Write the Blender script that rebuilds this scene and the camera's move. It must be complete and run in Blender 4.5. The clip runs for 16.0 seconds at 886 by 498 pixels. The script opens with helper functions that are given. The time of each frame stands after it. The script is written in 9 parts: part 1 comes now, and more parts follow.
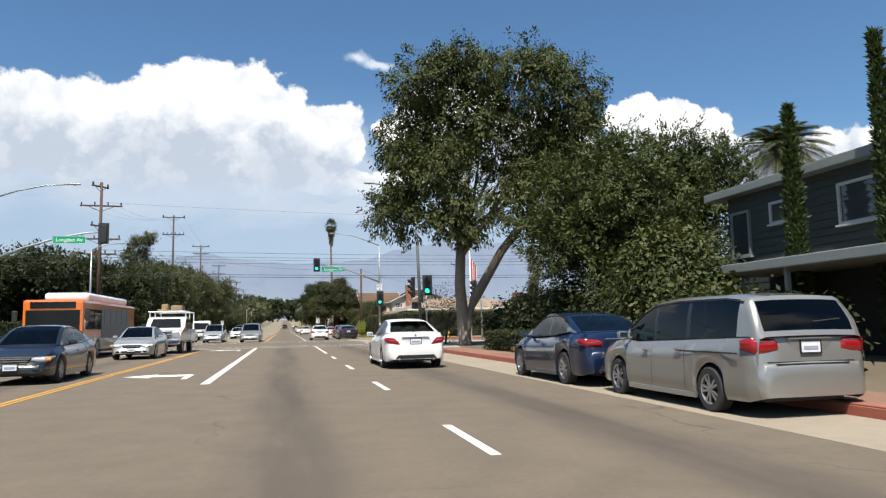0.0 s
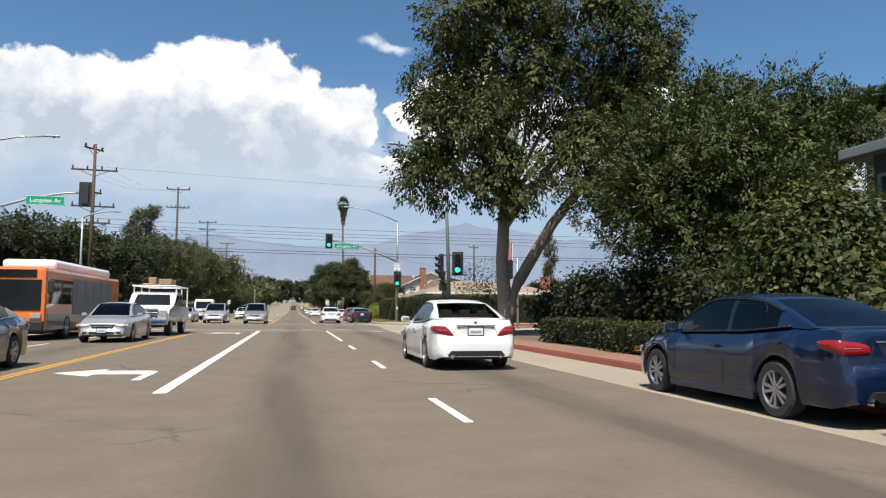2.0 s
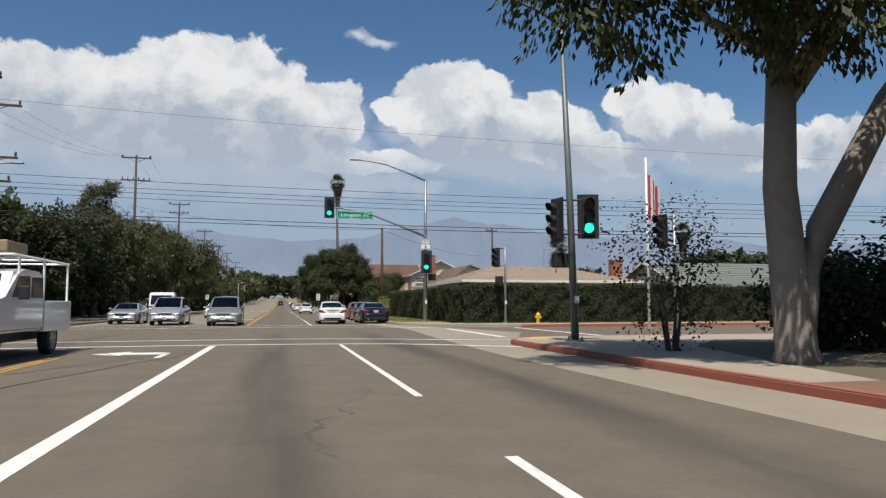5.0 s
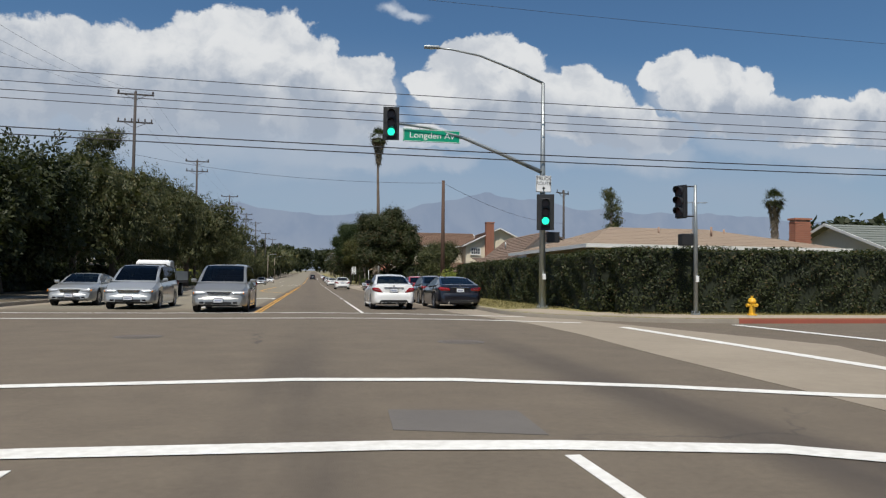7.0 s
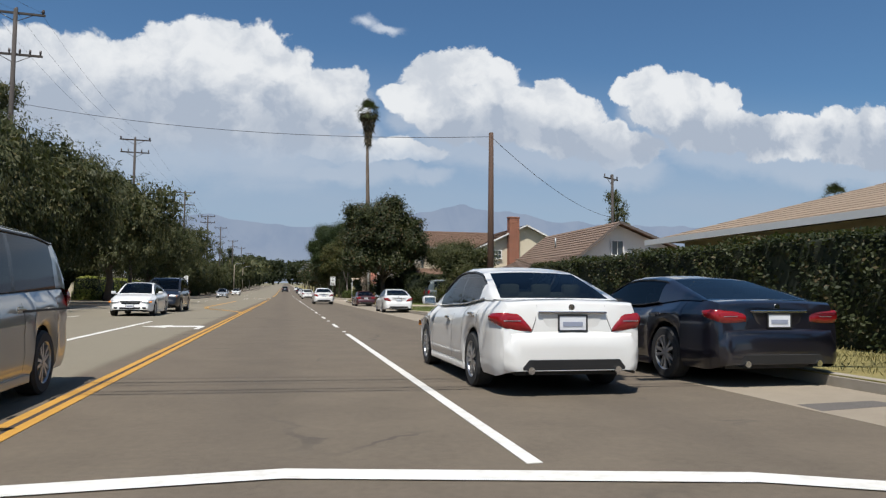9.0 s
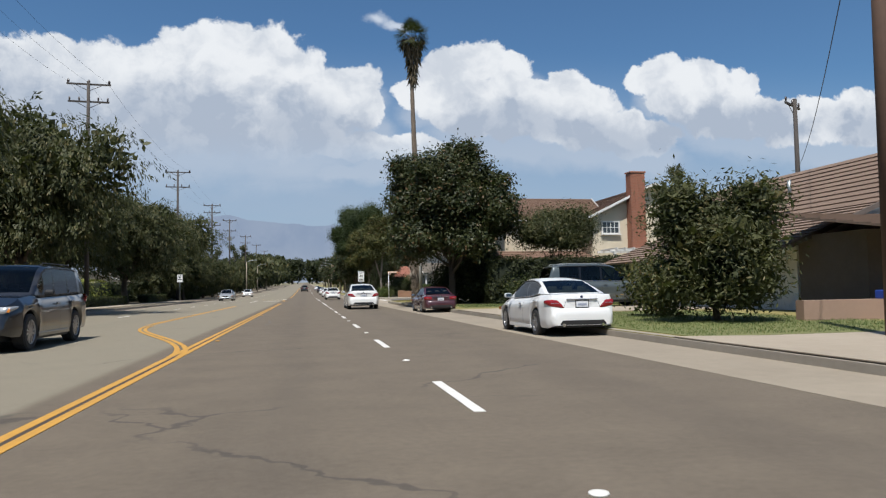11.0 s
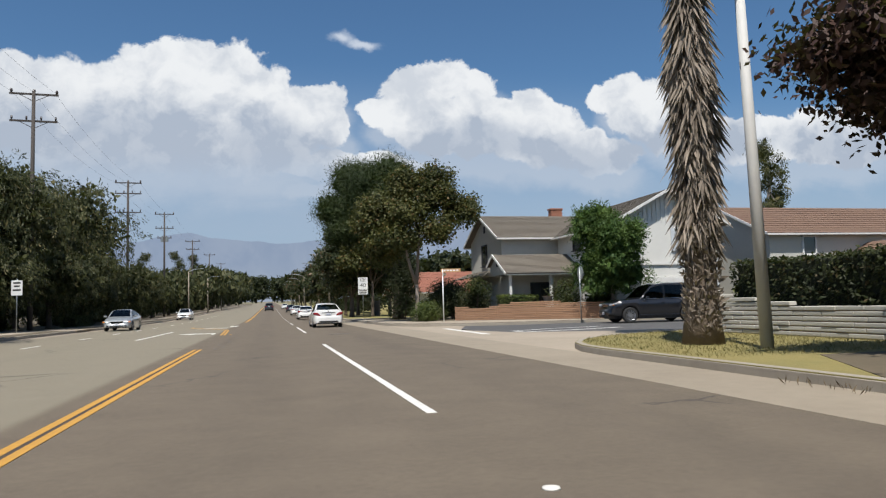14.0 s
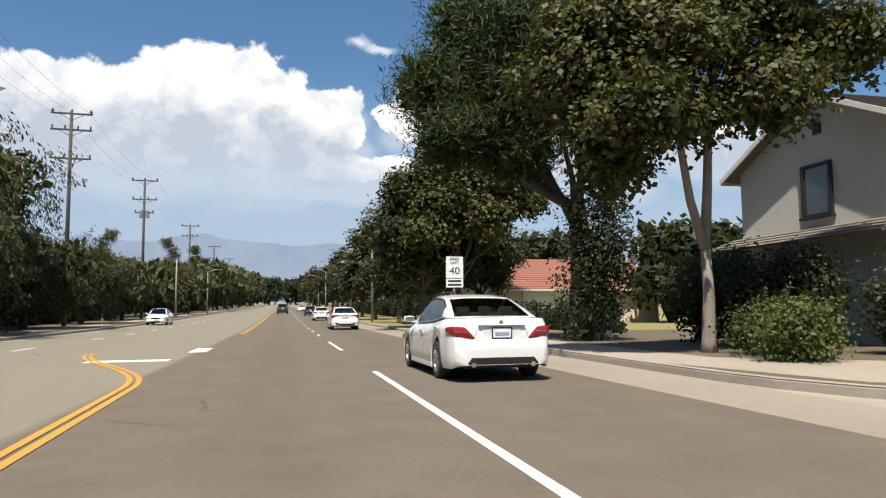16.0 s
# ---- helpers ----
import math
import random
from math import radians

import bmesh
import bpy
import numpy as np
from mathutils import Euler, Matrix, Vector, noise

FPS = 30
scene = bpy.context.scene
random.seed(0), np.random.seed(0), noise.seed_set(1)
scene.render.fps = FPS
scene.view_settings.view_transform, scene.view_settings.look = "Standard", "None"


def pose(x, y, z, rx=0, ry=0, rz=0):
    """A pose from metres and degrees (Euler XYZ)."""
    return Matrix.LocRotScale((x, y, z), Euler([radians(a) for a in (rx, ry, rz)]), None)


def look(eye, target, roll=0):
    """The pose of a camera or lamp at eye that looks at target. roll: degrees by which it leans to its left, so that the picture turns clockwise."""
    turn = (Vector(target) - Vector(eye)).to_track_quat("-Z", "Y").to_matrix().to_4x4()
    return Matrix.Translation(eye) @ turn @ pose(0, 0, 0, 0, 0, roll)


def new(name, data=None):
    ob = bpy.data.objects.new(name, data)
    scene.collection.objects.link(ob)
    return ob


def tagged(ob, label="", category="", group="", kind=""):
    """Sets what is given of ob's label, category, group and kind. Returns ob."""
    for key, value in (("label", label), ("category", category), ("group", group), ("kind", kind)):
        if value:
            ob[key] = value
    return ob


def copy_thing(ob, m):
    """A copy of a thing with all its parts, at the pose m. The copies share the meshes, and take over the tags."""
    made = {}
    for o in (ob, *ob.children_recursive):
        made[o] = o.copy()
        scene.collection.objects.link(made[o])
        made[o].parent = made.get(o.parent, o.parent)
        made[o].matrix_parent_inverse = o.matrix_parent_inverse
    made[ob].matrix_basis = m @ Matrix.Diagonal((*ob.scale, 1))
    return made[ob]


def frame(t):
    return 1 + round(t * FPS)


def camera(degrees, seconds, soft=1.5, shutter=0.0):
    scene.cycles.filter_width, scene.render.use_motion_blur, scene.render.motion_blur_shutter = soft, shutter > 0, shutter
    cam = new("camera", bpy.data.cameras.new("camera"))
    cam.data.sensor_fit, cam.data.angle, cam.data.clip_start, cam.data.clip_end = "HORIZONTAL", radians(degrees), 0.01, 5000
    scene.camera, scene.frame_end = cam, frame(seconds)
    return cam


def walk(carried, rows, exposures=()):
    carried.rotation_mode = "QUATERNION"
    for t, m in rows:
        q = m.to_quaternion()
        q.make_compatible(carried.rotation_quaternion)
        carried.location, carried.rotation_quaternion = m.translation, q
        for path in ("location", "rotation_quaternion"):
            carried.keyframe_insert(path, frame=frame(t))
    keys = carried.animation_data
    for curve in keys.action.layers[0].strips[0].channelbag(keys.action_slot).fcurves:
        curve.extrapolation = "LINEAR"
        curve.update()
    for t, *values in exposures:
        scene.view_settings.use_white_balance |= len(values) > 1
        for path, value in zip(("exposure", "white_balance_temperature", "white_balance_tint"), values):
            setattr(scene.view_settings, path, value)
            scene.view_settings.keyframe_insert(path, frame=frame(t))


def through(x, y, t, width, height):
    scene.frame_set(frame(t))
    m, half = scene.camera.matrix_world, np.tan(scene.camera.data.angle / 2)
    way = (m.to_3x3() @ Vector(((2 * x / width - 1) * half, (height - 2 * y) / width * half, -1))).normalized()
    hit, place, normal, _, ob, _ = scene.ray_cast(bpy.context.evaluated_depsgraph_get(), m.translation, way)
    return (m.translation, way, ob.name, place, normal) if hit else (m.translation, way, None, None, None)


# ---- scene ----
# the clock of the walk: seconds, eye, point looked at, lean
cam = camera(63.8, 16.0, soft=1.25)
PATH = [
    (0, (0.037, 4.894, 1.238), (0.471, 6.834, 1.45), -1.2),
    (0.5, (0.092, 6.119, 1.245), (0.505, 8.066, 1.441), -0.2),
    (1, (0.032, 7.569, 1.236), (0.427, 9.52, 1.433), -0.9),
    (1.5, (0.104, 9.283, 1.204), (0.52, 11.232, 1.374), -0.6),
    (2, (0.112, 11.262, 1.207), (0.52, 13.212, 1.379), 0.3),
    (2.5, (0.137, 13.661, 1.171), (0.536, 15.615, 1.317), 0.9),
    (3, (0.136, 16.289, 1.17), (0.528, 18.244, 1.318), 0.4),
    (3.5, (0.21, 19.272, 1.153), (0.603, 21.226, 1.323), 0.4),
    (3.7, (0.21, 20.646, 1.178), (0.608, 22.601, 1.323), -0.1),
    (5.8, (0.16, 36.5, 1.225), (0.615, 38.441, 1.389), 0.2),
    (6, (0.133, 38.174, 1.249), (0.453, 40.144, 1.374), -0.2),
    (6.5, (0.111, 42.652, 1.268), (0.485, 44.614, 1.361), 0.2),
    (7, (0.186, 47.402, 1.217), (0.545, 49.368, 1.305), 0.6),
    (7.5, (0.185, 52.416, 1.228), (0.584, 54.372, 1.351), -0.2),
    (8, (0.212, 57.697, 1.176), (0.654, 59.643, 1.303), 0.1),
    (8.5, (0.305, 63.317, 1.113), (0.74, 65.265, 1.24), 0.7),
    (11, (0.491, 92.749, 1.095), (0.871, 94.709, 1.206), -1.0),
    (11.5, (0.365, 99.213, 1.139), (0.748, 101.173, 1.251), -1.1),
    (12, (0.396, 106.296, 1.123), (0.827, 108.241, 1.297), -1.6),
    (12.5, (0.454, 113.67, 1.127), (0.857, 115.624, 1.27), -1.0),
    (13, (0.41, 121.204, 1.097), (0.838, 123.152, 1.239), -1.1),
    (13.5, (0.429, 128.738, 1.078), (0.812, 130.696, 1.212), -1.3),
    (14, (0.369, 136.158, 1.115), (0.843, 138.095, 1.273), -1.6),
    (14.5, (0.391, 143.781, 1.112), (0.873, 145.714, 1.28), -1.8),
    (15, (0.377, 151.569, 1.115), (0.831, 153.509, 1.29), -1.3),
    (15.5, (0.304, 159.693, 1.092), (0.797, 161.623, 1.277), -0.5),
    (16, (0.266, 167.812, 1.147), (0.703, 169.756, 1.321), -0.5),
]
EXPOSURES = [(0, 0.75, 6450, 10), (1.5, 0.73, 6450, 10), (2.5, 0.62, 6420, 10), (3.6, 0.42, 6350, 10), (6, 0.14, 6350, 10), (7, 0.1, 6300, 10), (8.5, 0.22, 6250, 10), (11, 0.3, 6150, 10), (11.6, 0.36, 6150, 10), (12.1, 0.5, 6250, 10), (12.6, 0.5, 6300, 10), (13.5, 0.38, 6250, 10), (14.5, 0.3, 6250, 10), (15.2, 0.46, 6400, 10), (16, 0.68, 6550, 10)]
walk(cam, [(t, look(eye, aim, lean)) for t, eye, aim, lean in PATH], EXPOSURES)

# ---- light ----
SUN_FROM = Vector((-0.20, -0.45, 1.0)).normalized()
sun = new("sun", bpy.data.lights.new("sun", "SUN"))
sun.data.energy, sun.data.angle, sun.data.color = 5.0, radians(0.55), (1.0, 0.94, 0.85)
sun.matrix_world = look((0, 0, 60), Vector((0, 0, 60)) - SUN_FROM)


# ---- sky with cumulus clouds ----
world = bpy.data.worlds.new("sky")
scene.world = world
world.use_nodes = True
wt = world.node_tree
wt.nodes.clear()


def link_in(tree, sock, v):
    if isinstance(v, bpy.types.NodeSocket):
        tree.links.new(v, sock)
    elif v is not None:
        sock.default_value = v


def math_node(tree, op, a, b=None, c=None, clamp=False):
    n = tree.nodes.new("ShaderNodeMath")
    n.operation, n.use_clamp = op, clamp
    for s, v in zip(n.inputs, (a, b, c)):
        link_in(tree, s, v)
    return n.outputs[0]


def vec_node(tree, op, a, b=None, c=None):
    n = tree.nodes.new("ShaderNodeVectorMath")
    n.operation = op
    for s, v in zip(n.inputs, (a, b, c)):
        link_in(tree, s, v)
    return n.outputs["Value"] if op in ("LENGTH", "DOT_PRODUCT") else n.outputs[0]


def mix_node(tree, f, a, b):
    n = tree.nodes.new("ShaderNodeMix")
    n.data_type = "RGBA"
    link_in(tree, n.inputs[0], f)
    link_in(tree, n.inputs[6], (*a, 1) if isinstance(a, tuple) else a)
    link_in(tree, n.inputs[7], (*b, 1) if isinstance(b, tuple) else b)
    return n.outputs[2]


def noise_node(tree, vec, scale, detail=4.0, rough=0.55, dist=0.0):
    n = tree.nodes.new("ShaderNodeTexNoise")
    link_in(tree, n.inputs["Vector"], vec)
    n.inputs["Scale"].default_value, n.inputs["Detail"].default_value = scale, detail
    n.inputs["Roughness"].default_value, n.inputs["Distortion"].default_value = rough, dist
    return n.outputs[0], n.outputs[1]


def ramp(tree, v, lo, hi, smooth=True):
    n = tree.nodes.new("ShaderNodeMapRange")
    n.interpolation_type = "SMOOTHSTEP" if smooth else "LINEAR"
    for s, x in zip(n.inputs, (v, lo, hi, 0.0, 1.0)):
        link_in(tree, s, x)
    return n.outputs[0]


CLOUD_LEFT = [(-0.397, 0.267, 0.125, 0.073), (-0.333, 0.287, 0.06, 0.046), (-0.296, 0.282, 0.075, 0.06), (-0.232, 0.291, 0.081, 0.061), (-0.155, 0.309, 0.069, 0.058), (-0.118, 0.326, 0.053, 0.052), (-0.082, 0.315, 0.083, 0.063), (-0.041, 0.334, 0.047, 0.046), (-0.006, 0.289, 0.062, 0.058), (0.041, 0.272, 0.057, 0.05), (0.077, 0.303, 0.034, 0.026), (0.085, 0.259, 0.032, 0.034), (-0.188, 0.245, 0.176, 0.073), (-0.043, 0.239, 0.116, 0.063)]
CLOUD_LOW = [(0.042, 0.202, 0.038, 0.016), (0.09, 0.205, 0.056, 0.021), (0.146, 0.211, 0.037, 0.02), (0.191, 0.208, 0.038, 0.014)]
CLOUD_MID = [(0.157, 0.288, 0.033, 0.023), (0.211, 0.313, 0.053, 0.035), (0.255, 0.335, 0.045, 0.036), (0.297, 0.328, 0.039, 0.031), (0.328, 0.279, 0.07, 0.039), (0.388, 0.298, 0.038, 0.035), (0.423, 0.276, 0.048, 0.031), (0.469, 0.248, 0.053, 0.026), (0.516, 0.233, 0.058, 0.023), (0.306, 0.239, 0.098, 0.025), (0.229, 0.272, 0.073, 0.042), (0.297, 0.264, 0.098, 0.051), (0.395, 0.244, 0.102, 0.042), (0.488, 0.232, 0.086, 0.032)]
CLOUD_RIGHT = [(0.517, 0.314, 0.039, 0.025), (0.555, 0.325, 0.051, 0.033), (0.614, 0.32, 0.062, 0.033), (0.675, 0.315, 0.043, 0.026), (0.746, 0.274, 0.096, 0.024), (0.624, 0.276, 0.071, 0.025), (0.814, 0.268, 0.082, 0.03), (0.885, 0.285, 0.053, 0.036), (0.986, 0.288, 0.07, 0.043), (1.079, 0.289, 0.096, 0.06), (0.895, 0.247, 0.147, 0.029), (0.584, 0.291, 0.075, 0.041), (0.674, 0.269, 0.114, 0.041), (0.798, 0.253, 0.131, 0.038), (0.94, 0.261, 0.138, 0.048)]
CLOUD_WISP = [(0.103, 0.387, 0.024, 0.012), (0.136, 0.382, 0.033, 0.008)]

SHADE = [(-0.42, 0.225, 0.24, 0.095), (-0.18, 0.215, 0.20, 0.085), (0.0, 0.225, 0.10, 0.055), (0.30, 0.235, 0.14, 0.045), (0.45, 0.225, 0.14, 0.04), (0.68, 0.25, 0.16, 0.045), (0.98, 0.25, 0.2, 0.05)]


def build_sky(t):
    sky = t.nodes.new("ShaderNodeTexSky")
    sky.sky_type, sky.sun_disc = "NISHITA", False
    sky.sun_elevation = math.asin(SUN_FROM.z)
    sky.sun_rotation = math.atan2(SUN_FROM.x, SUN_FROM.y)
    sky.air_density, sky.dust_density, sky.ozone_density = 1.0, 0.8, 1.6
    coord = t.nodes.new("ShaderNodeTexCoord").outputs["Generated"]
    sep = t.nodes.new("ShaderNodeSeparateXYZ")
    t.links.new(coord, sep.inputs[0])
    ahead = math_node(t, "MAXIMUM", sep.outputs[1], 0.12)
    u, v = math_node(t, "DIVIDE", sep.outputs[0], ahead), math_node(t, "DIVIDE", sep.outputs[2], ahead)
    comb = t.nodes.new("ShaderNodeCombineXYZ")
    t.links.new(u, comb.inputs[0]), t.links.new(v, comb.inputs[1])
    p = comb.outputs[0]
    _, warp = noise_node(t, p, 9.0, 5.0, 0.6)
    warped = vec_node(t, "ADD", p, vec_node(t, "MULTIPLY_ADD", warp, (0.075, 0.065, 0.0), (-0.0375, -0.0325, 0.0)))

    def field(blobs, at):
        best = None
        for cx, cy, rx, ry in blobs:
            q = vec_node(t, "MULTIPLY_ADD", at, (1 / rx, 1 / ry, 0.0), (-cx / rx, -cy / ry, 0.0))
            d = vec_node(t, "LENGTH", q)
            best = d if best is None else math_node(t, "SMOOTH_MIN", best, d, 0.12)
        return math_node(t, "SUBTRACT", 1.0, best)

    puff, _ = noise_node(t, p, 24.0, 8.0, 0.66, 0.25)
    fine = math_node(t, "MULTIPLY_ADD", puff, 0.95, -0.475)
    heap = field(CLOUD_LEFT + CLOUD_LOW + CLOUD_MID + CLOUD_RIGHT, warped)
    dense = math_node(t, "MULTIPLY", ramp(t, math_node(t, "ADD", heap, fine), -0.02, 0.16), ramp(t, math_node(t, "ADD", v, math_node(t, "MULTIPLY", fine, 0.04)), 0.165, 0.225))
    streak, _ = noise_node(t, vec_node(t, "MULTIPLY", p, (0.5, 1.4, 1.0)), 11.0, 6.0, 0.65, 0.6)
    sag = math_node(t, "ADD", field(CLOUD_LEFT + CLOUD_LOW + CLOUD_MID + CLOUD_RIGHT, vec_node(t, "ADD", warped, (-0.012, 0.034, 0.0))), math_node(t, "MULTIPLY_ADD", streak, 0.9, -0.45))
    skirt = math_node(t, "MULTIPLY", ramp(t, sag, -0.35, 0.5), 0.55)
    wisp = math_node(t, "MULTIPLY", ramp(t, math_node(t, "ADD", field(CLOUD_WISP, warped), math_node(t, "MULTIPLY_ADD", streak, 1.2, -0.6)), -0.1, 0.9), 0.75)
    # the rest of the sky: loose cumulus of the same kind
    loose, _ = noise_node(t, coord, 3.2, 6.0, 0.55, 0.3)
    behind = math_node(t, "SUBTRACT", 1.0, ramp(t, sep.outputs[1], 0.2, 0.5))
    wide = math_node(t, "MULTIPLY", ramp(t, loose, 0.52, 0.66), behind)
    # hazy veil of thin cloud towards the horizon
    veil_n, _ = noise_node(t, vec_node(t, "MULTIPLY", p, (0.6, 2.2, 1.0)), 5.0, 5.0, 0.55)
    veil = math_node(t, "MULTIPLY", ramp(t, v, 0.36, 0.10), math_node(t, "MULTIPLY_ADD", veil_n, 0.55, 0.55, clamp=True))
    under = ramp(t, math_node(t, "ADD", field(SHADE, warped), math_node(t, "MULTIPLY", fine, 0.9)), -0.25, 0.65)
    relief, _ = noise_node(t, vec_node(t, "ADD", warped, (0.013, -0.02, 0.0)), 15.0, 5.0, 0.55)
    grey = math_node(t, "ADD", math_node(t, "MULTIPLY", under, 0.8), math_node(t, "MULTIPLY", ramp(t, relief, 0.40, 0.66), 0.55), clamp=True)
    clouds = mix_node(t, grey, (1.0, 1.0, 0.985), (0.50, 0.56, 0.65))
    bright = t.nodes.new("ShaderNodeVectorMath")
    bright.operation = "MULTIPLY"
    t.links.new(sky.outputs[0], bright.inputs[0])
    bright.inputs[1].default_value = (SKY_GAIN * 0.80, SKY_GAIN * 1.08, SKY_GAIN * 1.24)
    c = mix_node(t, veil, bright.outputs[0], (0.44, 0.53, 0.65))
    c = mix_node(t, skirt, c, (0.64, 0.69, 0.76))
    c = mix_node(t, dense, c, clouds)
    c = mix_node(t, wisp, c, (0.86, 0.9, 0.95))
    c = mix_node(t, wide, c, (0.75, 0.78, 0.82))
    bg = t.nodes.new("ShaderNodeBackground")
    t.links.new(c, bg.inputs[0])
    bg.inputs[1].default_value = 0.7
    out = t.nodes.new("ShaderNodeOutputWorld")
    t.links.new(bg.outputs[0], out.inputs[0])


SKY_GAIN = 0.088
build_sky(wt)


# ---- materials ----
def material(name, a, b=None, scale=6.0, rough=0.6, metal=0.0, bump=0.0, bump_scale=None, coarse=0.6, spread=0.5, island=0.0, per_object=0.0, coat=0.0, spec=0.5):
    """Two-scale mottled surface: colours a to b, fine grain and broad stains."""
    m = bpy.data.materials.new(name)
    m.use_nodes = True
    t = m.node_tree
    p = t.nodes["Principled BSDF"]
    p.inputs["Roughness"].default_value, p.inputs["Metallic"].default_value = rough, metal
    p.inputs["Coat Weight"].default_value, p.inputs["Specular IOR Level"].default_value = coat, spec
    p.inputs["Coat Roughness"].default_value = 0.04
    b = b or tuple(x * 0.8 for x in a)
    at = t.nodes.new("ShaderNodeTexCoord").outputs["Object"]
    f1, _ = noise_node(t, at, scale, 6.0, 0.62)
    f2, _ = noise_node(t, at, scale * 0.09, 4.0, 0.6)
    f = math_node(t, "ADD", math_node(t, "MULTIPLY", f1, 1 - coarse), math_node(t, "MULTIPLY", f2, coarse))
    f = ramp(t, f, 0.5 - spread * 0.5, 0.5 + spread * 0.5, smooth=False)
    if island:
        g = t.nodes.new("ShaderNodeNewGeometry").outputs["Random Per Island"]
        f = math_node(t, "ADD", math_node(t, "MULTIPLY", f, 1 - island), math_node(t, "MULTIPLY", g, island))
    if per_object:
        g = t.nodes.new("ShaderNodeObjectInfo").outputs["Random"]
        f = math_node(t, "ADD", math_node(t, "MULTIPLY", f, 1 - per_object), math_node(t, "MULTIPLY", g, per_object))
    t.links.new(mix_node(t, f, a, b), p.inputs["Base Color"])
    if bump:
        n, _ = noise_node(t, at, bump_scale or scale * 3, 5.0, 0.6)
        bn = t.nodes.new("ShaderNodeBump")
        bn.inputs["Strength"].default_value, bn.inputs["Distance"].default_value = bump, 0.02
        t.links.new(n, bn.inputs["Height"])
        t.links.new(bn.outputs[0], p.inputs["Normal"])
    return m


def leaf_material(name, dark, light, dry=None, through=0.14, rough=0.6):
    m = bpy.data.materials.new(name)
    m.use_nodes = True
    t = m.node_tree
    p = t.nodes["Principled BSDF"]
    p.inputs["Roughness"].default_value, p.inputs["Specular IOR Level"].default_value = rough, 0.25
    r = t.nodes.new("ShaderNodeNewGeometry").outputs["Random Per Island"]
    drift, _ = noise_node(t, t.nodes.new("ShaderNodeTexCoord").outputs["Object"], 0.9, 3.0)
    c = mix_node(t, math_node(t, "ADD", math_node(t, "MULTIPLY", r, 0.42), math_node(t, "MULTIPLY_ADD", ramp(t, drift, 0.36, 0.64), 0.7, -0.08), clamp=True), dark, light)
    if dry:
        c = mix_node(t, ramp(t, r, 0.86, 0.97), c, dry)
    t.links.new(c, p.inputs["Base Color"])
    tr = t.nodes.new("ShaderNodeBsdfTranslucent")
    t.links.new(mix_node(t, 0.35, c, (0.25, 0.32, 0.05)), tr.inputs[0])
    mx = t.nodes.new("ShaderNodeMixShader")
    mx.inputs[0].default_value = through
    t.links.new(p.outputs[0], mx.inputs[1]), t.links.new(tr.outputs[0], mx.inputs[2])
    t.links.new(mx.outputs[0], t.nodes["Material Output"].inputs[0])
    return m


def glow_material(name, colour, strength, base=(0.02, 0.02, 0.02)):
    m = bpy.data.materials.new(name)
    m.use_nodes = True
    p = m.node_tree.nodes["Principled BSDF"]
    p.inputs["Base Color"].default_value = (*base, 1)
    p.inputs["Emission Color"].default_value, p.inputs["Emission Strength"].default_value = (*colour, 1), strength
    p.inputs["Roughness"].default_value = 0.3
    return m


def paint(name, c, metal=0.0, rough=0.28):
    return material(name, c, tuple(x * 0.93 for x in c), 3.0, rough, metal, coat=1.0, spread=0.8)


def asphalt_material():
    m = material("asphalt", (0.158, 0.129, 0.096), (0.093, 0.076, 0.057), 14.0, 0.85, bump=0.35, bump_scale=90.0, coarse=0.5, spread=0.5, spec=0.25)
    t = m.node_tree
    p = t.nodes["Principled BSDF"]
    was = p.inputs["Base Color"].links[0].from_socket
    at = t.nodes.new("ShaderNodeTexCoord").outputs["Object"]
    sep = t.nodes.new("ShaderNodeSeparateXYZ")
    t.links.new(at, sep.inputs[0])
    patch, _ = noise_node(t, vec_node(t, "MULTIPLY", at, (1.0, 0.09, 1.0)), 0.9, 5.0, 0.6)
    drip = None
    for x in (0.05, 3.75, -6.5, -10.0):  # oil streak down the middle of each lane
        d = ramp(t, math_node(t, "ABSOLUTE", math_node(t, "SUBTRACT", sep.outputs[0], x)), 0.8, 0.15)
        drip = d if drip is None else math_node(t, "MAXIMUM", drip, d)
    worn = math_node(t, "MULTIPLY_ADD", ramp(t, sep.outputs[1], 50.0, 68.0), -0.72, 1.0)  # darkest where cars wait at the crossing
    f = math_node(t, "MULTIPLY", math_node(t, "MULTIPLY", drip, worn), ramp(t, patch, 0.25, 0.7))
    c = mix_node(t, math_node(t, "MULTIPLY", f, 0.88), was, (0.060, 0.050, 0.042))
    # the oncoming lanes past the crossing lie in older, paler asphalt
    pale = math_node(t, "MULTIPLY", ramp(t, sep.outputs[0], -2.1, -2.35), ramp(t, sep.outputs[1], 74.0, 78.0))
    c = mix_node(t, math_node(t, "MULTIPLY", pale, 0.42), c, (0.285, 0.262, 0.195))
    # cracks
    vor = t.nodes.new("ShaderNodeTexVoronoi")
    vor.feature = "DISTANCE_TO_EDGE"
    _, wob = noise_node(t, at, 1.5, 4.0)
    t.links.new(vec_node(t, "MULTIPLY_ADD", wob, (0.9, 0.9, 0.0), at), vor.inputs["Vector"])
    vor.inputs["Scale"].default_value = 0.16
    crack = math_node(t, "MULTIPLY", ramp(t, vor.outputs["Distance"], 0.006, 0.002), ramp(t, f2_of(t, at), 0.5, 0.62))
    t.links.new(mix_node(t, math_node(t, "MULTIPLY", crack, 0.7), c, (0.05, 0.045, 0.04)), p.inputs["Base Color"])
    return m


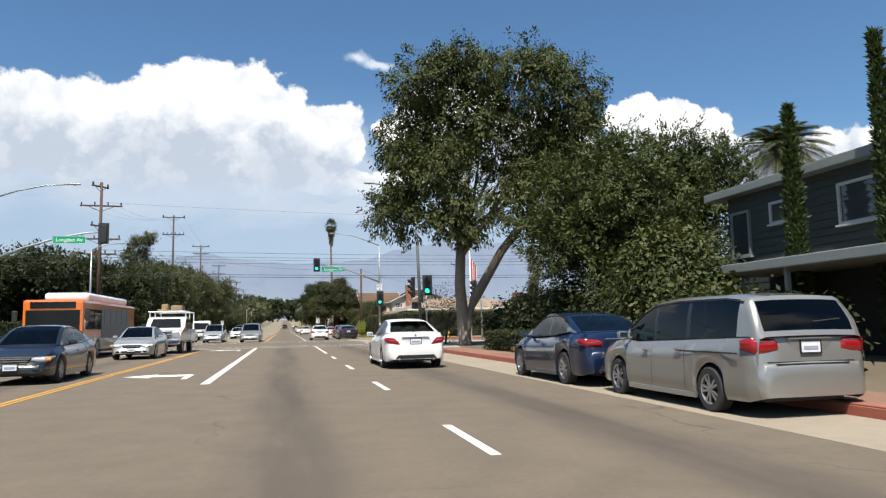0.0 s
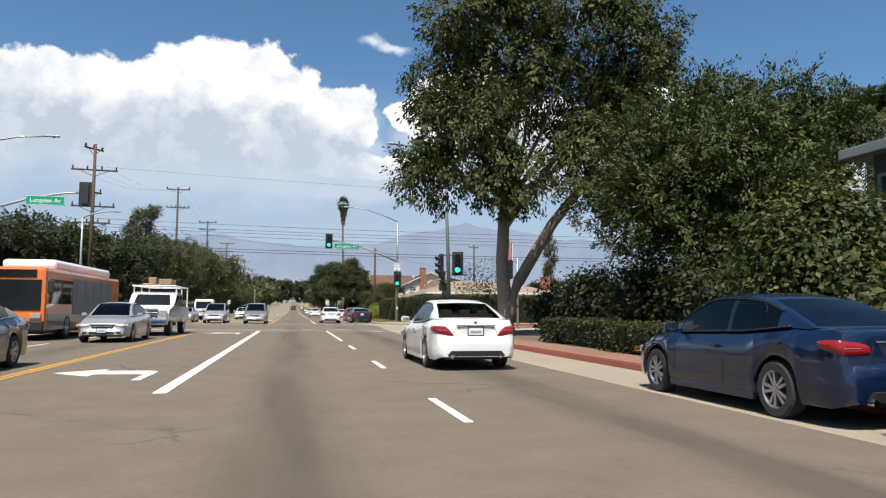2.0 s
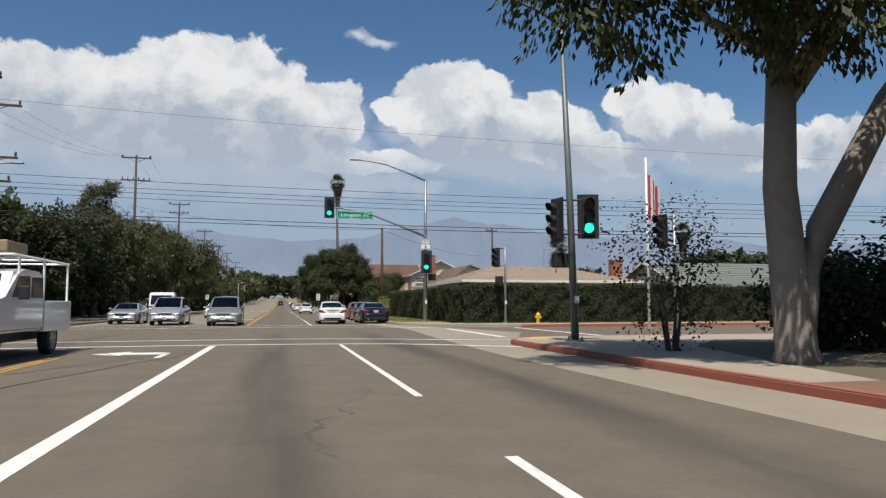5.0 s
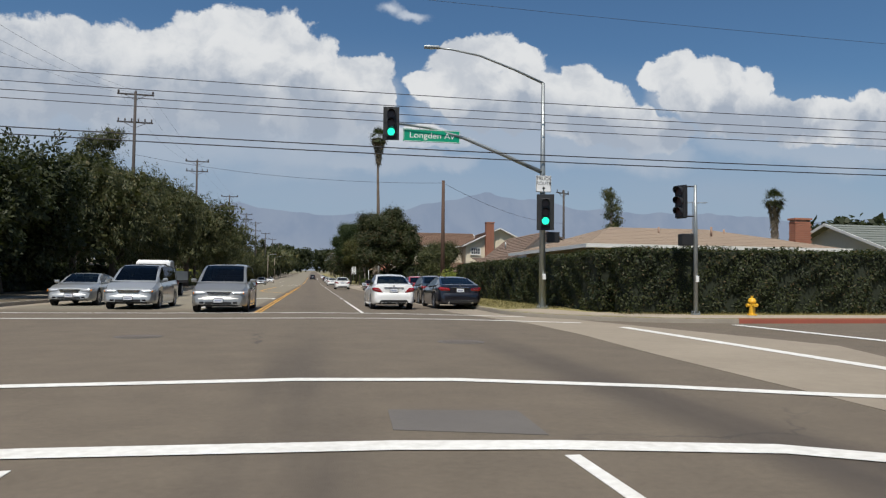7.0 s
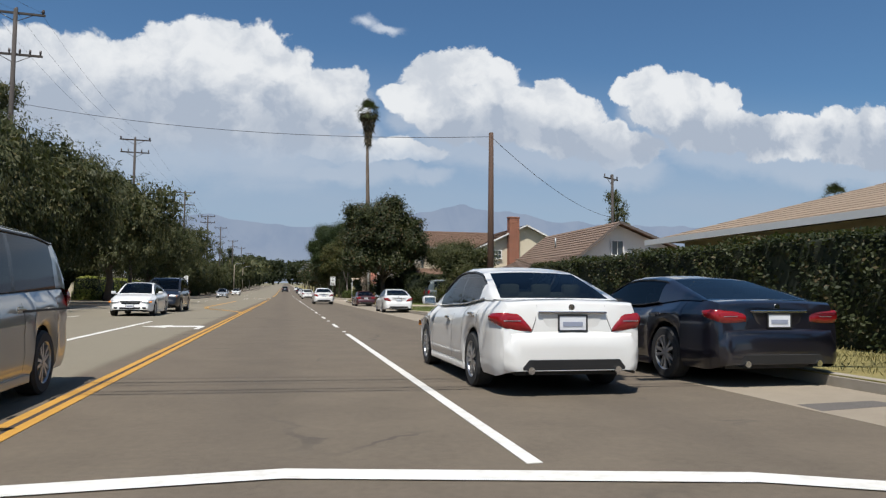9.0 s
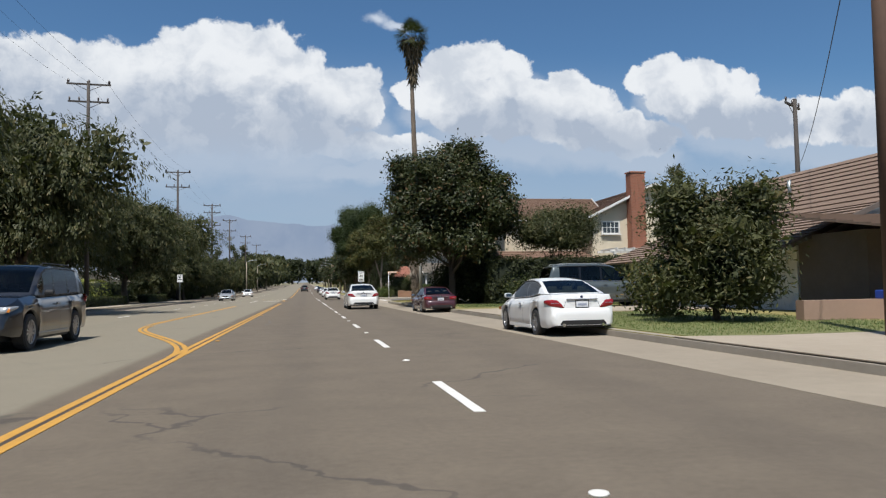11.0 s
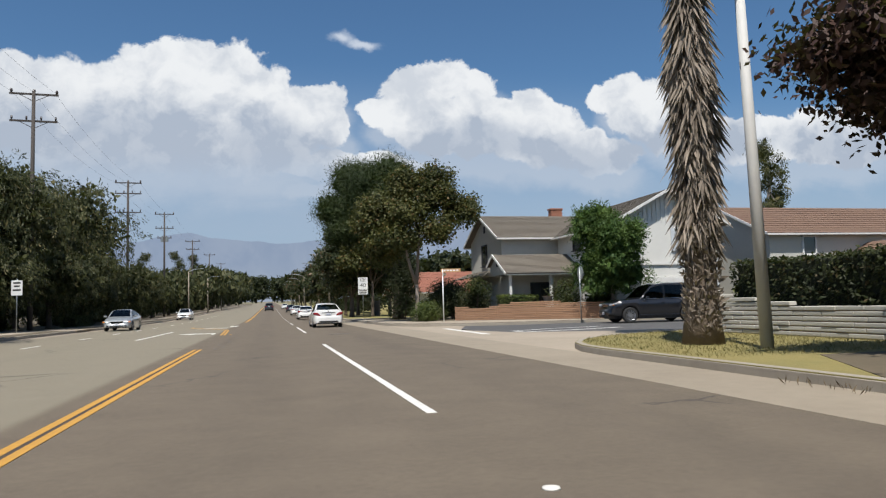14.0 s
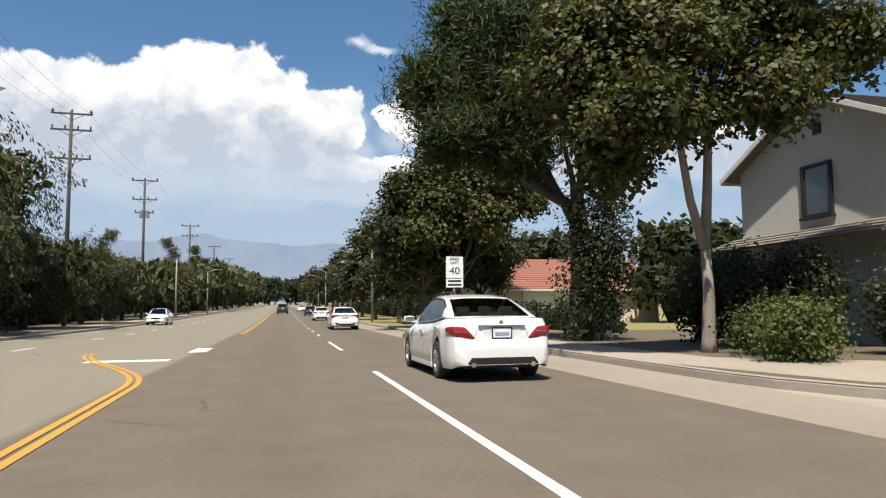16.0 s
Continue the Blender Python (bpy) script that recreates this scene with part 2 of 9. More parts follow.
def f2_of(t, at):
    return noise_node(t, at, 0.25, 3.0)[0]


ASPHALT = asphalt_material()
ASPHALT_DARK = material("new_asphalt", (0.09, 0.087, 0.085), (0.06, 0.058, 0.056), 12.0, 0.85, bump=0.3, bump_scale=90)
PATCH = material("patch_asphalt", (0.12, 0.108, 0.095), (0.09, 0.08, 0.072), 12.0, 0.85, bump=0.3, bump_scale=90)
TAR = material("road_tar", (0.035, 0.026, 0.022), (0.06, 0.045, 0.035), 9.0, 0.8)
CONCRETE = material("concrete", (0.355, 0.30, 0.232), (0.245, 0.205, 0.156), 5.0, 0.85, bump=0.2, bump_scale=60, spec=0.3)
GUTTER = material("gutter_concrete", (0.295, 0.25, 0.19), (0.20, 0.168, 0.127), 4.0, 0.85, bump=0.2, bump_scale=60, spec=0.3)
KERB = material("kerb_concrete", (0.34, 0.305, 0.25), (0.22, 0.19, 0.15), 4.0, 0.85, bump=0.25)
RED_KERB = material("red_kerb_paint", (0.33, 0.085, 0.05), (0.24, 0.075, 0.05), 7.0, 0.75, bump=0.2)
LINE_WHITE = material("road_paint_white", (0.74, 0.73, 0.69), (0.46, 0.44, 0.40), 9.0, 0.7, bump=0.15, coarse=0.3, spread=0.5)
LINE_YELLOW = material("road_paint_yellow", (0.52, 0.275, 0.032), (0.36, 0.19, 0.04), 9.0, 0.7, bump=0.15, coarse=0.3)
PAD_YELLOW = material("tactile_yellow", (0.55, 0.38, 0.06), (0.42, 0.29, 0.06), 9.0, 0.6)
GRASS_DRY = material("dry_grass", (0.27, 0.21, 0.075), (0.14, 0.135, 0.04), 9.0, 0.9, bump=0.6, bump_scale=50)
GRASS = material("lawn_soil", (0.09, 0.12, 0.03), (0.17, 0.16, 0.06), 6.0, 0.9, bump=0.6, bump_scale=50)
VERGE_RED = material("red_brown_verge", (0.235, 0.125, 0.085), (0.13, 0.075, 0.05), 5.0, 0.95, bump=0.5)
EARTH = material("earth", (0.13, 0.10, 0.062), (0.07, 0.058, 0.035), 3.0, 0.95, bump=0.5)
FAR_GROUND = material("far_ground", (0.12, 0.115, 0.06), (0.20, 0.17, 0.10), 0.3, 0.95)
STEEL = material("galvanised_steel", (0.34, 0.36, 0.36), (0.25, 0.27, 0.27), 6.0, 0.45, 0.6)
STEEL_GREEN = material("weathered_pole_steel", (0.15, 0.17, 0.16), (0.10, 0.12, 0.115), 6.0, 0.55, 0.4)
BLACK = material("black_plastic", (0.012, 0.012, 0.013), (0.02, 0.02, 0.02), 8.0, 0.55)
BLACK_GLOSS = material("black_gloss", (0.008, 0.008, 0.009), None, 8.0, 0.2)
RUBBER = material("tyre_rubber", (0.018, 0.018, 0.018), (0.03, 0.029, 0.028), 12.0, 0.85)
ALLOY = material("alloy_rim", (0.55, 0.55, 0.56), (0.42, 0.42, 0.43), 8.0, 0.3, 0.85)
CHROME = material("chrome", (0.75, 0.75, 0.76), None, 8.0, 0.12, 1.0)


def pane_material(name, tint):
    """Thin tinted glass: clear through its tint, glossy by Fresnel."""
    m = bpy.data.materials.new(name)
    m.use_nodes = True
    t = m.node_tree
    t.nodes.remove(t.nodes["Principled BSDF"])
    clear, shine, fr, mx = (t.nodes.new(k) for k in ("ShaderNodeBsdfTransparent", "ShaderNodeBsdfGlossy", "ShaderNodeFresnel", "ShaderNodeMixShader"))
    clear.inputs[0].default_value, shine.inputs["Roughness"].default_value, fr.inputs[0].default_value = (*tint, 1), 0.03, 1.42
    t.links.new(fr.outputs[0], mx.inputs[0]), t.links.new(clear.outputs[0], mx.inputs[1]), t.links.new(shine.outputs[0], mx.inputs[2])
    t.links.new(mx.outputs[0], t.nodes["Material Output"].inputs[0])
    return m


CAR_GLASS = pane_material("tinted_car_glass", (0.17, 0.20, 0.195))
PRIVACY_GLASS = pane_material("privacy_car_glass", (0.035, 0.04, 0.045))
DARK_GLASS = material("dark_cab_glass", (0.008, 0.010, 0.011), (0.016, 0.019, 0.02), 2.0, 0.06, spec=0.14)
WINDOW_GLASS = material("window_glass", (0.025, 0.03, 0.035), (0.05, 0.055, 0.06), 1.0, 0.06, coat=0.5)
LENS_RED = material("red_lens", (0.30, 0.008, 0.010), (0.16, 0.006, 0.008), 14.0, 0.15, coat=0.6)
LENS_CLEAR = material("clear_lens", (0.40, 0.41, 0.42), (0.26, 0.27, 0.28), 14.0, 0.15, 0.2, coat=1.0)
LENS_AMBER = material("amber_lens", (0.65, 0.22, 0.02), None, 9.0, 0.15, coat=1.0)
PLATE = material("plate_white", (0.72, 0.73, 0.75), (0.6, 0.61, 0.63), 9.0, 0.45)
PLATE_INK = material("plate_ink", (0.30, 0.33, 0.42), None, 9.0, 0.5)
SEAT_BEIGE = material("seat_beige", (0.45, 0.41, 0.35), None, 9.0, 0.8)
SEAT_GREY = material("seat_grey", (0.045, 0.046, 0.05), (0.03, 0.03, 0.033), 9.0, 0.85)
WOOD_POLE = material("creosoted_pole_wood", (0.095, 0.05, 0.03), (0.05, 0.03, 0.02), 5.0, 0.85, bump=0.4)
WOOD_POLE_GREY = material("grey_pole_wood", (0.065, 0.054, 0.047), (0.036, 0.030, 0.027), 5.0, 0.85, bump=0.4)
WIRE = material("wire", (0.02, 0.02, 0.022), None, 5.0, 0.6)
INSULATOR = material("insulator", (0.06, 0.045, 0.04), None, 5.0, 0.3)
BARK = material("bark", (0.125, 0.095, 0.07), (0.06, 0.045, 0.033), 5.0, 0.9, bump=0.8, bump_scale=14)
# copy of the bark with the shade under the magnolia put into its colour
BARK_SHADED = material("shaded_bark", (0.055, 0.043, 0.033), (0.03, 0.024, 0.019), 5.0, 0.9, bump=0.8, bump_scale=14)
BARK_PALE = material("pale_bark", (0.28, 0.235, 0.19), (0.13, 0.105, 0.085), 4.0, 0.9, bump=0.7, bump_scale=12)
PALM_TRUNK = material("palm_trunk", (0.20, 0.155, 0.115), (0.09, 0.068, 0.05), 8.0, 0.95, bump=0.9, bump_scale=20)
SIGN_GREEN = material("sign_green", (0.0, 0.30, 0.16), (0.0, 0.25, 0.13), 4.0, 0.4)
SIGN_WHITE = material("sign_white", (0.80, 0.80, 0.78), (0.70, 0.70, 0.68), 4.0, 0.4)
SIGN_INK = material("sign_black", (0.02, 0.02, 0.02), None, 4.0, 0.5)
LAMP_GREEN = glow_material("signal_green_lamp", (0.03, 1.0, 0.55), 1.3)
LAMP_DARK = material("signal_unlit_lens", (0.05, 0.02, 0.015), None, 6.0, 0.3)
LEAF_ELM = leaf_material("elm_leaf", (0.019, 0.027, 0.006), (0.064, 0.078, 0.016), (0.095, 0.085, 0.024), through=0.08)
LEAF_ACACIA = leaf_material("acacia_leaf", (0.020, 0.030, 0.007), (0.066, 0.080, 0.018), through=0.07)
LEAF_SHRUB = leaf_material("broad_shrub_leaf", (0.022, 0.034, 0.008), (0.060, 0.070, 0.018), (0.097, 0.084, 0.025))
LEAF_MAGNOLIA = leaf_material("magnolia_leaf", (0.017, 0.025, 0.008), (0.050, 0.056, 0.019), (0.106, 0.065, 0.030), 0.1, 0.52)
LEAF_GUM = leaf_material("sweetgum_leaf", (0.030, 0.038, 0.010), (0.086, 0.084, 0.021), (0.112, 0.070, 0.020))
LEAF_PEPPER = leaf_material("pepper_leaf", (0.027, 0.034, 0.012), (0.068, 0.071, 0.025), (0.119, 0.101, 0.042))
# evergreens' own leaf; on understorey shrubs and hedges its darkness imitates shade
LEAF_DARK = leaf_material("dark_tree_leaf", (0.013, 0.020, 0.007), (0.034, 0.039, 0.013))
LEAF_PINE = leaf_material("pine_needles", (0.017, 0.030, 0.008), (0.042, 0.059, 0.017), None, 0.15)
LEAF_HEDGE = leaf_material("hedge_leaf", (0.013, 0.020, 0.006), (0.037, 0.044, 0.013), (0.075, 0.056, 0.026), 0.15)
LEAF_BRIGHT = leaf_material("bright_hedge_leaf", (0.12, 0.15, 0.02), (0.27, 0.27, 0.05))
LEAF_GARDEN = leaf_material("garden_hedge_leaf", (0.036, 0.055, 0.011), (0.105, 0.125, 0.028))
LEAF_PURPLE = leaf_material("purple_plum_leaf", (0.036, 0.017, 0.015), (0.071, 0.039, 0.030))
LEAF_FRESH = leaf_material("fresh_green_leaf", (0.030, 0.066, 0.012), (0.085, 0.135, 0.030))
LEAF_PALM = leaf_material("palm_frond", (0.022, 0.034, 0.011), (0.062, 0.075, 0.024), (0.075, 0.06, 0.032), 0.1)
LEAF_DEAD = leaf_material("dead_palm_frond", (0.14, 0.115, 0.09), (0.33, 0.275, 0.22), None, 0.1, 0.8)
LEAF_SKIRT = leaf_material("hanging_dead_frond", (0.07, 0.055, 0.035), (0.17, 0.135, 0.085), None, 0.1, 0.8)
LEAF_GRASS = leaf_material("grass_blade", (0.05, 0.085, 0.02), (0.13, 0.155, 0.045), (0.22, 0.18, 0.075))
LEAF_LITTER = leaf_material("fallen_leaf", (0.07, 0.05, 0.03), (0.16, 0.12, 0.07), None, 0.05, 0.8)
LEAF_STRAW = leaf_material("straw_blade", (0.11, 0.10, 0.038), (0.24, 0.20, 0.08))
# plain dark fill: the shade inside clipped plants, put into the colour
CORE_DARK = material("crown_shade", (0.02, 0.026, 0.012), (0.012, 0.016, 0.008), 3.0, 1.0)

# ---- geometry helpers ----
rng = np.random.default_rng(7)


def climb(y):
    """The street rises gently beyond the second side street."""
    d = y - 200.0
    return 0.0 if d < 0 else (0.00012 * d * d if d < 52 else 0.00012 * 52 * 52 + 0.01248 * (d - 52))


def mesh_object(name, me, mat, parent=None, label=""):
    me.materials.append(mat)
    ob = new(name, me)
    ob.parent = parent
    return tagged(ob, label)


def part(name, bm, mat, parent=None, label="", smooth=False):
    me = bpy.data.meshes.new(name)
    bmesh.ops.recalc_face_normals(bm, faces=bm.faces)
    bm.to_mesh(me)
    bm.free()
    if smooth:
        for f in me.polygons:
            f.use_smooth = True
    return mesh_object(name, me, mat, parent, label)


def raw(name, verts, faces, mat, parent=None, label="", smooth=False):
    me = bpy.data.meshes.new(name)
    me.from_pydata([tuple(map(float, v)) for v in verts], [], faces)
    if smooth:
        for f in me.polygons:
            f.use_smooth = True
    me.update()
    return mesh_object(name, me, mat, parent, label)


def quads(name, v, mat, parent=None, label="", kind=""):
    """A mesh of loose four-cornered leaves from an array (n, 4, 3)."""
    n = len(v)
    me = bpy.data.meshes.new(name)
    me.vertices.add(4 * n), me.loops.add(4 * n), me.polygons.add(n)
    me.vertices.foreach_set("co", np.ascontiguousarray(v, dtype=np.float32).ravel())
    me.loops.foreach_set("vertex_index", np.arange(4 * n, dtype=np.int32))
    me.polygons.foreach_set("loop_start", np.arange(0, 4 * n, 4, dtype=np.int32))
    me.update(calc_edges=True)
    return tagged(mesh_object(name, me, mat, parent, label), kind=kind)


def thing(name, label, category, m=None, group="", kind=""):
    ob = tagged(new(name), label, category, group, kind)
    ob.empty_display_size = 0.2
    if m is not None:
        ob.matrix_basis = m
    return ob


def bm_box(bm, c, s, bevel=0.0, m=None):
    r = bmesh.ops.create_cube(bm, size=1.0)
    for v in r["verts"]:
        v.co = Vector((v.co.x * s[0] + c[0], v.co.y * s[1] + c[1], v.co.z * s[2] + c[2]))
    if bevel:
        es = list({e for v in r["verts"] for e in v.link_edges})
        bmesh.ops.bevel(bm, geom=es, offset=bevel, segments=2, affect="EDGES", profile=0.6)
    elif m is not None:
        bmesh.ops.transform(bm, matrix=m, verts=r["verts"])
    return r["verts"]


def box(name, c, s, mat, parent=None, bevel=0.0, label="", smooth=False):
    bm = bmesh.new()
    bm_box(bm, c, s, bevel)
    return part(name, bm, mat, parent, label, smooth)


def bm_tube(bm, pts, radii, sides=8, cap=True):
    """A tube along points, tapered by radii."""
    rings = []
    pts = [Vector(p) for p in pts]
    if isinstance(radii, (int, float)):
        radii = [radii] * len(pts)
    for i, p in enumerate(pts):
        d = (pts[min(i + 1, len(pts) - 1)] - pts[max(i - 1, 0)]).normalized()
        a = d.orthogonal().normalized() if abs(d.z) > 0.9 else d.cross(Vector((0, 0, 1))).normalized()
        if abs(d.z) > 0.9:
            a = (Vector((1, 0, 0)) - d * d.x).normalized()
        b = d.cross(a)
        rings.append([bm.verts.new(p + (a * math.cos(k * math.tau / sides) + b * math.sin(k * math.tau / sides)) * radii[i]) for k in range(sides)])
    for q, w in zip(rings, rings[1:]):
        for k in range(sides):
            bm.faces.new((q[k], q[(k + 1) % sides], w[(k + 1) % sides], w[k]))
    if cap:
        bm.faces.new(rings[0][::-1]), bm.faces.new(rings[-1])


def tube(name, pts, radii, mat, parent=None, sides=8, label="", smooth=True):
    bm = bmesh.new()
    bm_tube(bm, pts, radii, sides)
    return part(name, bm, mat, parent, label, smooth)


def bm_prism(bm, poly, axis, a, b):
    """A polygon of 2D points, drawn out along an axis from a to b."""
    def at(p, d):
        return {"x": (d, p[0], p[1]), "y": (p[0], d, p[1]), "z": (p[0], p[1], d)}[axis]
    lo, hi = [bm.verts.new(at(p, a)) for p in poly], [bm.verts.new(at(p, b)) for p in poly]
    n = len(poly)
    bm.faces.new(lo), bm.faces.new(hi[::-1])
    for i in range(n):
        bm.faces.new((lo[i], lo[(i + 1) % n], hi[(i + 1) % n], hi[i]))


def prism(name, poly, axis, a, b, mat, parent=None, label=""):
    bm = bmesh.new()
    bm_prism(bm, poly, axis, a, b)
    return part(name, bm, mat, parent, label)


def letters(name, text, size, mat, parent, m, label="", squeeze=1.0):
    cu = bpy.data.curves.new(name, "FONT")
    cu.body, cu.size, cu.align_x, cu.align_y, cu.extrude = text, size, "CENTER", "CENTER", 0.004
    tmp = bpy.data.objects.new(name, cu)
    scene.collection.objects.link(tmp)
    me = bpy.data.meshes.new_from_object(tmp.evaluated_get(bpy.context.evaluated_depsgraph_get()))
    bpy.data.objects.remove(tmp)
    bpy.data.curves.remove(cu)
    me.transform(m @ Matrix.Diagonal((squeeze, 1, 1, 1)))
    me.materials.clear()
    return mesh_object(name, me, mat, parent, label)


# ---- the setting: ground, street, kerbs ----
def span(y0, y1):
    ys = [y0]
    while ys[-1] < y1:
        step = 400.0 if ys[-1] < 0 and y1 < 190 else (8.0 if ys[-1] < 520 else 60.0)
        if ys[-1] < 190:
            step = min(y1, 196.0) - ys[-1] if min(y1, 196.0) > ys[-1] else 8.0
        ys.append(min(ys[-1] + max(step, 0.5), y1))
    return ys


def strip(name, x0, x1, y0, y1, z0, z1, mat, label="", category="", parent=None):
    """A long slab that follows the street's rise."""
    ys, v, f = span(y0, y1), [], []
    for y in ys:
        c = climb(y)
        v += [(x0, y, c + z0), (x0, y, c + z1), (x1, y, c + z1), (x1, y, c + z0)]
    for i in range(len(ys) - 1):
        a, b = 4 * i, 4 * i + 4
        f += [(a, a + 1, b + 1, b), (a + 1, a + 2, b + 2, b + 1), (a + 2, a + 3, b + 3, b + 2)]
    f += [(0, 3, 2, 1), (len(v) - 4, len(v) - 3, len(v) - 2, len(v) - 1)]
    return tagged(raw(name, v, f, mat, parent), label, category, kind="" if parent else "structure")


def arc(cx, cy, r, a0, a1, n=8):
    return [(cx + r * math.cos(radians(a0 + (a1 - a0) * i / n)), cy + r * math.sin(radians(a0 + (a1 - a0) * i / n))) for i in range(n + 1)]


def land(name, poly, mat, label, z0=-0.04, z1=0.15):
    bm = bmesh.new()
    bm_prism(bm, poly, "z", z0, z1)
    ob = part(name, bm, mat)
    return tagged(ob, label, "ground", kind="structure")


def kerb(pts, mat, label, name="kerb", side=1.0):
    """Kerb along a path; its body lies on the path's side (1: left of the way)."""
    sec = [(-0.012, -0.03), (-0.008, 0.125), (0.022, 0.156), (0.15, 0.158), (0.15, -0.03)]
    v, f = [], []
    for i, (x, y) in enumerate(pts):
        a, b = pts[max(i - 1, 0)], pts[min(i + 1, len(pts) - 1)]
        d = Vector((b[0] - a[0], b[1] - a[1])).normalized()
        n = Vector((-d.y, d.x)) * side
        v += [(x + n.x * s, y + n.y * s, z + climb(y)) for s, z in sec]
    k = len(sec)
    for i in range(len(pts) - 1):
        for j in range(k):
            f.append((i * k + j, i * k + (j + 1) % k, i * k + k + (j + 1) % k, i * k + k + j))
    f += [tuple(range(k)), tuple(range(len(v) - k, len(v)))]
    bm = bmesh.new()
    vs = [bm.verts.new(p) for p in v]
    for q in f:
        bm.faces.new([vs[i] for i in q])
    return tagged(part(name, bm, mat), label, "kerb", kind="structure")


def along(x, y0, y1, step=6.0):
    n = max(1, int(abs(y1 - y0) / step))
    return [(x, y0 + (y1 - y0) * i / n) for i in range(n + 1)]


strip("ground", -2600, 2600, -500, 3600, -0.4, -0.06, FAR_GROUND, "flat dry suburban ground reaching the hills", "ground")
strip("road", -11.0, 5.4, -80, 1600, -0.05, 0.0, ASPHALT, "sun-bleached grey asphalt avenue with oil streaks", "road")
strip("gutter", 5.4, 7.0, -80, 47, -0.05, 0.004, GUTTER, "pale concrete gutter lane beside the kerb", "gutter")
strip("gutter", 5.4, 7.0, 74, 1600, -0.05, 0.004, GUTTER, "pale concrete gutter lane beside the kerb", "gutter")
strip("gutter", -11.8, -11.0, -80, 50, -0.05, 0.004, GUTTER, "pale concrete gutter along the far kerb", "gutter")
strip("gutter", -11.8, -11.0, 74, 1600, -0.05, 0.004, GUTTER, "pale concrete gutter along the far kerb", "gutter")
land("road_cross_street", [(5.4, 47), (120, 47), (120, 74), (5.4, 74)], ASPHALT, "grey asphalt cross street", -0.05, -0.004)
land("road_cross_street", [(-120, 47), (-11.0, 47), (-11.0, 76), (-120, 76)], ASPHALT, "grey asphalt cross street", -0.05, -0.004)
land("gutter", [(5.4, 47), (8.2, 47), (9.0, 56), (10.5, 60), (9.2, 66), (7.4, 74), (5.4, 74), (5.9, 70.5), (6.35, 67), (6.3, 63), (5.95, 59), (5.6, 52)], GUTTER, "worn concrete apron at the street corner", -0.05, 0.003)
land("road_side_street", [(9.0, 150), (120, 150), (120, 178), (9.0, 178)], ASPHALT_DARK, "dark fresh asphalt side street", -0.05, -0.003)
land("gutter", [(7.0, 146), (8.0, 150), (12.5, 156.2), (20, 156.2), (9.6, 162.5), (8.6, 167), (10.2, 172), (7.0, 178)], CONCRETE, "pale concrete apron at the side street", -0.05, 0.002)

# south-east block and its red kerb
se = along(7.0, -80, 44) + [(7.0, 48.0)] + arc(9.6, 50.4, 2.6, 178, 94, 8) + [(16, 53.0), (120, 53.0)]
land("ground_southeast", se + [(120, -80)], EARTH, "bare brown planting ground behind the kerb")
kerb(se[:8], KERB, "pale concrete kerb", side=-1)
kerb(se[7:], RED_KERB, "faded red-painted kerb at the corner", side=-1)
land("kerb_verge", [(7.15, -80), (8.3, -80), (8.3, 38.5), (7.15, 38.5)], VERGE_RED, "reddish-brown trodden earth and bark behind the kerb", 0.1, 0.157)
land("pavement", [(7.15, 38.5), (8.3, 38.5), (8.9, 41), (10.5, 46.5), (12.8, 49.2), (120, 49.2), (120, 52.85), (16, 52.85)] + arc(9.6, 50.4, 2.44, 92, 178, 8) + [(7.15, 44)], CONCRETE, "pale concrete pavement round the corner", 0.1, 0.157)
land("tactile_pad", [(7.5, 51.05), (8.15, 52.1), (8.75, 51.72), (8.1, 50.66)], PAD_YELLOW, "yellow tactile paving pad at the kerb ramp", 0.1, 0.164)

# north-east block
ne = [(120, 67.2), (16, 67.2), (13, 67.2)] + arc(13.0, 73.2, 6.0, -90, -180, 9) + along(7.0, 75, 143) + arc(13, 149.8, 6.0, 180, 90, 8) + [(16, 155.8), (120, 155.8)]
land("ground_northeast", ne, GRASS_DRY, "patchy dry parkway grass")
kerb(ne[:3], RED_KERB, "faded red-painted kerb on the cross street", side=-1)
kerb(ne[2:], KERB, "weathered pale concrete kerb", side=-1)
land("pavement", [(13, 67.35), (11.0, 67.7), (8.2, 70.0), (7.2, 73.2), (8.9, 74.2), (9.8, 71.2), (13, 69.2), (40, 69.2), (40, 67.35)], CONCRETE, "pale concrete pavement at the corner", 0.1, 0.157)
land("driveway", [(7.0, 97.0), (7.0, 104.6), (8.6, 104.2), (30, 104.2), (30, 97.4), (8.6, 97.4)], CONCRETE, "pale stained concrete driveway", 0.1, 0.166)
land("lawn", [(7.3, 104.3), (7.3, 116.6), (13.8, 116.6), (13.8, 104.3)], GRASS, "green front lawn", 0.1, 0.164)
land("driveway", [(7.0, 116.6), (7.0, 123.2), (9.0, 123.6), (24, 126.4), (24, 117.6), (9.0, 117.4)], CONCRETE, "pale concrete driveway", 0.1, 0.168)
# dark earth in place of pale pavement imitates the trees' shadow
land("tree_verge", [(7.2, 131.6), (7.2, 143), (9, 146), (12.4, 146), (12.4, 136.45), (8.0, 136.45)], EARTH, "bare earth with leaf litter, coloured dark for the tree shade", 0.1, 0.158)
land("tree_verge", [(8.0, 126), (8.0, 131.6), (12.4, 131.6), (12.4, 136.4), (24, 136.4), (24, 126)], GRASS, "dry front lawn under a tree", 0.1, 0.162)

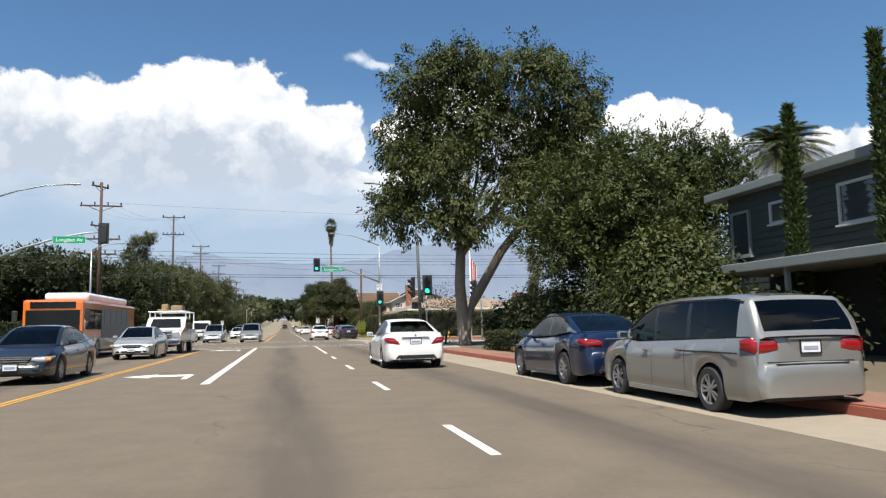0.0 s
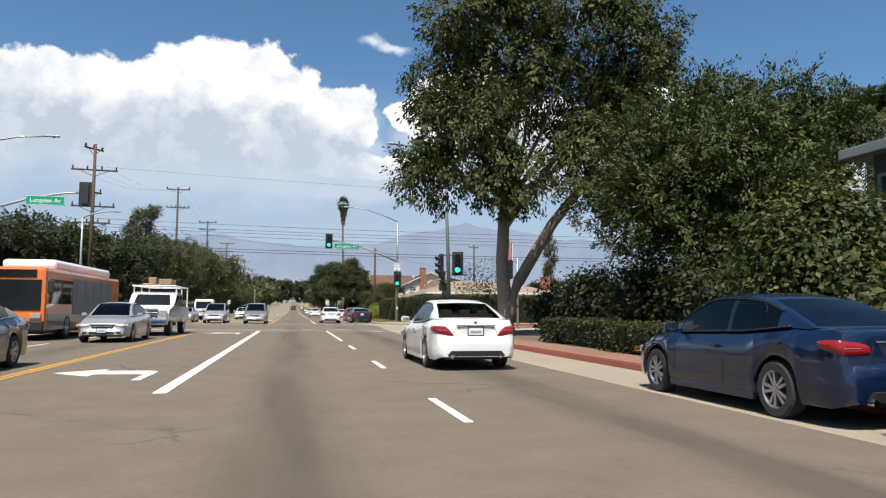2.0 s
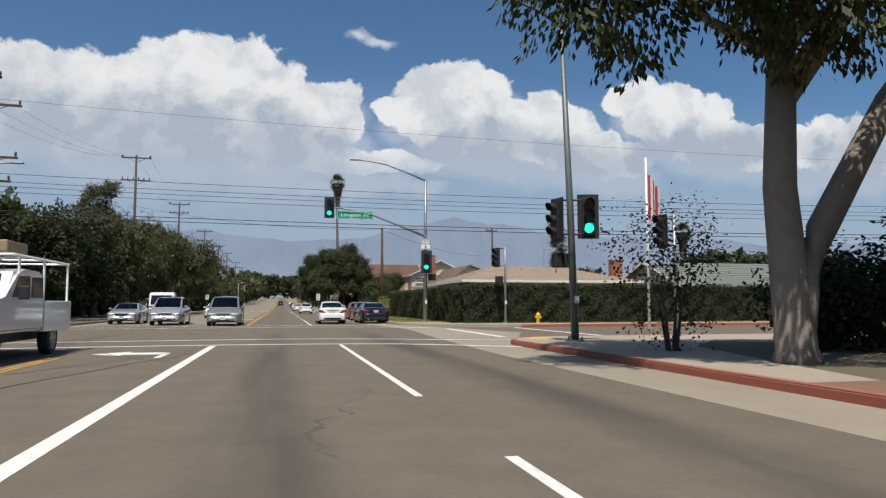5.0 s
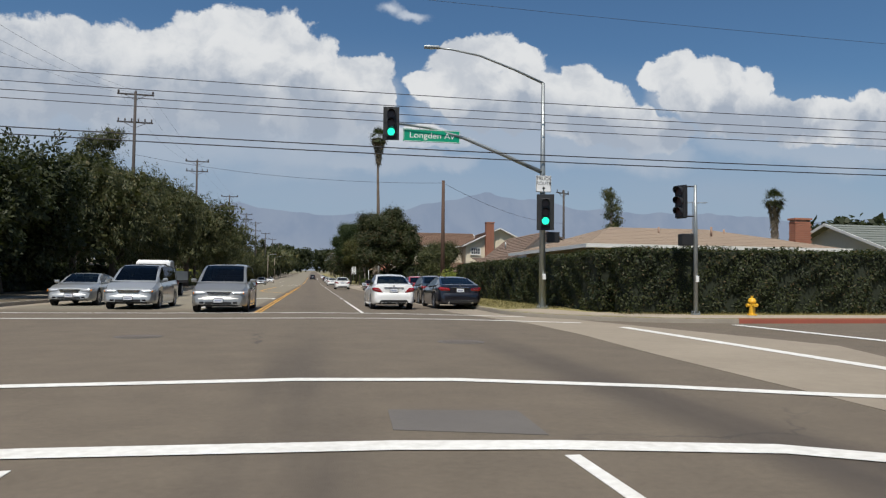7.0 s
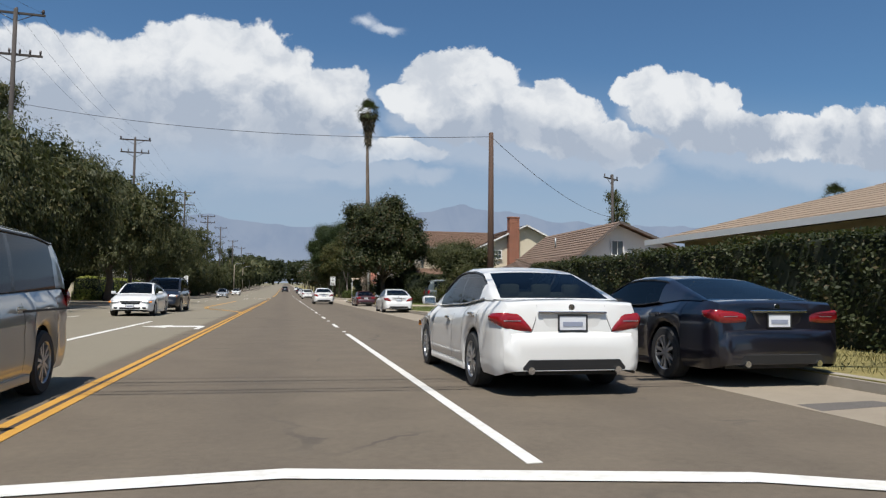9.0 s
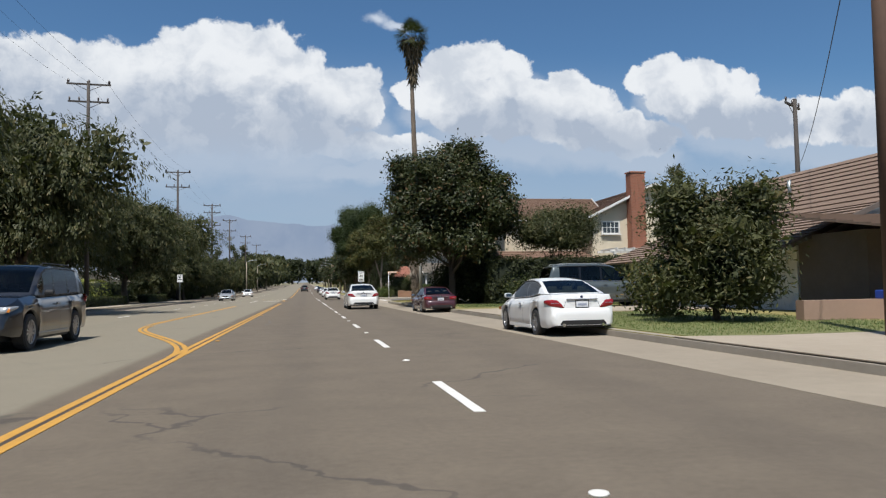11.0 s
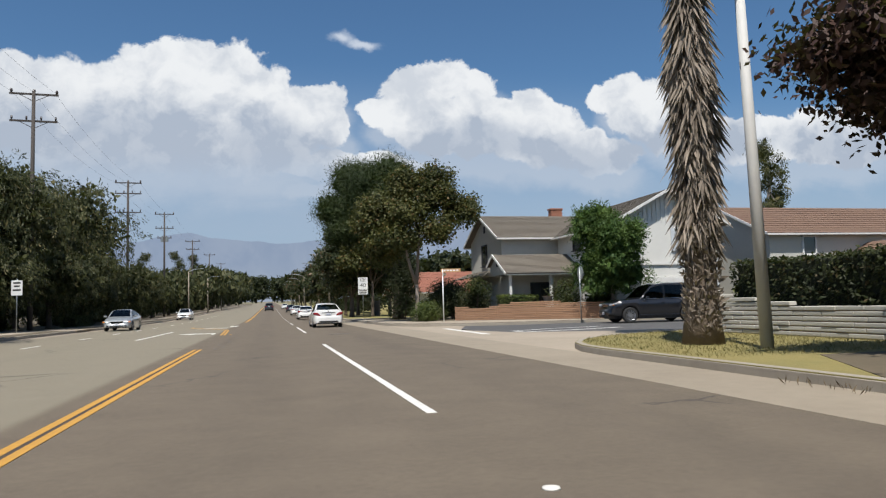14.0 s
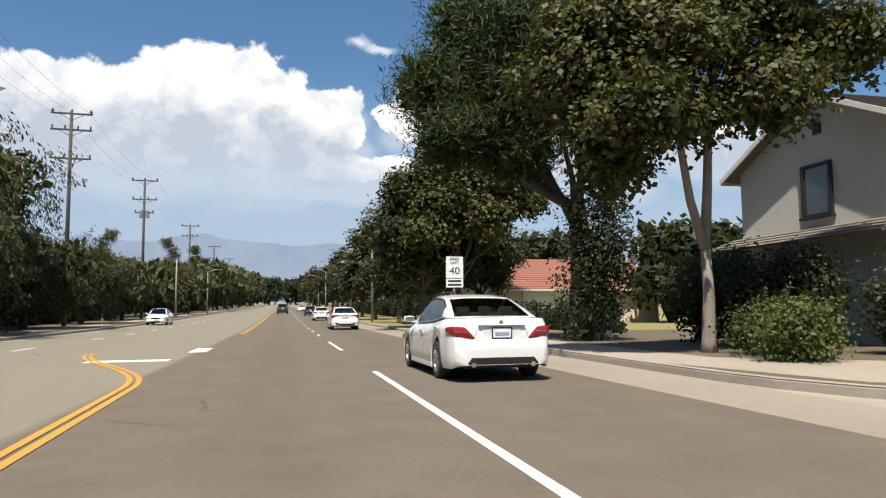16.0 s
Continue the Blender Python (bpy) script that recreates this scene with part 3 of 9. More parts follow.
# block beyond the second side street
n2 = [(120, 171.6), (16, 171.6)] + arc(13.5, 178.1, 6.5, -90, -180, 8) + along(7.0, 180, 700, 8.0)
land("ground_north", [(120, 171.6), (16, 171.6)] + arc(13.5, 178.1, 6.5, -90, -180, 8) + [(7.0, 200), (120, 200)], EARTH, "brown planting ground of the corner garden")
strip("verge", 7.02, 120, 200, 700, -0.04, 0.15, GRASS_DRY, "dry verge along the avenue", "ground")
kerb(n2, KERB, "weathered pale concrete kerb", side=-1)
land("pavement", [(17, 171.75), (13.5, 171.9), (10.2, 173.2), (7.9, 176.0), (7.15, 180), (7.15, 200), (8.9, 200), (8.9, 181), (12.5, 178), (19, 172.2)], CONCRETE, "pale concrete pavement round the corner", 0.1, 0.157)

# west side
west = along(-11.8, -80, 44) + arc(-17.8, 44, 6.0, 0, 90, 8) + [(-120, 50)]
land("ground_southwest", west + [(-120, -80)], GRASS_DRY, "dry verge on the far side")
kerb(west, KERB, "pale concrete kerb", side=1)
nw = [(-120, 70.5), (-20, 70.5)] + arc(-17.8, 76.5, 6.0, -90, 0, 8) + along(-11.8, 80, 196)
# earth instead of lawn: the tree row's shade is put into the ground colour
land("ground_northwest", nw + [(-120, 196)], EARTH, "verge coloured dark for the shade of the tree row")
kerb(nw, KERB, "pale concrete kerb", side=1)
strip("verge", -120, -11.82, 196, 700, -0.04, 0.15, EARTH, "verge coloured dark for shade on the far side", "ground")
kerb(along(-11.8, 196, 600, 8.0), KERB, "pale concrete kerb", side=1)
strip("pavement", -15.2, -13.6, 82, 600, 0.1, 0.157, CONCRETE, "pale concrete pavement on the far side", "pavement")
strip("driveway", -20, -11.7, 128.5, 131.5, 0.1, 0.165, CONCRETE, "pale concrete driveway on the far side", "driveway")
strip("driveway", -22, -11.7, 186.5, 190.5, 0.1, 0.165, CONCRETE, "pale concrete driveway on the far side", "driveway")


# ---- painted marks ----
def mark(name, poly, mat=None, label="white painted road line", z=0.0):
    bm = bmesh.new()
    c = climb(sum(p[1] for p in poly) / len(poly)) + z
    bm_prism(bm, poly, "z", c + 0.001, c + 0.006)
    return tagged(part(name, bm, mat or LINE_WHITE), label, "road marking", kind="structure")


def stripe(name, x, y0, y1, w, mat=None, label="white painted road line", z=0.0):
    if y1 <= 196:
        return mark(name, [(x - w / 2, y0), (x + w / 2, y0), (x + w / 2, y1), (x - w / 2, y1)], mat, label, z)
    return strip(name, x - w / 2, x + w / 2, y0, y1, 0.001, 0.006, mat or LINE_WHITE, label, "road marking")


def band(name, pts, w, mat, label):
    """A stripe along a bent path."""
    lo, hi = [], []
    for i, p in enumerate(pts):
        a, b = pts[max(i - 1, 0)], pts[min(i + 1, len(pts) - 1)]
        d = Vector((b[0] - a[0], b[1] - a[1])).normalized()
        lo.append((p[0] - d.y * w / 2, p[1] + d.x * w / 2)), hi.append((p[0] + d.y * w / 2, p[1] - d.x * w / 2))
    v, f, n = [], [], len(pts)
    for k, z in ((lo, 0.009), (hi, 0.009)):
        v += [(x, y, z) for x, y in k]
    f = [(i, i + 1, n + i + 1, n + i) for i in range(n - 1)]
    return tagged(raw(name, v, f, mat), label, "road marking", kind="structure")


LANE_X = 2.0
DASH, STEP = 2.13, 7.32
for k in range(-11, 4):
    y = 11.55 + STEP * k
    stripe("lane_dash", LANE_X, y, y + DASH, 0.11, label="white lane dash")
stripe("lane_line", LANE_X, 39.5, 52.2, 0.11)
stripe("lane_line", LANE_X, 73.5, 88.0, 0.11)
for k in range(-1, 6):
    y = 98.94 + STEP * k
    stripe("lane_dash", LANE_X, y, y + DASH, 0.11, label="white lane dash")
stripe("lane_line", LANE_X, 143.5, 158.9, 0.11)
stripe("lane_line", LANE_X, 170.7, 181.6, 0.11)
stripe("lane_dash", LANE_X, 189.5, 195.8, 0.11, label="long white lane dash")
for k in range(26):
    stripe("lane_dash", LANE_X, 203.0 + STEP * k, 205.1 + STEP * k, 0.11, label="white lane dash")
stripe("turn_pocket_line", -1.74, 22.2, 52.3, 0.2, label="broad white turn-pocket line")
stripe("turn_pocket_line", -4.25, 76.5, 96.0, 0.15, label="white turn-pocket line")
stripe("turn_pocket_line", -5.1, 168.5, 180.0, 0.14, label="white turn-pocket line")
stripe("edge_line", -11.0, 104.0, 128.0, 0.11, label="white edge line")
for y in (6, 14, 21, 28.5, 36, 43, 84, 92, 99.5, 107, 114, 121, 128.5, 136, 143, 150, 157, 164, 172, 179, 186, 193, 203, 210, 218, 225, 232, 240, 248, 256, 264):
    stripe("lane_dash", -8.1, y, y + DASH, 0.11, label="white lane dash")
for dx in (-0.078, 0.078):
    stripe("centre_line", -4.8 + dx, -80, 48.0, 0.1, LINE_YELLOW, "yellow double centre line")
    stripe("centre_line", -1.72 + dx, 73.4, 158.6, 0.1, LINE_YELLOW, "yellow double centre line")
    stripe("centre_line", -4.85 + dx, 119.2, 150.0, 0.1, LINE_YELLOW, "yellow double line of the turn lane")
    stripe("centre_line", -1.9 + dx, 208, 420, 0.1, LINE_YELLOW, "yellow double centre line")
    bend = [(-1.72 - 2.95 * (3 * s * s - 2 * s ** 3) + dx, 105.6 + 12.6 * s + 1.6 * max(0, s - 0.8)) for s in [i / 14 for i in range(15)]]
    band("turn_lane_curve", bend, 0.1, LINE_YELLOW, "yellow double line bending into the turn lane")
    bend = [(-1.8 - 0.3 * min(1.0, i / 12) - 2.95 * (3 * s * s - 2 * s ** 3) + dx, y) for i, s, y in [(i, max(0.0, i / 24 - 0.45) / 0.55, 171.2 + 0.8 * i) for i in range(25)]]
    band("turn_lane_curve", bend, 0.1, LINE_YELLOW, "yellow double line bending into the turn lane")
stripe("centre_line_gap", -1.72, 73.4, 158.6, 0.056, TAR, "dark tar gap between the yellow lines", z=-0.002)
stripe("centre_line_gap", -4.8, -80, 48.0, 0.056, TAR, "dark tar gap between the yellow lines", z=-0.002)


def bent_line(name, pts, w, label):
    band(name, pts, w, LINE_WHITE, label)


bent_line("stop_line", [(-10.8, 52.2), (-5.7, 52.5), (-1.8, 52.75), (0.8, 52.65), (2.0, 52.5), (3.6, 52.15), (5.0, 51.3), (6.4, 50.2), (7.4, 49.6)], 0.3, "white crosswalk line")
bent_line("crosswalk_line", [(-11, 55.5), (-7, 55.7), (-3, 56.0), (0, 56.2), (1.9, 56.0), (4.2, 55.2), (5.6, 54.5), (8.2, 53.4)], 0.26, "white crosswalk line")
bent_line("crosswalk_line", [(-11, 73.0), (-5, 73.0), (-2.2, 73.3), (0.4, 73.5), (3.2, 72.9), (6.2, 71.4), (7.3, 70.8)], 0.24, "white crosswalk line")
bent_line("crosswalk_line", [(-11, 69.6), (-5.0, 69.6), (-1.7, 69.8), (0.4, 70.0), (2.3, 69.8), (4.8, 69.1), (8.0, 67.4)], 0.24, "white crosswalk line")
bent_line("crosswalk_line", [(8.45, 65.5), (8.4, 56.0)], 0.3, "white crosswalk line over the cross street")
bent_line("crosswalk_line", [(12.35, 66.4), (12.5, 55.0)], 0.3, "white crosswalk line over the cross street")
bent_line("crosswalk_line", [(8.5, 169.4), (8.2, 161.6)], 0.3, "white crosswalk line over the side street")
bent_line("stop_line", [(9.9, 163.6), (12.1, 164.7), (14.6, 165.3)], 0.24, "worn white stop line on the side street")
bent_line("stop_line", [(9.9, 162.3), (12.3, 162.7), (14.6, 163.5)], 0.3, "worn white stop line on the side street")
bent_line("stop_line", [(9.9, 162.2), (9.9, 163.7)], 0.2, "worn white stop line on the side street")


def turn_arrow(x, y, label="white left-turn arrow"):
    """Shaft from the right that bends to a head on the left, long across the lane's way."""
    pts = [(0.95, -1.2), (1.12, -1.2), (1.12, 0.35), (0.95, 0.55), (-0.1, 0.62), (-0.1, 1.0), (-1.0, 0.25), (-0.1, -0.45), (-0.1, -0.05), (0.85, -0.1), (0.95, -0.2)]
    mark("turn_arrow", [(x + a * 0.86, y + b * 1.1) for a, b in pts], None, label)


turn_arrow(-3.37, 25.6)
turn_arrow(-3.45, 49.0)
turn_arrow(-3.3, 174.5)
turn_arrow(-3.0, 92.0)
stripe("pocket_bar", -3.4, 186.2, 186.9, 1.9, label="short white bar")
stripe("pocket_bar", -2.2, 190.0, 192.5, 0.5, label="short white bar")


def disc(name, x, y, r, mat, label, h=0.008, cat="manhole cover"):
    bm = bmesh.new()
    bm_tube(bm, [(x, y, -0.004), (x, y, h)], r, 24)
    return tagged(part(name, bm, mat), label, cat, kind="structure")


IRON = material("cast_iron", (0.085, 0.07, 0.056), (0.12, 0.10, 0.08), 20.0, 0.7, 0.1, bump=0.5)
for x, y in ((3.27, 167.6), (3.1, 61.3), (-3.3, 62.9)):
    disc("manhole_ring", x, y, 0.47, PATCH, "tarred ring round a manhole", 0.005)
    disc("manhole_cover", x, y, 0.36, IRON, "dark cast-iron manhole cover", 0.009)
mark("tar_patch", [(0.85, 53.2), (2.05, 52.85), (2.1, 53.9), (0.9, 54.1)], PATCH, "dark patched asphalt square")
mark("tar_patch", [(5.45, 75.0), (6.6, 75.2), (6.5, 75.5), (5.5, 75.4)], PATCH, "dark oil spot by the kerb")
for x0, y0, dx, dy in ((-4.6, 44.0, 2.6, 6.5), (-4.2, 49.5, 2.2, -3.5), (-3.9, 41.0, 1.9, 8.5)):
    pts = [(x0 + dx * s + 0.25 * noise.noise((s * 3, x0, 0)), y0 + dy * s) for s in [i / 40 for i in range(41)]]
    band("crack_seal", pts, 0.045, PATCH, "dark tar crack seal")
band("crack_seal", [(-1.1 + 0.5 * noise.noise((i * 0.09, 4.2, 0)) + 0.16 * noise.noise((i * 0.4, 1.2, 0)), 158.0 + 0.22 * i) for i in range(60)], 0.04, PATCH, "dark tar crack seal")
band("crack_seal", [(-0.9 + 0.5 * noise.noise((i * 0.09, 7.2, 0)) + 0.16 * noise.noise((i * 0.4, 3.2, 0)), 116.5 + 0.16 * i) for i in range(26)], 0.05, PATCH, "dark tar crack seal")
for k in range(-1, 7):
    y = 98.94 + STEP * k - 2.6
    bm = bmesh.new()
    bm_tube(bm, [(LANE_X, y, 0.0), (LANE_X, y, 0.012), (LANE_X, y, 0.02)], [0.06, 0.055, 0.02], 10)
    tagged(part("road_stud", bm, LINE_WHITE, smooth=True), "white ceramic lane stud", "road stud", "lane studs")
for y in (109.5, 126.0, 133.5, 171.5):
    bm = bmesh.new()
    bm_box(bm, (-1.45, y, 0.012), (0.1, 0.1, 0.02), 0.006)
    tagged(part("road_stud", bm, LINE_YELLOW), "yellow reflective lane stud", "road stud", "lane studs")


# ---- the hills behind ----
def hills():
    m = bpy.data.materials.new("hazy_hills")
    m.use_nodes = True
    t = m.node_tree
    at = t.nodes.new("ShaderNodeTexCoord").outputs["Object"]
    n, _ = noise_node(t, vec_node(t, "MULTIPLY", at, (1.0, 1.0, 0.5)), 0.006, 7.0, 0.6, 0.6)
    sep = t.nodes.new("ShaderNodeSeparateXYZ")
    t.links.new(at, sep.inputs[0])
    # aerial haze is put into the colours; the backdrop glows by itself, unlit
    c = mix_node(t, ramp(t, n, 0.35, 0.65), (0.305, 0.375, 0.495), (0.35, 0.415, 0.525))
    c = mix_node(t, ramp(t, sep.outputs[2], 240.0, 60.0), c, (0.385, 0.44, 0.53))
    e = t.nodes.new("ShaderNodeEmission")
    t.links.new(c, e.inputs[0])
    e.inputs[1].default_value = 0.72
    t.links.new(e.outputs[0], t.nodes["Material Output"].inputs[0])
    v, f = [], []
    crest = [(-3400, 250), (-1800, 300), (-900, 330), (-350, 345), (-198, 335), (150, 310), (400, 345), (620, 395), (800, 430), (876, 448), (960, 425), (1300, 395), (1700, 365), (2214, 372), (2700, 345), (3115, 360), (4200, 320)]
    xs = np.linspace(-3400, 4200, 260)
    zs = np.interp(xs, [a for a, _ in crest], [b for _, b in crest])
    for i, (x, z) in enumerate(zip(xs, zs)):
        z += 26 * noise.noise((x * 0.004, 3.1, 0)) + 12 * noise.noise((x * 0.013, 8.3, 0))
        v += [(x, 3440, -30), (x, 3480 + 60 * noise.noise((x * 0.006, 1, 0)), z * 0.55), (x, 3560, z)]
        if i:
            a, b = 3 * i - 3, 3 * i
            f += [(a, a + 1, b + 1, b), (a + 1, a + 2, b + 2, b + 1)]
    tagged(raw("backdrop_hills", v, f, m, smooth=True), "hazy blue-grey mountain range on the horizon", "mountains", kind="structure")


hills()


# ---- vehicles ----
def poly_at(poly, y):
    return float(np.interp(y, [p[0] for p in poly], [p[1] for p in poly]))


def wheel_parts(car, x, y, r, width, spokes, rim_mat, flip):
    """Tyre with a dished, spoked rim; flip: outer side at -x."""
    s = -1.0 if flip else 1.0
    prof = [(-width / 2, r * 0.66), (-width / 2, r * 0.92), (-width * 0.38, r), (width * 0.38, r), (width / 2, r * 0.92), (width / 2, r * 0.66)]
    n = 26
    v = [(s * a, b * math.cos(k * math.tau / n), b * math.sin(k * math.tau / n)) for a, b in prof for k in range(n)]
    f = [(i * n + k, i * n + (k + 1) % n, i * n + n + (k + 1) % n, i * n + n + k) for i in range(len(prof) - 1) for k in range(n)]
    f.append(tuple(range(n)))
    tyre = raw("wheel", v, f, RUBBER, car, "black rubber tyre", smooth=False)
    tyre.location = (x, y, r)
    bm = bmesh.new()
    R = r * 0.68
    rp = [(width * 0.49, R), (width * 0.42, R * 0.93), (width * 0.22, R * 0.90), (width * 0.18, 0.02)]
    for (a0, b0), (a1, b1) in zip(rp[:2], rp[1:3]):
        for k in range(n):
            c0, s0, c1, s1 = math.cos(k * math.tau / n), math.sin(k * math.tau / n), math.cos((k + 1) * math.tau / n), math.sin((k + 1) * math.tau / n)
            bm.faces.new([bm.verts.new(q) for q in ((s * a0, b0 * c0, b0 * s0), (s * a0, b0 * c1, b0 * s1), (s * a1, b1 * c1, b1 * s1), (s * a1, b1 * c0, b1 * s0))])
    for k in range(spokes):
        a = k * math.tau / spokes
        for off in ((-0.14, 0.14) if spokes <= 6 else (0.0,)):
            d = Vector((0, math.cos(a), math.sin(a)))
            e = Vector((0, -math.sin(a), math.cos(a)))
            w0, w1 = R * 0.07, R * 0.085
            p0, p1 = d * R * 0.12 + e * off * R * 0.3, d * R * 0.95 + e * off * R * 1.5
            for z, flipz in ((width * 0.44, 1),):
                bm.faces.new([bm.verts.new((s * z, q.y, q.z)) for q in (p0 - e * w0, p0 + e * w0, p1 + e * w1, p1 - e * w1)])
                for sg in (-1, 1):
                    bm.faces.new([bm.verts.new((s * zz, q.y, q.z)) for zz, q in ((z, p0 + e * w0 * sg), (z, p1 + e * w1 * sg), (z * 0.5, p1 + e * w1 * sg), (z * 0.5, p0 + e * w0 * sg))])
    hub = [(s * width * 0.46, R * 0.17 * math.cos(k * math.tau / 12), R * 0.17 * math.sin(k * math.tau / 12)) for k in range(12)]
    bm.faces.new([bm.verts.new(q) for q in hub])
    part("rim", bm, rim_mat, tyre, "silver alloy rim")
    raw("brake_disc", [(s * width * 0.15, R * 0.88 * math.cos(k * math.tau / 16), R * 0.88 * math.sin(k * math.tau / 16)) for k in range(16)], [tuple(range(16))], BLACK, tyre)
    return tyre


def quad_patch(name, pts, mat, parent, label="", thick=0.02, out=(0, -1, 0)):
    """A plate with the given outline, drawn out along a direction, its rim softly bevelled."""
    bm = bmesh.new()
    o = Vector(out) * thick
    lo = [bm.verts.new(Vector(p) - o * 0.6) for p in pts]
    c = sum((Vector(p) for p in pts), Vector()) / len(pts)
    mid = [bm.verts.new(Vector(p) + o * 0.6) for p in pts]
    hi = [bm.verts.new(c + (Vector(p) - c) * 0.9 + o) for p in pts]
    n = len(pts)
    for a, b in ((lo, mid), (mid, hi)):
        for i in range(n):
            bm.faces.new((a[i], a[(i + 1) % n], b[(i + 1) % n], b[i]))
    bm.faces.new(hi)
    return part(name, bm, mat, parent, label)


def plate(car, y, z, out, paper=None, tilt=0.0):
    """Number plate with plain bars for its writing."""
    s = 1 if out < 0 else -1
    p = box("number_plate", (0, y + out * 0.012, z), (0.31, 0.014, 0.155), paper or PLATE, car, 0.004, "white number plate")
    box("plate_bar", (0, y + out * 0.021, z - 0.012), (0.23, 0.006, 0.05), PLATE_INK, p)
    frame_bm = bmesh.new()
    for dx, dz, sx, sz in ((0, 0.085, 0.34, 0.016), (0, -0.085, 0.34, 0.016), (-0.163, 0, 0.016, 0.18), (0.163, 0, 0.016, 0.18)):
        bm_box(frame_bm, (dx, y + out * 0.016, z + dz), (sx, 0.02, sz))
    part("plate_frame", frame_bm, BLACK, p)


SEDAN = dict(dark_pillars=True, L=4.62, W=1.80, wb=2.72, fo=0.86, r=0.325, tw=0.215, spokes=5, sill=0.21,
             deck=[(-2.31, 0.86), (-2.22, 0.985), (-2.05, 1.03), (-1.45, 1.045), (-0.6, 0.97), (0.9, 0.92), (1.15, 0.94), (1.7, 0.845), (2.05, 0.72), (2.22, 0.60), (2.31, 0.48)],
             roof=[(-1.78, 1.04), (-1.30, 1.23), (-0.85, 1.385), (-0.45, 1.435), (0.0, 1.445), (0.32, 1.42), (0.62, 1.30), (1.22, 0.94)],
             glass_back=(-1.74, -0.92), glass_front=(0.36, 1.18), pillars=[(-1.52, -1.2), (-0.29, -0.2)], side=(-1.5, 0.92), roof_w=0.66, belt_w=0.855)
VAN = dict(dark_pillars=True, L=5.1, W=1.95, wb=3.0, fo=1.0, r=0.335, tw=0.225, spokes=5, sill=0.22,
           deck=[(-2.55, 0.98), (-2.5, 1.10), (-2.3, 1.14), (0.9, 1.03), (1.3, 1.07), (1.8, 1.0), (2.25, 0.84), (2.45, 0.66), (2.55, 0.48)],
           roof=[(-2.5, 1.12), (-2.38, 1.42), (-2.2, 1.68), (-1.7, 1.735), (-0.4, 1.745), (0.35, 1.70), (0.75, 1.55), (1.55, 1.05)],
           glass_back=(-2.47, -2.24), glass_front=(0.42, 1.48), pillars=[(-2.25, -2.05), (-0.82, -0.72), (0.22, 0.3)], side=(-2.2, 1.2), roof_w=0.76, belt_w=0.885)
SUV = dict(dark_pillars=True, L=4.9, W=1.95, wb=2.85, fo=0.92, r=0.37, tw=0.245, spokes=6, sill=0.30,
           deck=[(-2.45, 1.0), (-2.38, 1.12), (-2.2, 1.15), (0.8, 1.08), (1.1, 1.12), (1.9, 1.06), (2.25, 0.92), (2.4, 0.72), (2.45, 0.55)],
           roof=[(-2.36, 1.14), (-2.22, 1.45), (-2.02, 1.73), (-1.6, 1.785), (-0.3, 1.79), (0.2, 1.75), (0.5, 1.63), (1.12, 1.12)],
           glass_back=(-2.32, -2.06), glass_front=(0.26, 1.06), pillars=[(-1.98, -1.8), (-1.12, -1.02), (-0.18, -0.08)], side=(-2.0, 0.85), roof_w=0.77, belt_w=0.88)
BIG_SUV = dict(SUV, L=5.35, W=2.02, wb=3.05, fo=0.98, r=0.385, sill=0.36,
               deck=[(-2.67, 1.05), (-2.6, 1.17), (-2.4, 1.2), (0.85, 1.15), (1.1, 1.19), (2.1, 1.12), (2.5, 1.0), (2.62, 0.8), (2.67, 0.58)],
               roof=[(-2.58, 1.2), (-2.5, 1.5), (-2.36, 1.84), (-1.9, 1.91), (-0.3, 1.92), (0.25, 1.88), (0.52, 1.76), (1.1, 1.19)],
               glass_back=(-2.56, -2.38), glass_front=(0.3, 1.05), pillars=[(-2.32, -2.1), (-1.2, -1.1), (-0.22, -0.12)], side=(-2.3, 0.9))
COUPE = dict(SEDAN, L=4.78, W=1.9, wb=2.72, fo=0.93, r=0.345,
             deck=[(-2.39, 0.86), (-2.33, 1.0), (-2.1, 1.05), (-1.5, 1.06), (-0.5, 0.96), (0.7, 0.93), (1.0, 0.96), (1.8, 0.86), (2.2, 0.74), (2.33, 0.62), (2.39, 0.48)],
             roof=[(-1.95, 1.05), (-1.4, 1.2), (-0.9, 1.33), (-0.5, 1.37), (-0.1, 1.37), (0.2, 1.34), (0.5, 1.22), (1.02, 0.96)],
             glass_back=(-1.9, -0.95), glass_front=(0.22, 0.98), pillars=[(-1.3, -0.9)], side=(-1.0, 0.75))
OLD_SEDAN = dict(SEDAN, L=4.6, W=1.72, r=0.305, spokes=8, fo=0.92, wb=2.62,
                 deck=[(-2.3, 0.80), (-2.26, 0.94), (-2.1, 0.965), (-1.4, 0.97), (-0.6, 0.9), (0.8, 0.87), (1.05, 0.89), (1.8, 0.82), (2.2, 0.72), (2.27, 0.6), (2.3, 0.46)],
                 roof=[(-1.6, 0.97), (-1.25, 1.15), (-0.9, 1.32), (-0.6, 1.37), (-0.1, 1.385), (0.25, 1.36), (0.5, 1.25), (1.1, 0.89)])


P_WHITE = paint("white_car_paint", (0.72, 0.72, 0.70))
P_PEARL = paint("pearl_white_paint", (0.70, 0.69, 0.66))
P_SILVER = paint("silver_car_paint", (0.34, 0.35, 0.35), 0.35)
P_GOLD_SILVER = paint("warm_silver_paint", (0.29, 0.285, 0.265), 0.5)
P_BLUE = paint("deep_blue_paint", (0.0015, 0.009, 0.036), 0.2)
P_BLACK = paint("black_car_paint", (0.008, 0.008, 0.010))
P_NAVY = paint("navy_black_paint", (0.008, 0.007, 0.011))
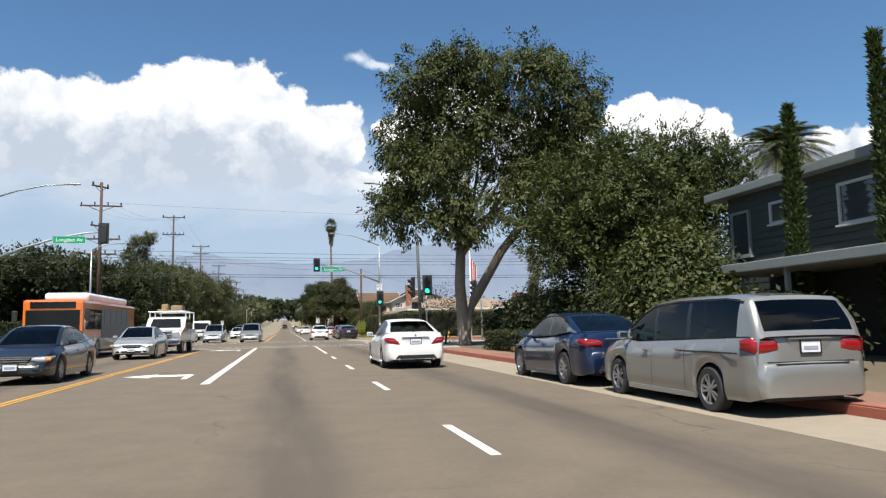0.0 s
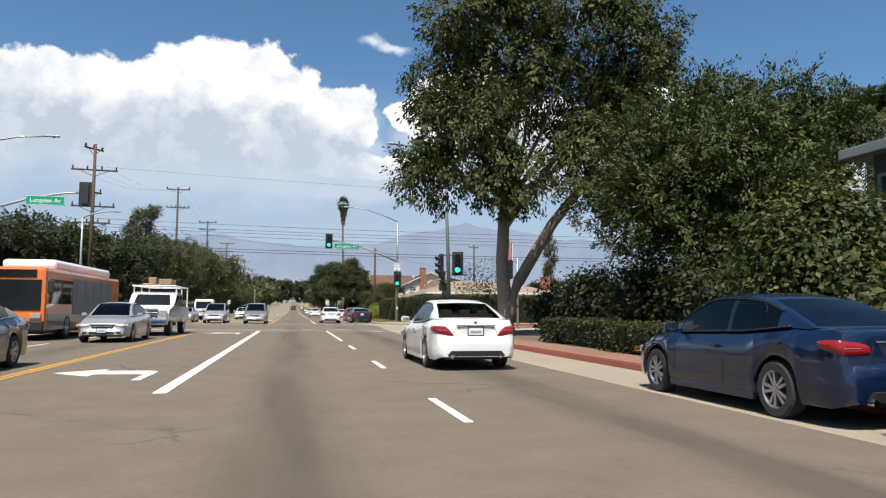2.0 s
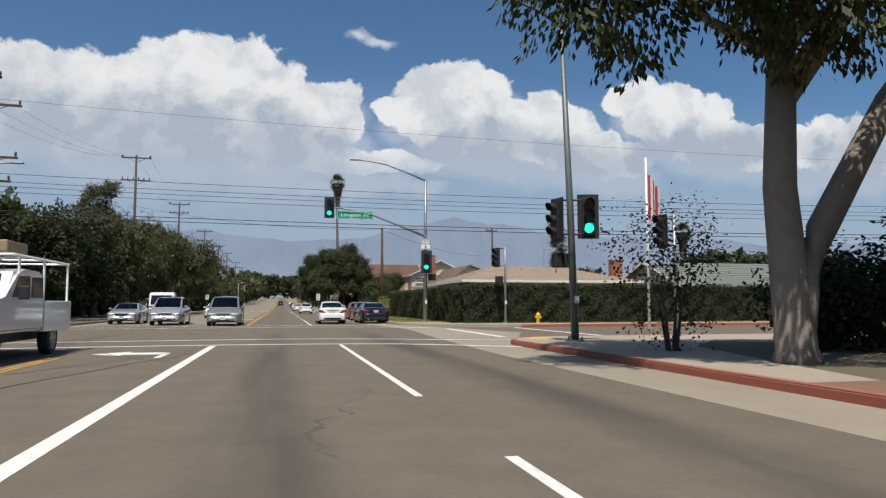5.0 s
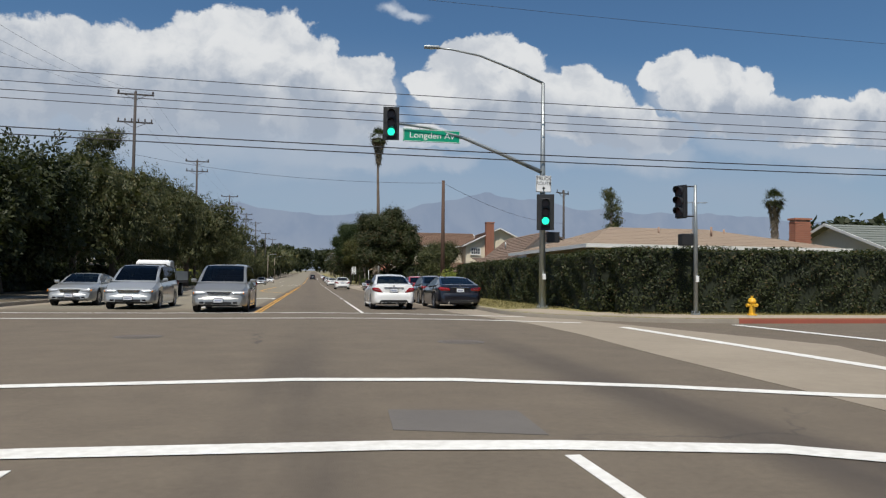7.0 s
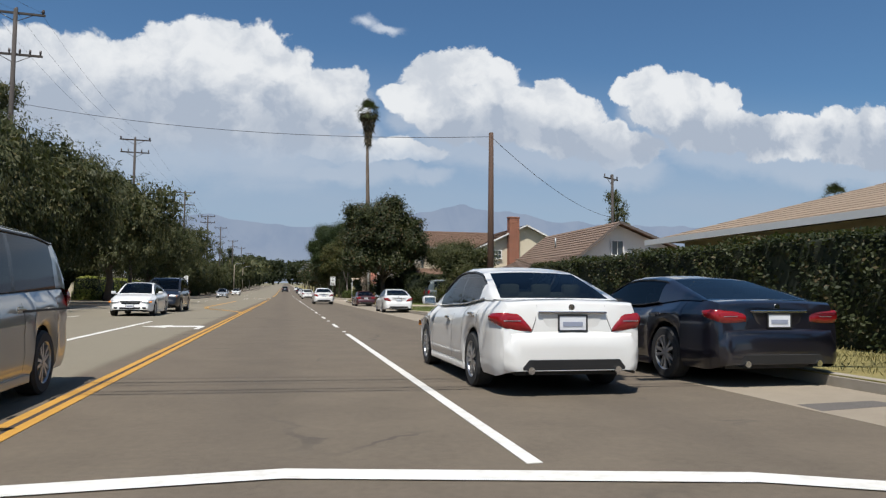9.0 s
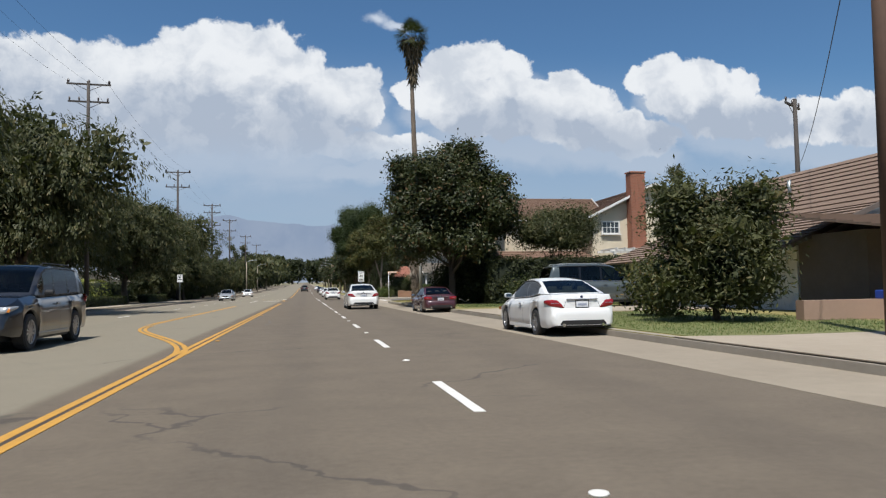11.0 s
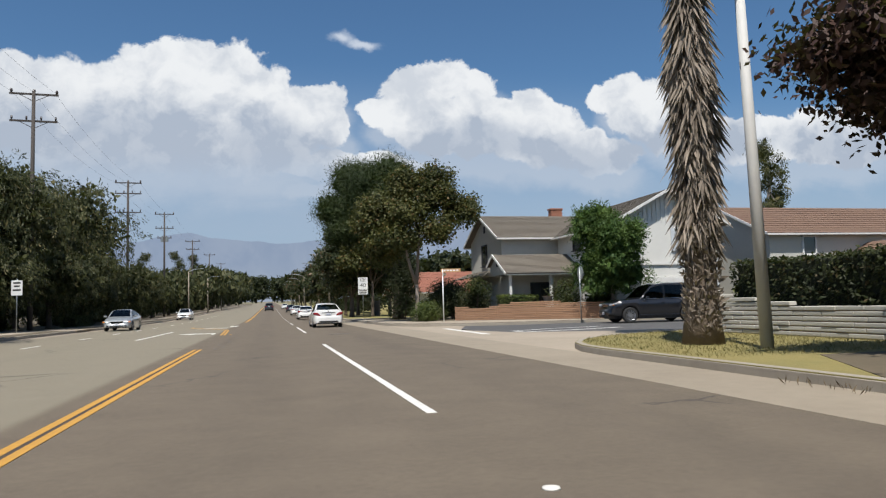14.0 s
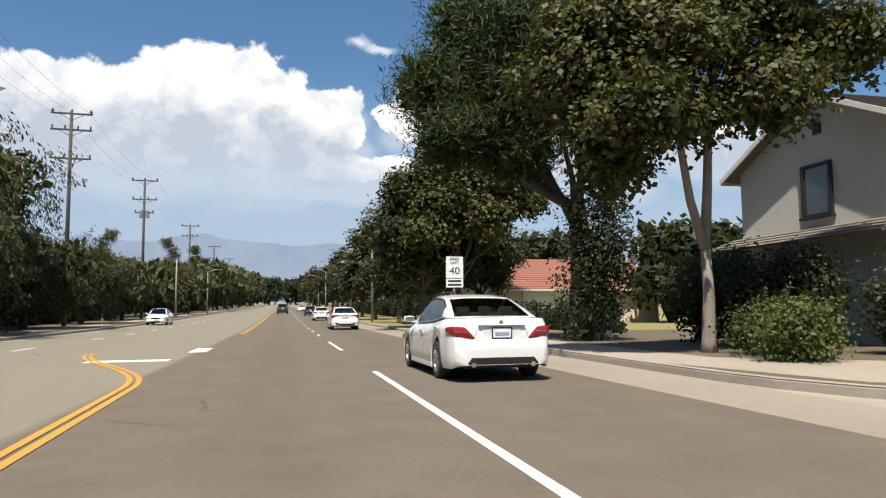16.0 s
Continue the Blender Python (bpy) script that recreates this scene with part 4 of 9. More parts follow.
P_MAROON = paint("faded_maroon_paint", (0.050, 0.011, 0.015), 0.0, 0.4)
P_RED = paint("red_car_paint", (0.32, 0.016, 0.012))
P_GREY = paint("grey_green_paint", (0.085, 0.10, 0.10), 0.3)
ORANGE = paint("bus_orange_paint", (0.72, 0.17, 0.025))
BUS_GREY = paint("bus_silver_paint", (0.16, 0.165, 0.17), 0.2)


def ended(S):
    """The deck line with a stepped bumper and tail at the back and a bumper and nose in front."""
    half = S["L"] / 2
    zr, zf = poly_at(S["deck"], -half + 0.26), poly_at(S["deck"], half - 0.26)
    back = [(-half, zr * 0.50), (-half + 0.012, zr * 0.60), (-half + 0.045, zr * 0.645), (-half + 0.075, zr * 0.665), (-half + 0.092, zr * 0.90), (-half + 0.115, zr * 0.965), (-half + 0.17, zr * 0.992)]
    front = [(half - 0.2, zf * 0.985), (half - 0.13, zf * 0.94), (half - 0.095, zf * 0.84), (half - 0.07, zf * 0.66), (half - 0.03, zf * 0.61), (half, zf * 0.50)]
    return back + [p for p in S["deck"] if -half + 0.24 < p[0] < half - 0.24] + front


def car(name, label, spec, colour, m, tail="wedge", face="sedan", trim=None, group="", privacy=False):
    S = spec
    L, W, wb, r = S["L"], S["W"], S["wb"], S["r"]
    half = L / 2
    yf = half - S["fo"]
    yr = yf - wb
    deck = ended(S)
    top = thing(name, label, "car", m, group)
    glass = PRIVACY_GLASS if privacy else CAR_GLASS
    cabin = (S["roof"][0][0] + (0.5 if tail in ("wedge", "blade", "old", "bar") else 0.12), S["roof"][-1][0] - 0.3)

    def plan(y):
        """Half width at y: rounded corners, a slightly narrower tail and nose, lips over the wheels."""
        d, rc, k = half - abs(y), (0.55, 0.30) if y > 0 else (0.34, 0.19), 0.0
        w = W / 2 - 0.05 * max(0.0, (abs(y) / half - 0.55) / 0.45) ** 1.6
        if d < rc[0]:
            w -= rc[1] * (1 - math.sqrt(max(0.0, 1 - (1 - d / rc[0]) ** 2)))
        for yw in (yf, yr):
            k = max(k, 1 - abs(abs(y - yw) - r * 1.12) / 0.12)
        return w + 0.012 * max(0.0, k)

    # lower body, lofted along the car
    ys = list(np.linspace(-half, half, 74)) + [p[0] for p in deck] + [-half + 0.03, -half + 0.06, half - 0.05, *cabin]
    ys += [yw + r * 1.17 * math.cos(math.pi * k / 14) for yw in (yf, yr) for k in range(15)]
    ys = sorted({round(float(v), 3) for v in ys})
    rows = []
    for y in ys:
        w, e = plan(y), abs(y) / half
        zb = S["sill"] + 0.07 * max(0.0, (e - 0.9) / 0.1)
        for yw in (yf, yr):
            R, d = r * 1.17, abs(y - yw)
            if d < R:
                zb = max(zb, r + math.sqrt(R * R - d * d))
        zt = poly_at(deck, y)
        zs = max(zt - 0.10 - (0.02 if e < 0.7 else 0.0), zb + 0.06)
        h = zs - zb
        inner = min(w * 0.9, W / 2 * (S["belt_w"] - 0.02))
        rows.append([(w * 0.945, zb), (w * 0.98, zb + 0.10 * h), (w, zb + 0.34 * h), (w * 0.988, zb + 0.60 * h), (w * 0.996, zb + 0.70 * h), (w * 0.978, zb + 0.88 * h), (w * 0.945, zs), (inner, max(zt - 0.012, zs + 0.01)), (w * 0.52, zt + 0.006), (0.0, zt + 0.016)])
    full = 2 * len(rows[0]) - 1
    V = [p for y, pts in zip(ys, rows) for p in [(-a, y, b) for a, b in pts] + [(a, y, b) for a, b in reversed(pts[:-1])]]
    bm = bmesh.new()
    vs = [bm.verts.new(p) for p in V]
    for i in range(len(ys) - 1):
        inside = cabin[0] < (ys[i] + ys[i + 1]) / 2 < cabin[1]
        for j in range(full - 1):
            if inside and 7 <= j <= full - 9:
                continue
            a = i * full + j
            bm.faces.new([vs[q] for q in (a, a + 1, a + full + 1, a + full)])
    bm.faces.new(vs[:full]), bm.faces.new(vs[-full:][::-1])
    body = part("body", bm, colour, top, smooth=True)
    body.data.set_sharp_from_angle(angle=radians(38))
    # dark underside fills the arches and floors the cabin
    bm = bmesh.new()
    bm_box(bm, (0, 0, 0.40), (W * 0.66, L * 0.9, 0.38))
    bm_box(bm, (0, (yf + yr) / 2, 0.33), (W * 0.93, wb - 2.35 * r, 0.26))
    part("underbody", bm, BLACK, top, "black underbody")
    # seats and dashboard behind the glass
    belt = poly_at(deck, 0.0)
    cloth = SEAT_BEIGE if colour in (P_PEARL, P_WHITE) else SEAT_GREY
    seats = [(-0.38, 0.0, 0.46), (0.38, 0.0, 0.46), (0.0, -0.95, 1.3)] + ([(0.0, -1.7, 1.3)] if L > 4.8 and tail not in ("wedge", "blade", "old", "bar") else [])
    for sx, sy, sw in seats:
        bm = bmesh.new()
        bm_box(bm, (sx, sy, belt - 0.32), (sw, 0.5, 0.16), 0.05)
        bm_box(bm, (sx, sy - 0.27, belt - 0.07), (sw, 0.14, 0.5), 0.05)
        for hx in ((sx,) if sw < 1 else (-0.4, 0.0, 0.4)):
            bm_box(bm, (hx, sy - 0.30, belt + 0.20), (0.24, 0.1, 0.15), 0.04)
        part("seat" if sw < 1 else "rear_seat", bm, cloth, top)
    box("dashboard", (0, cabin[1] - 0.22, belt - 0.08), (W * 0.74, 0.5, 0.2), SEAT_GREY, top, 0.06)
    # greenhouse
    gy = sorted(set([round(float(v), 3) for v in np.linspace(S["roof"][0][0], S["roof"][-1][0], 46)] + [round(v, 3) for q in S["pillars"] for v in q] + [round(v, 3) for v in (*S["glass_back"], *S["glass_front"], *S["side"])]))
    gn = 6
    G = []
    full_h = max(z for _, z in S["roof"])
    wb_ = W / 2 * S["belt_w"]
    for y in gy:
        zt, zr = poly_at(deck, y) - 0.014, poly_at(S["roof"], y)
        k = max(0.0, min(1.0, (zr - zt) / (full_h - zt)))
        wr = wb_ + (W / 2 * S["roof_w"] - wb_) * k
        G.append([(wb_, zt), (wb_ + (wr - wb_) * 0.46, zt + (zr - zt) * 0.55), (wr, zt + (zr - zt) * 0.92), (wr * 0.88, zr - 0.004), (wr * 0.5, zr + 0.014 * k), (0.0, zr + 0.022 * k)])
    kinds = {}
    gfull = 2 * gn - 1
    GV = []
    for y, pts in zip(gy, G):
        GV += [(-a, y, b) for a, b in pts] + [(a, y, b) for a, b in reversed(pts[:-1])]
    gb, gf, side = S["glass_back"], S["glass_front"], S["side"]
    for i in range(len(gy) - 1):
        ym = (gy[i] + gy[i + 1]) / 2
        tall = poly_at(S["roof"], ym) - poly_at(deck, ym)
        for j in range(gfull - 1):
            jj = min(j, gfull - 2 - j)
            key = "roof"
            if jj >= 2:
                if gb[0] < ym < gb[1] and jj >= 3:
                    key = "rear_window"
                elif gf[0] < ym < gf[1] and jj >= 3:
                    key = "windscreen"
            elif S.get("dark_pillars") and S["pillars"][0][1] < ym < side[1] and any(a < ym < b for a, b in S["pillars"]):
                key = "pillar_%d_%d" % (sum(ym > b for a, b in S["pillars"]), j > gfull // 2)
            elif side[0] < ym < side[1] and tall > 0.16 and not any(a < ym < b for a, b in S["pillars"]):
                key = "side_window_%d_%d" % (sum(ym > b for a, b in S["pillars"]), j > gfull // 2)
            a = i * gfull + j
            kinds.setdefault(key, []).append((a, a + 1, a + gfull + 1, a + gfull))
    for key, faces in kinds.items():
        used = sorted({i for q in faces for i in q})
        back = {i: k for k, i in enumerate(used)}
        nm = "side_window" if key.startswith("side") else "pillar" if key.startswith("pillar") else key
        mt = colour if key == "roof" else BLACK_GLOSS if nm == "pillar" else CAR_GLASS if nm == "windscreen" else glass
        bm = bmesh.new()
        vs = [bm.verts.new(GV[i]) for i in used]
        for q in faces:
            bm.faces.new([vs[back[i]] for i in q])
        part(nm, bm, mt, top, {"roof": "", "pillar": "black door pillar"}.get(nm, "tinted glass"), smooth=True)
    # bright moulding along the foot of the side windows, dark seal over them
    for s in (-1, 1):
        yy = [y for y in gy if side[0] + 0.05 <= y <= side[1]]
        if tail != "van":
            tube("belt_moulding", [(s * (wb_ + 0.006), y, poly_at(deck, y) + 0.004) for y in yy], 0.011, BLACK if tail in ("suv", "van", "bar") else CHROME, top, 5)
        yy = [y for y in yy if poly_at(S["roof"], y) - poly_at(deck, y) > 0.2]
        tube("window_seal", [(s * (G[gy.index(y)][1][0] * 0.10 + G[gy.index(y)][2][0] * 0.9 + 0.008), y, G[gy.index(y)][1][1] * 0.10 + G[gy.index(y)][2][1] * 0.9) for y in yy], 0.010, BLACK, top, 5)
        box("sill", (s * W * 0.474, (yf + yr) / 2, S["sill"] - 0.005), (0.06, wb - 2.4 * r, 0.09), trim or colour, top, 0.015)
    gaps = [S["side"][1] - 0.02, S["pillars"][-1][0] + 0.02, S["pillars"][0][1] - 0.3]
    if len(S["pillars"]) > 2:
        gaps[2] = S["pillars"][-2][0]
    for n, yg in enumerate(gaps):
        i = int(np.argmin([abs(y - yg) for y in ys]))
        for s in (-1, 1):
            bm = bmesh.new()
            for (a0, b0), (a1, b1) in zip(rows[i][1:6], rows[i][2:7]):
                bm.faces.new([bm.verts.new((s * (a + 0.003), ys[i] + d, b)) for a, b, d in ((a0, b0, -0.005), (a1, b1, -0.005), (a1, b1, 0.005), (a0, b0, 0.005))])
            part("door_gap", bm, BLACK, top)
            if n < 2:
                back_edge = gaps[n + 1]
                z = poly_at(deck, back_edge + 0.18) - 0.17
                w = plan(back_edge + 0.18)
                grip = box("door_handle", (s * (w + 0.012), back_edge + 0.18, z), (0.03, 0.19, 0.028), CHROME if tail in ("wedge", "old") else colour, top, 0.01)
                box("handle_cup", (s * (w - 0.002), back_edge + 0.18, z - 0.004), (0.012, 0.13, 0.06), trim or colour, grip, 0.004)
    # mirrors
    ym = S["side"][1] - 0.08
    for s in (-1, 1):
        bm = bmesh.new()
        bm_box(bm, (s * (W / 2 + 0.07), ym, poly_at(deck, ym) + 0.075), (0.2, 0.11, 0.125), 0.045)
        bm_box(bm, (s * (W / 2 - 0.06), ym + 0.01, poly_at(deck, ym) + 0.02), (0.12, 0.05, 0.035))
        mir = part("wing_mirror", bm, colour if tail != "suv" else BLACK, top, smooth=False)
        box("mirror_glass", (s * (W / 2 + 0.07), ym - 0.056, poly_at(deck, ym) + 0.075), (0.155, 0.008, 0.085), CHROME, mir)
    for y in (yf, yr):
        for s in (-1, 1):
            wheel_parts(top, s * (W / 2 - S["tw"] / 2 - 0.012), y, r, S["tw"], S["spokes"], ALLOY, s < 0)

    def end_y(z, way):
        """How far the rear (way -1) or front (1) face stands out at height z."""
        pts = deck if way < 0 else deck[::-1]
        for (y0, z0), (y1, z1) in zip(pts, pts[1:]):
            if z0 <= z <= z1:
                return y0 + (y1 - y0) * (z - z0) / max(z1 - z0, 1e-4)
        return pts[0][0]

    def wrapped(pname, s, way, x_in, length, low, high, mat, parent, lbl="", out=0.02, nu=14, nv=4):
        """A lens on the body's skin that starts at x_in on the end face and wraps round the corner."""
        v = []
        for i in range(nu + 1):
            u = i / nu
            for k in range(nv + 1):
                z = float(np.interp(u, np.linspace(0, 1, len(low)), low)) * (1 - k / nv) + float(np.interp(u, np.linspace(0, 1, len(high)), high)) * k / nv
                ye = end_y(z, way)
                curve = [(x_in, ye)] + [(plan(ye + (-way) * q) * 1.0, ye - way * q) for q in (0.0, 0.02, 0.045, 0.08, 0.12, 0.17, 0.23, 0.3, 0.4, 0.55, 0.7)]
                left = u * length
                x, y = curve[-1]
                for (xa, ya), (xb, yb) in zip(curve, curve[1:]):
                    seg = math.hypot(xb - xa, yb - ya)
                    if left <= seg:
                        x, y = xa + (xb - xa) * left / seg, ya + (yb - ya) * left / seg
                        nx, ny = abs(yb - ya) / seg, way * abs(xb - xa) / seg
                        break
                    left -= seg
                edge = out if 0 < i < nu and 0 < k < nv else -0.004
                v.append((s * (x + nx * edge), y + ny * edge, z))
        f = [(i * (nv + 1) + k, i * (nv + 1) + k + 1, (i + 1) * (nv + 1) + k + 1, (i + 1) * (nv + 1) + k) for i in range(nu) for k in range(nv)]
        bm = bmesh.new()
        q = [bm.verts.new(p) for p in v]
        for a in f:
            bm.faces.new([q[b] for b in a])
        return part(pname, bm, mat, parent, lbl, smooth=True)

    # tail
    zb_ = poly_at(deck, -half + 0.2)
    if tail in ("wedge", "blade", "old", "bar"):
        x_in, ln, low, high, strip_z = {
            "wedge": (0.46, 0.62, (-0.335, -0.325, -0.29, -0.25, -0.22), (-0.30, -0.13, -0.125, -0.13, -0.15), (-0.235, -0.19)),
            "blade": (0.40, 0.66, (-0.14, -0.17, -0.26, -0.30, -0.20), (-0.075, -0.07, -0.08, -0.10, -0.13), (-0.15, -0.12)),
            "old": (0.44, 0.5, (-0.27, -0.27, -0.27, -0.26), (-0.10, -0.10, -0.10, -0.11), (-0.20, -0.17)),
            "bar": (0.44, 0.62, (-0.25, -0.27, -0.27, -0.23, -0.18), (-0.16, -0.12, -0.11, -0.10, -0.12), (-0.20, -0.17))}[tail]
        for s in (-1, 1):
            tl = wrapped("tail_light", s, -1, x_in, ln, [zb_ + a for a in low], [zb_ + a for a in high], LENS_RED, top, "red tail light")
            wrapped("reversing_lens", s, -1, x_in + 0.11, 0.24, [zb_ + strip_z[0]] * 2, [zb_ + strip_z[1]] * 2, LENS_CLEAR, tl, "clear lens strip", 0.026, 8, 2)
        zp = zb_ - 0.235
        y0 = end_y(zp, -1)
        quad_patch("plate_recess", [(-0.37, y0, zp + 0.115), (0.37, y0, zp + 0.115), (0.27, y0, zp - 0.09), (-0.27, y0, zp - 0.09)], trim or colour, top, "", 0.004, (0, -1, 0))
        plate(top, y0 - 0.006, zp, -1)
        box("chrome_strip", (0, y0 - 0.016, zp + 0.115), (0.80, 0.03, 0.024), CHROME, top, 0.007)
        bm = bmesh.new()
        bm_tube(bm, [(0, end_y(zp + 0.17, -1) + 0.005, zp + 0.17), (0, end_y(zp + 0.17, -1) - 0.012, zp + 0.17)], 0.036, 14)
        part("badge", bm, CHROME, top, "plain chrome badge")
        for s in (-1, 1):
            tube("boot_gap", [(s * x, end_y(z, -1) - 0.001, z) for x, z in ((0.40, zb_ - 0.045), (0.42, zb_ - 0.2), (0.47, zb_ - 0.335))], 0.004, BLACK, top, 4)
        quad_patch("diffuser", [(-0.52, -half, 0.40), (0.52, -half, 0.40), (0.62, -half + 0.01, 0.285), (-0.62, -half + 0.01, 0.285)], BLACK, top, "black lower bumper", 0.012, (0, -1, 0))
        for s in (-1, 1):
            bm = bmesh.new()
            bm_tube(bm, [(s * 0.50, -half + 0.15, 0.285), (s * 0.50, -half - 0.022, 0.285)], 0.04, 10)
            part("exhaust_pipe", bm, CHROME, top)
            if tail == "blade":
                box("bumper_vent", (s * 0.56, -half - 0.004, 0.42), (0.2, 0.02, 0.07), BLACK, top, 0.008)
    else:
        zl = zb_ - {"van": 0.03, "suv": 0.02, "big": 0.0}[tail]
        hh = {"van": 0.22, "suv": 0.22, "big": 0.34}[tail]
        x_in, ln = (0.50, 0.62) if tail != "big" else (0.74, 0.3)
        for s in (-1, 1):
            tl = wrapped("tail_light", s, -1, x_in, ln, [zl - hh * 0.8, zl - hh, zl - hh, zl - hh * 0.75], [zl - 0.02, zl, zl, zl - 0.03], LENS_RED, top, "red and clear tail light")
            wrapped("reversing_lens", s, -1, x_in + 0.02, ln * 0.62, [zl - hh * 0.3] * 2, [zl - 0.03] * 2, LENS_CLEAR, tl, "clear upper lens", 0.026, 8, 2)
        zp = zl - hh * 0.62
        y0 = end_y(zp, -1)
        quad_patch("plate_recess", [(-0.36, y0, zp + 0.12), (0.36, y0, zp + 0.12), (0.25, y0, zp - 0.11), (-0.25, y0, zp - 0.11)], trim or colour, top, "", 0.004, (0, -1, 0))
        plate(top, y0 - 0.006, zp, -1)
        box("chrome_strip", (0, y0 - 0.012, zp + 0.12), (0.7, 0.025, 0.022), colour, top, 0.007)
        box("tailgate_gap", (0, end_y(zb_ * 0.67, -1) - 0.002, zb_ * 0.675), (W * 0.72, 0.012, 0.012), BLACK, top)
        box("step_pad", (0, -half + 0.05, zb_ * 0.652), (W * 0.6, 0.05, 0.012), BLACK, top)
        bm = bmesh.new()
        bm_tube(bm, [(0.1, S["glass_back"][0] + 0.035, poly_at(S["roof"], S["glass_back"][0] + 0.04) + 0.02), (0.55, S["glass_back"][0] + 0.05, poly_at(S["roof"], S["glass_back"][0] + 0.05) + 0.03)], 0.012, 5)
        part("rear_wiper", bm, BLACK, top)
        for s in (-1, 1):
            if tail != "van":
                bm = bmesh.new()
                bm_tube(bm, [(s * W * 0.33, S["pillars"][0][0] + 0.2, full_h - 0.02), (s * W * 0.335, S["pillars"][0][0] + 0.3, full_h + 0.03), (s * W * 0.335, 0.0, full_h + 0.025), (s * W * 0.33, 0.15, full_h - 0.04)], 0.016, 6)
                part("roof_rail", bm, BLACK if tail != "big" else STEEL, top)
            if tail == "van":
                w = plan(-1.2)
                box("door_track", (s * (w + 0.0), -1.45, poly_at(deck, -1.4) - 0.22), (0.012, 1.5, 0.022), BLACK, top)
    # face
    zn = poly_at(deck, half - 0.14)
    gh = {"sedan": 0.15, "van": 0.10}.get(face, 0.2)
    yg = end_y(zn - 0.08, 1)
    quad_patch("grille", [(-0.42, yg, zn - 0.03), (0.42, yg, zn - 0.03), (0.34, yg + 0.01, zn - 0.03 - gh), (-0.34, yg + 0.01, zn - 0.03 - gh)], BLACK_GLOSS, top, "dark front grille", 0.02, (0, 1, 0))
    bm = bmesh.new()
    for k in range(3):
        bm_box(bm, (0, yg + 0.024, zn - 0.05 - gh * 0.36 * k), (0.80 - 0.06 * k, 0.02, 0.018))
    part("grille_bars", bm, CHROME, top)
    box("air_intake", (0, half - 0.006, 0.34), (W * 0.46, 0.02, 0.09), BLACK, top, 0.01)
    plate(top, half + 0.004, 0.44 if zn < 0.8 else 0.5, 1)
    for s in (-1, 1):
        hl = wrapped("headlight", s, 1, 0.42, 0.66, [zn - 0.10, zn - 0.14, zn - 0.14, zn - 0.09, zn - 0.03], [zn - 0.02, zn - 0.01, zn - 0.005, zn + 0.0, zn + 0.005], LENS_CLEAR, top, "clear headlight")
        wrapped("turn_lens", s, 1, 0.86, 0.14, [zn - 0.11] * 2, [zn - 0.03] * 2, LENS_AMBER, hl, "amber lens", 0.026, 5, 2)
        box("fog_lamp", (s * 0.56, half - 0.012, 0.35), (0.15, 0.03, 0.07), BLACK_GLOSS, top, 0.012)
    return top


def put(x, y, heading=0.0):
    """Heading 0: towards +y; 180: towards -y."""
    return pose(x, y, climb(y), 0, 0, heading)


# northbound
car("white_sedan", "white sedan with red tail lights in the kerb lane", SEDAN, P_PEARL, put(3.75, 27.6), "wedge")
car("white_saloon", "pearl white saloon driving in the kerb lane", SEDAN, P_PEARL, put(3.72, 181.2, 0.5), "wedge")
car("white_saloon", "pearl white saloon driving past the tall hedge", SEDAN, P_PEARL, put(3.45, 78.6, 0.3), "wedge")
car("white_saloon", "pearl white saloon driving past the front lawns", SEDAN, P_PEARL, put(3.72, 135.6, 0.3), "wedge")
car("white_compact_sedan", "white compact sedan with blade-shaped tail lights", SEDAN, P_WHITE, put(4.1, 215.2), "blade")
car("white_sedan", "small white sedan far ahead in the kerb lane", SEDAN, P_WHITE, put(4.3, 247.0), "bar", group="cars far ahead")
car("dark_sports_utility", "dark sports utility car far ahead", SUV, P_BLACK, put(0.2, 300.0), "suv", group="cars far ahead")
car("dark_sedan", "dark sedan far ahead in the kerb lane", SEDAN, P_NAVY, put(4.2, 276.0), "bar", group="cars far ahead")
car("white_sedan", "white sedan far ahead in traffic", SEDAN, P_WHITE, put(4.2, 330.0), "bar", group="cars far ahead")
# parked on the east kerb
car("silver_minivan", "silver minivan parked at the kerb", VAN, P_GOLD_SILVER, put(6.5, 14.95) @ Matrix.Scale(0.9, 4), "van", "van", privacy=True)
car("blue_sedan", "deep blue sedan parked at the kerb", SEDAN, P_BLUE, put(6.42, 19.85), "bar")
car("black_coupe", "black fastback coupe parked by the hedge", COUPE, P_NAVY, put(6.25, 79.0, 1.0), "bar")
car("black_sedan", "black sedan parked by the hedge", SEDAN, P_BLACK, put(6.45, 85.0), "bar")
car("red_sedan", "red sedan parked by the hedge", SEDAN, P_RED, put(6.5, 90.8), "bar")
car("white_saloon", "bright white saloon parked at a lawn", SEDAN, P_WHITE, put(6.42, 109.5) @ Matrix.Scale(0.9, 4), "wedge")
car("maroon_sedan", "faded maroon old sedan parked at the kerb", OLD_SEDAN, P_MAROON, put(6.55, 126.8) @ Matrix.Diagonal((0.92, 0.93, 0.86, 1)), "old", trim=P_MAROON)
car("grey_utility_wagon", "grey-green large utility wagon parked on a driveway", BIG_SUV, P_GREY, pose(13.7, 123.6, 0.16, 0, 0, -92), "big")
car("black_utility_wagon", "black large utility wagon in the side street", BIG_SUV, P_BLACK, pose(19.3, 168.9, 0.0, 0, 0, 86), "big", privacy=True)
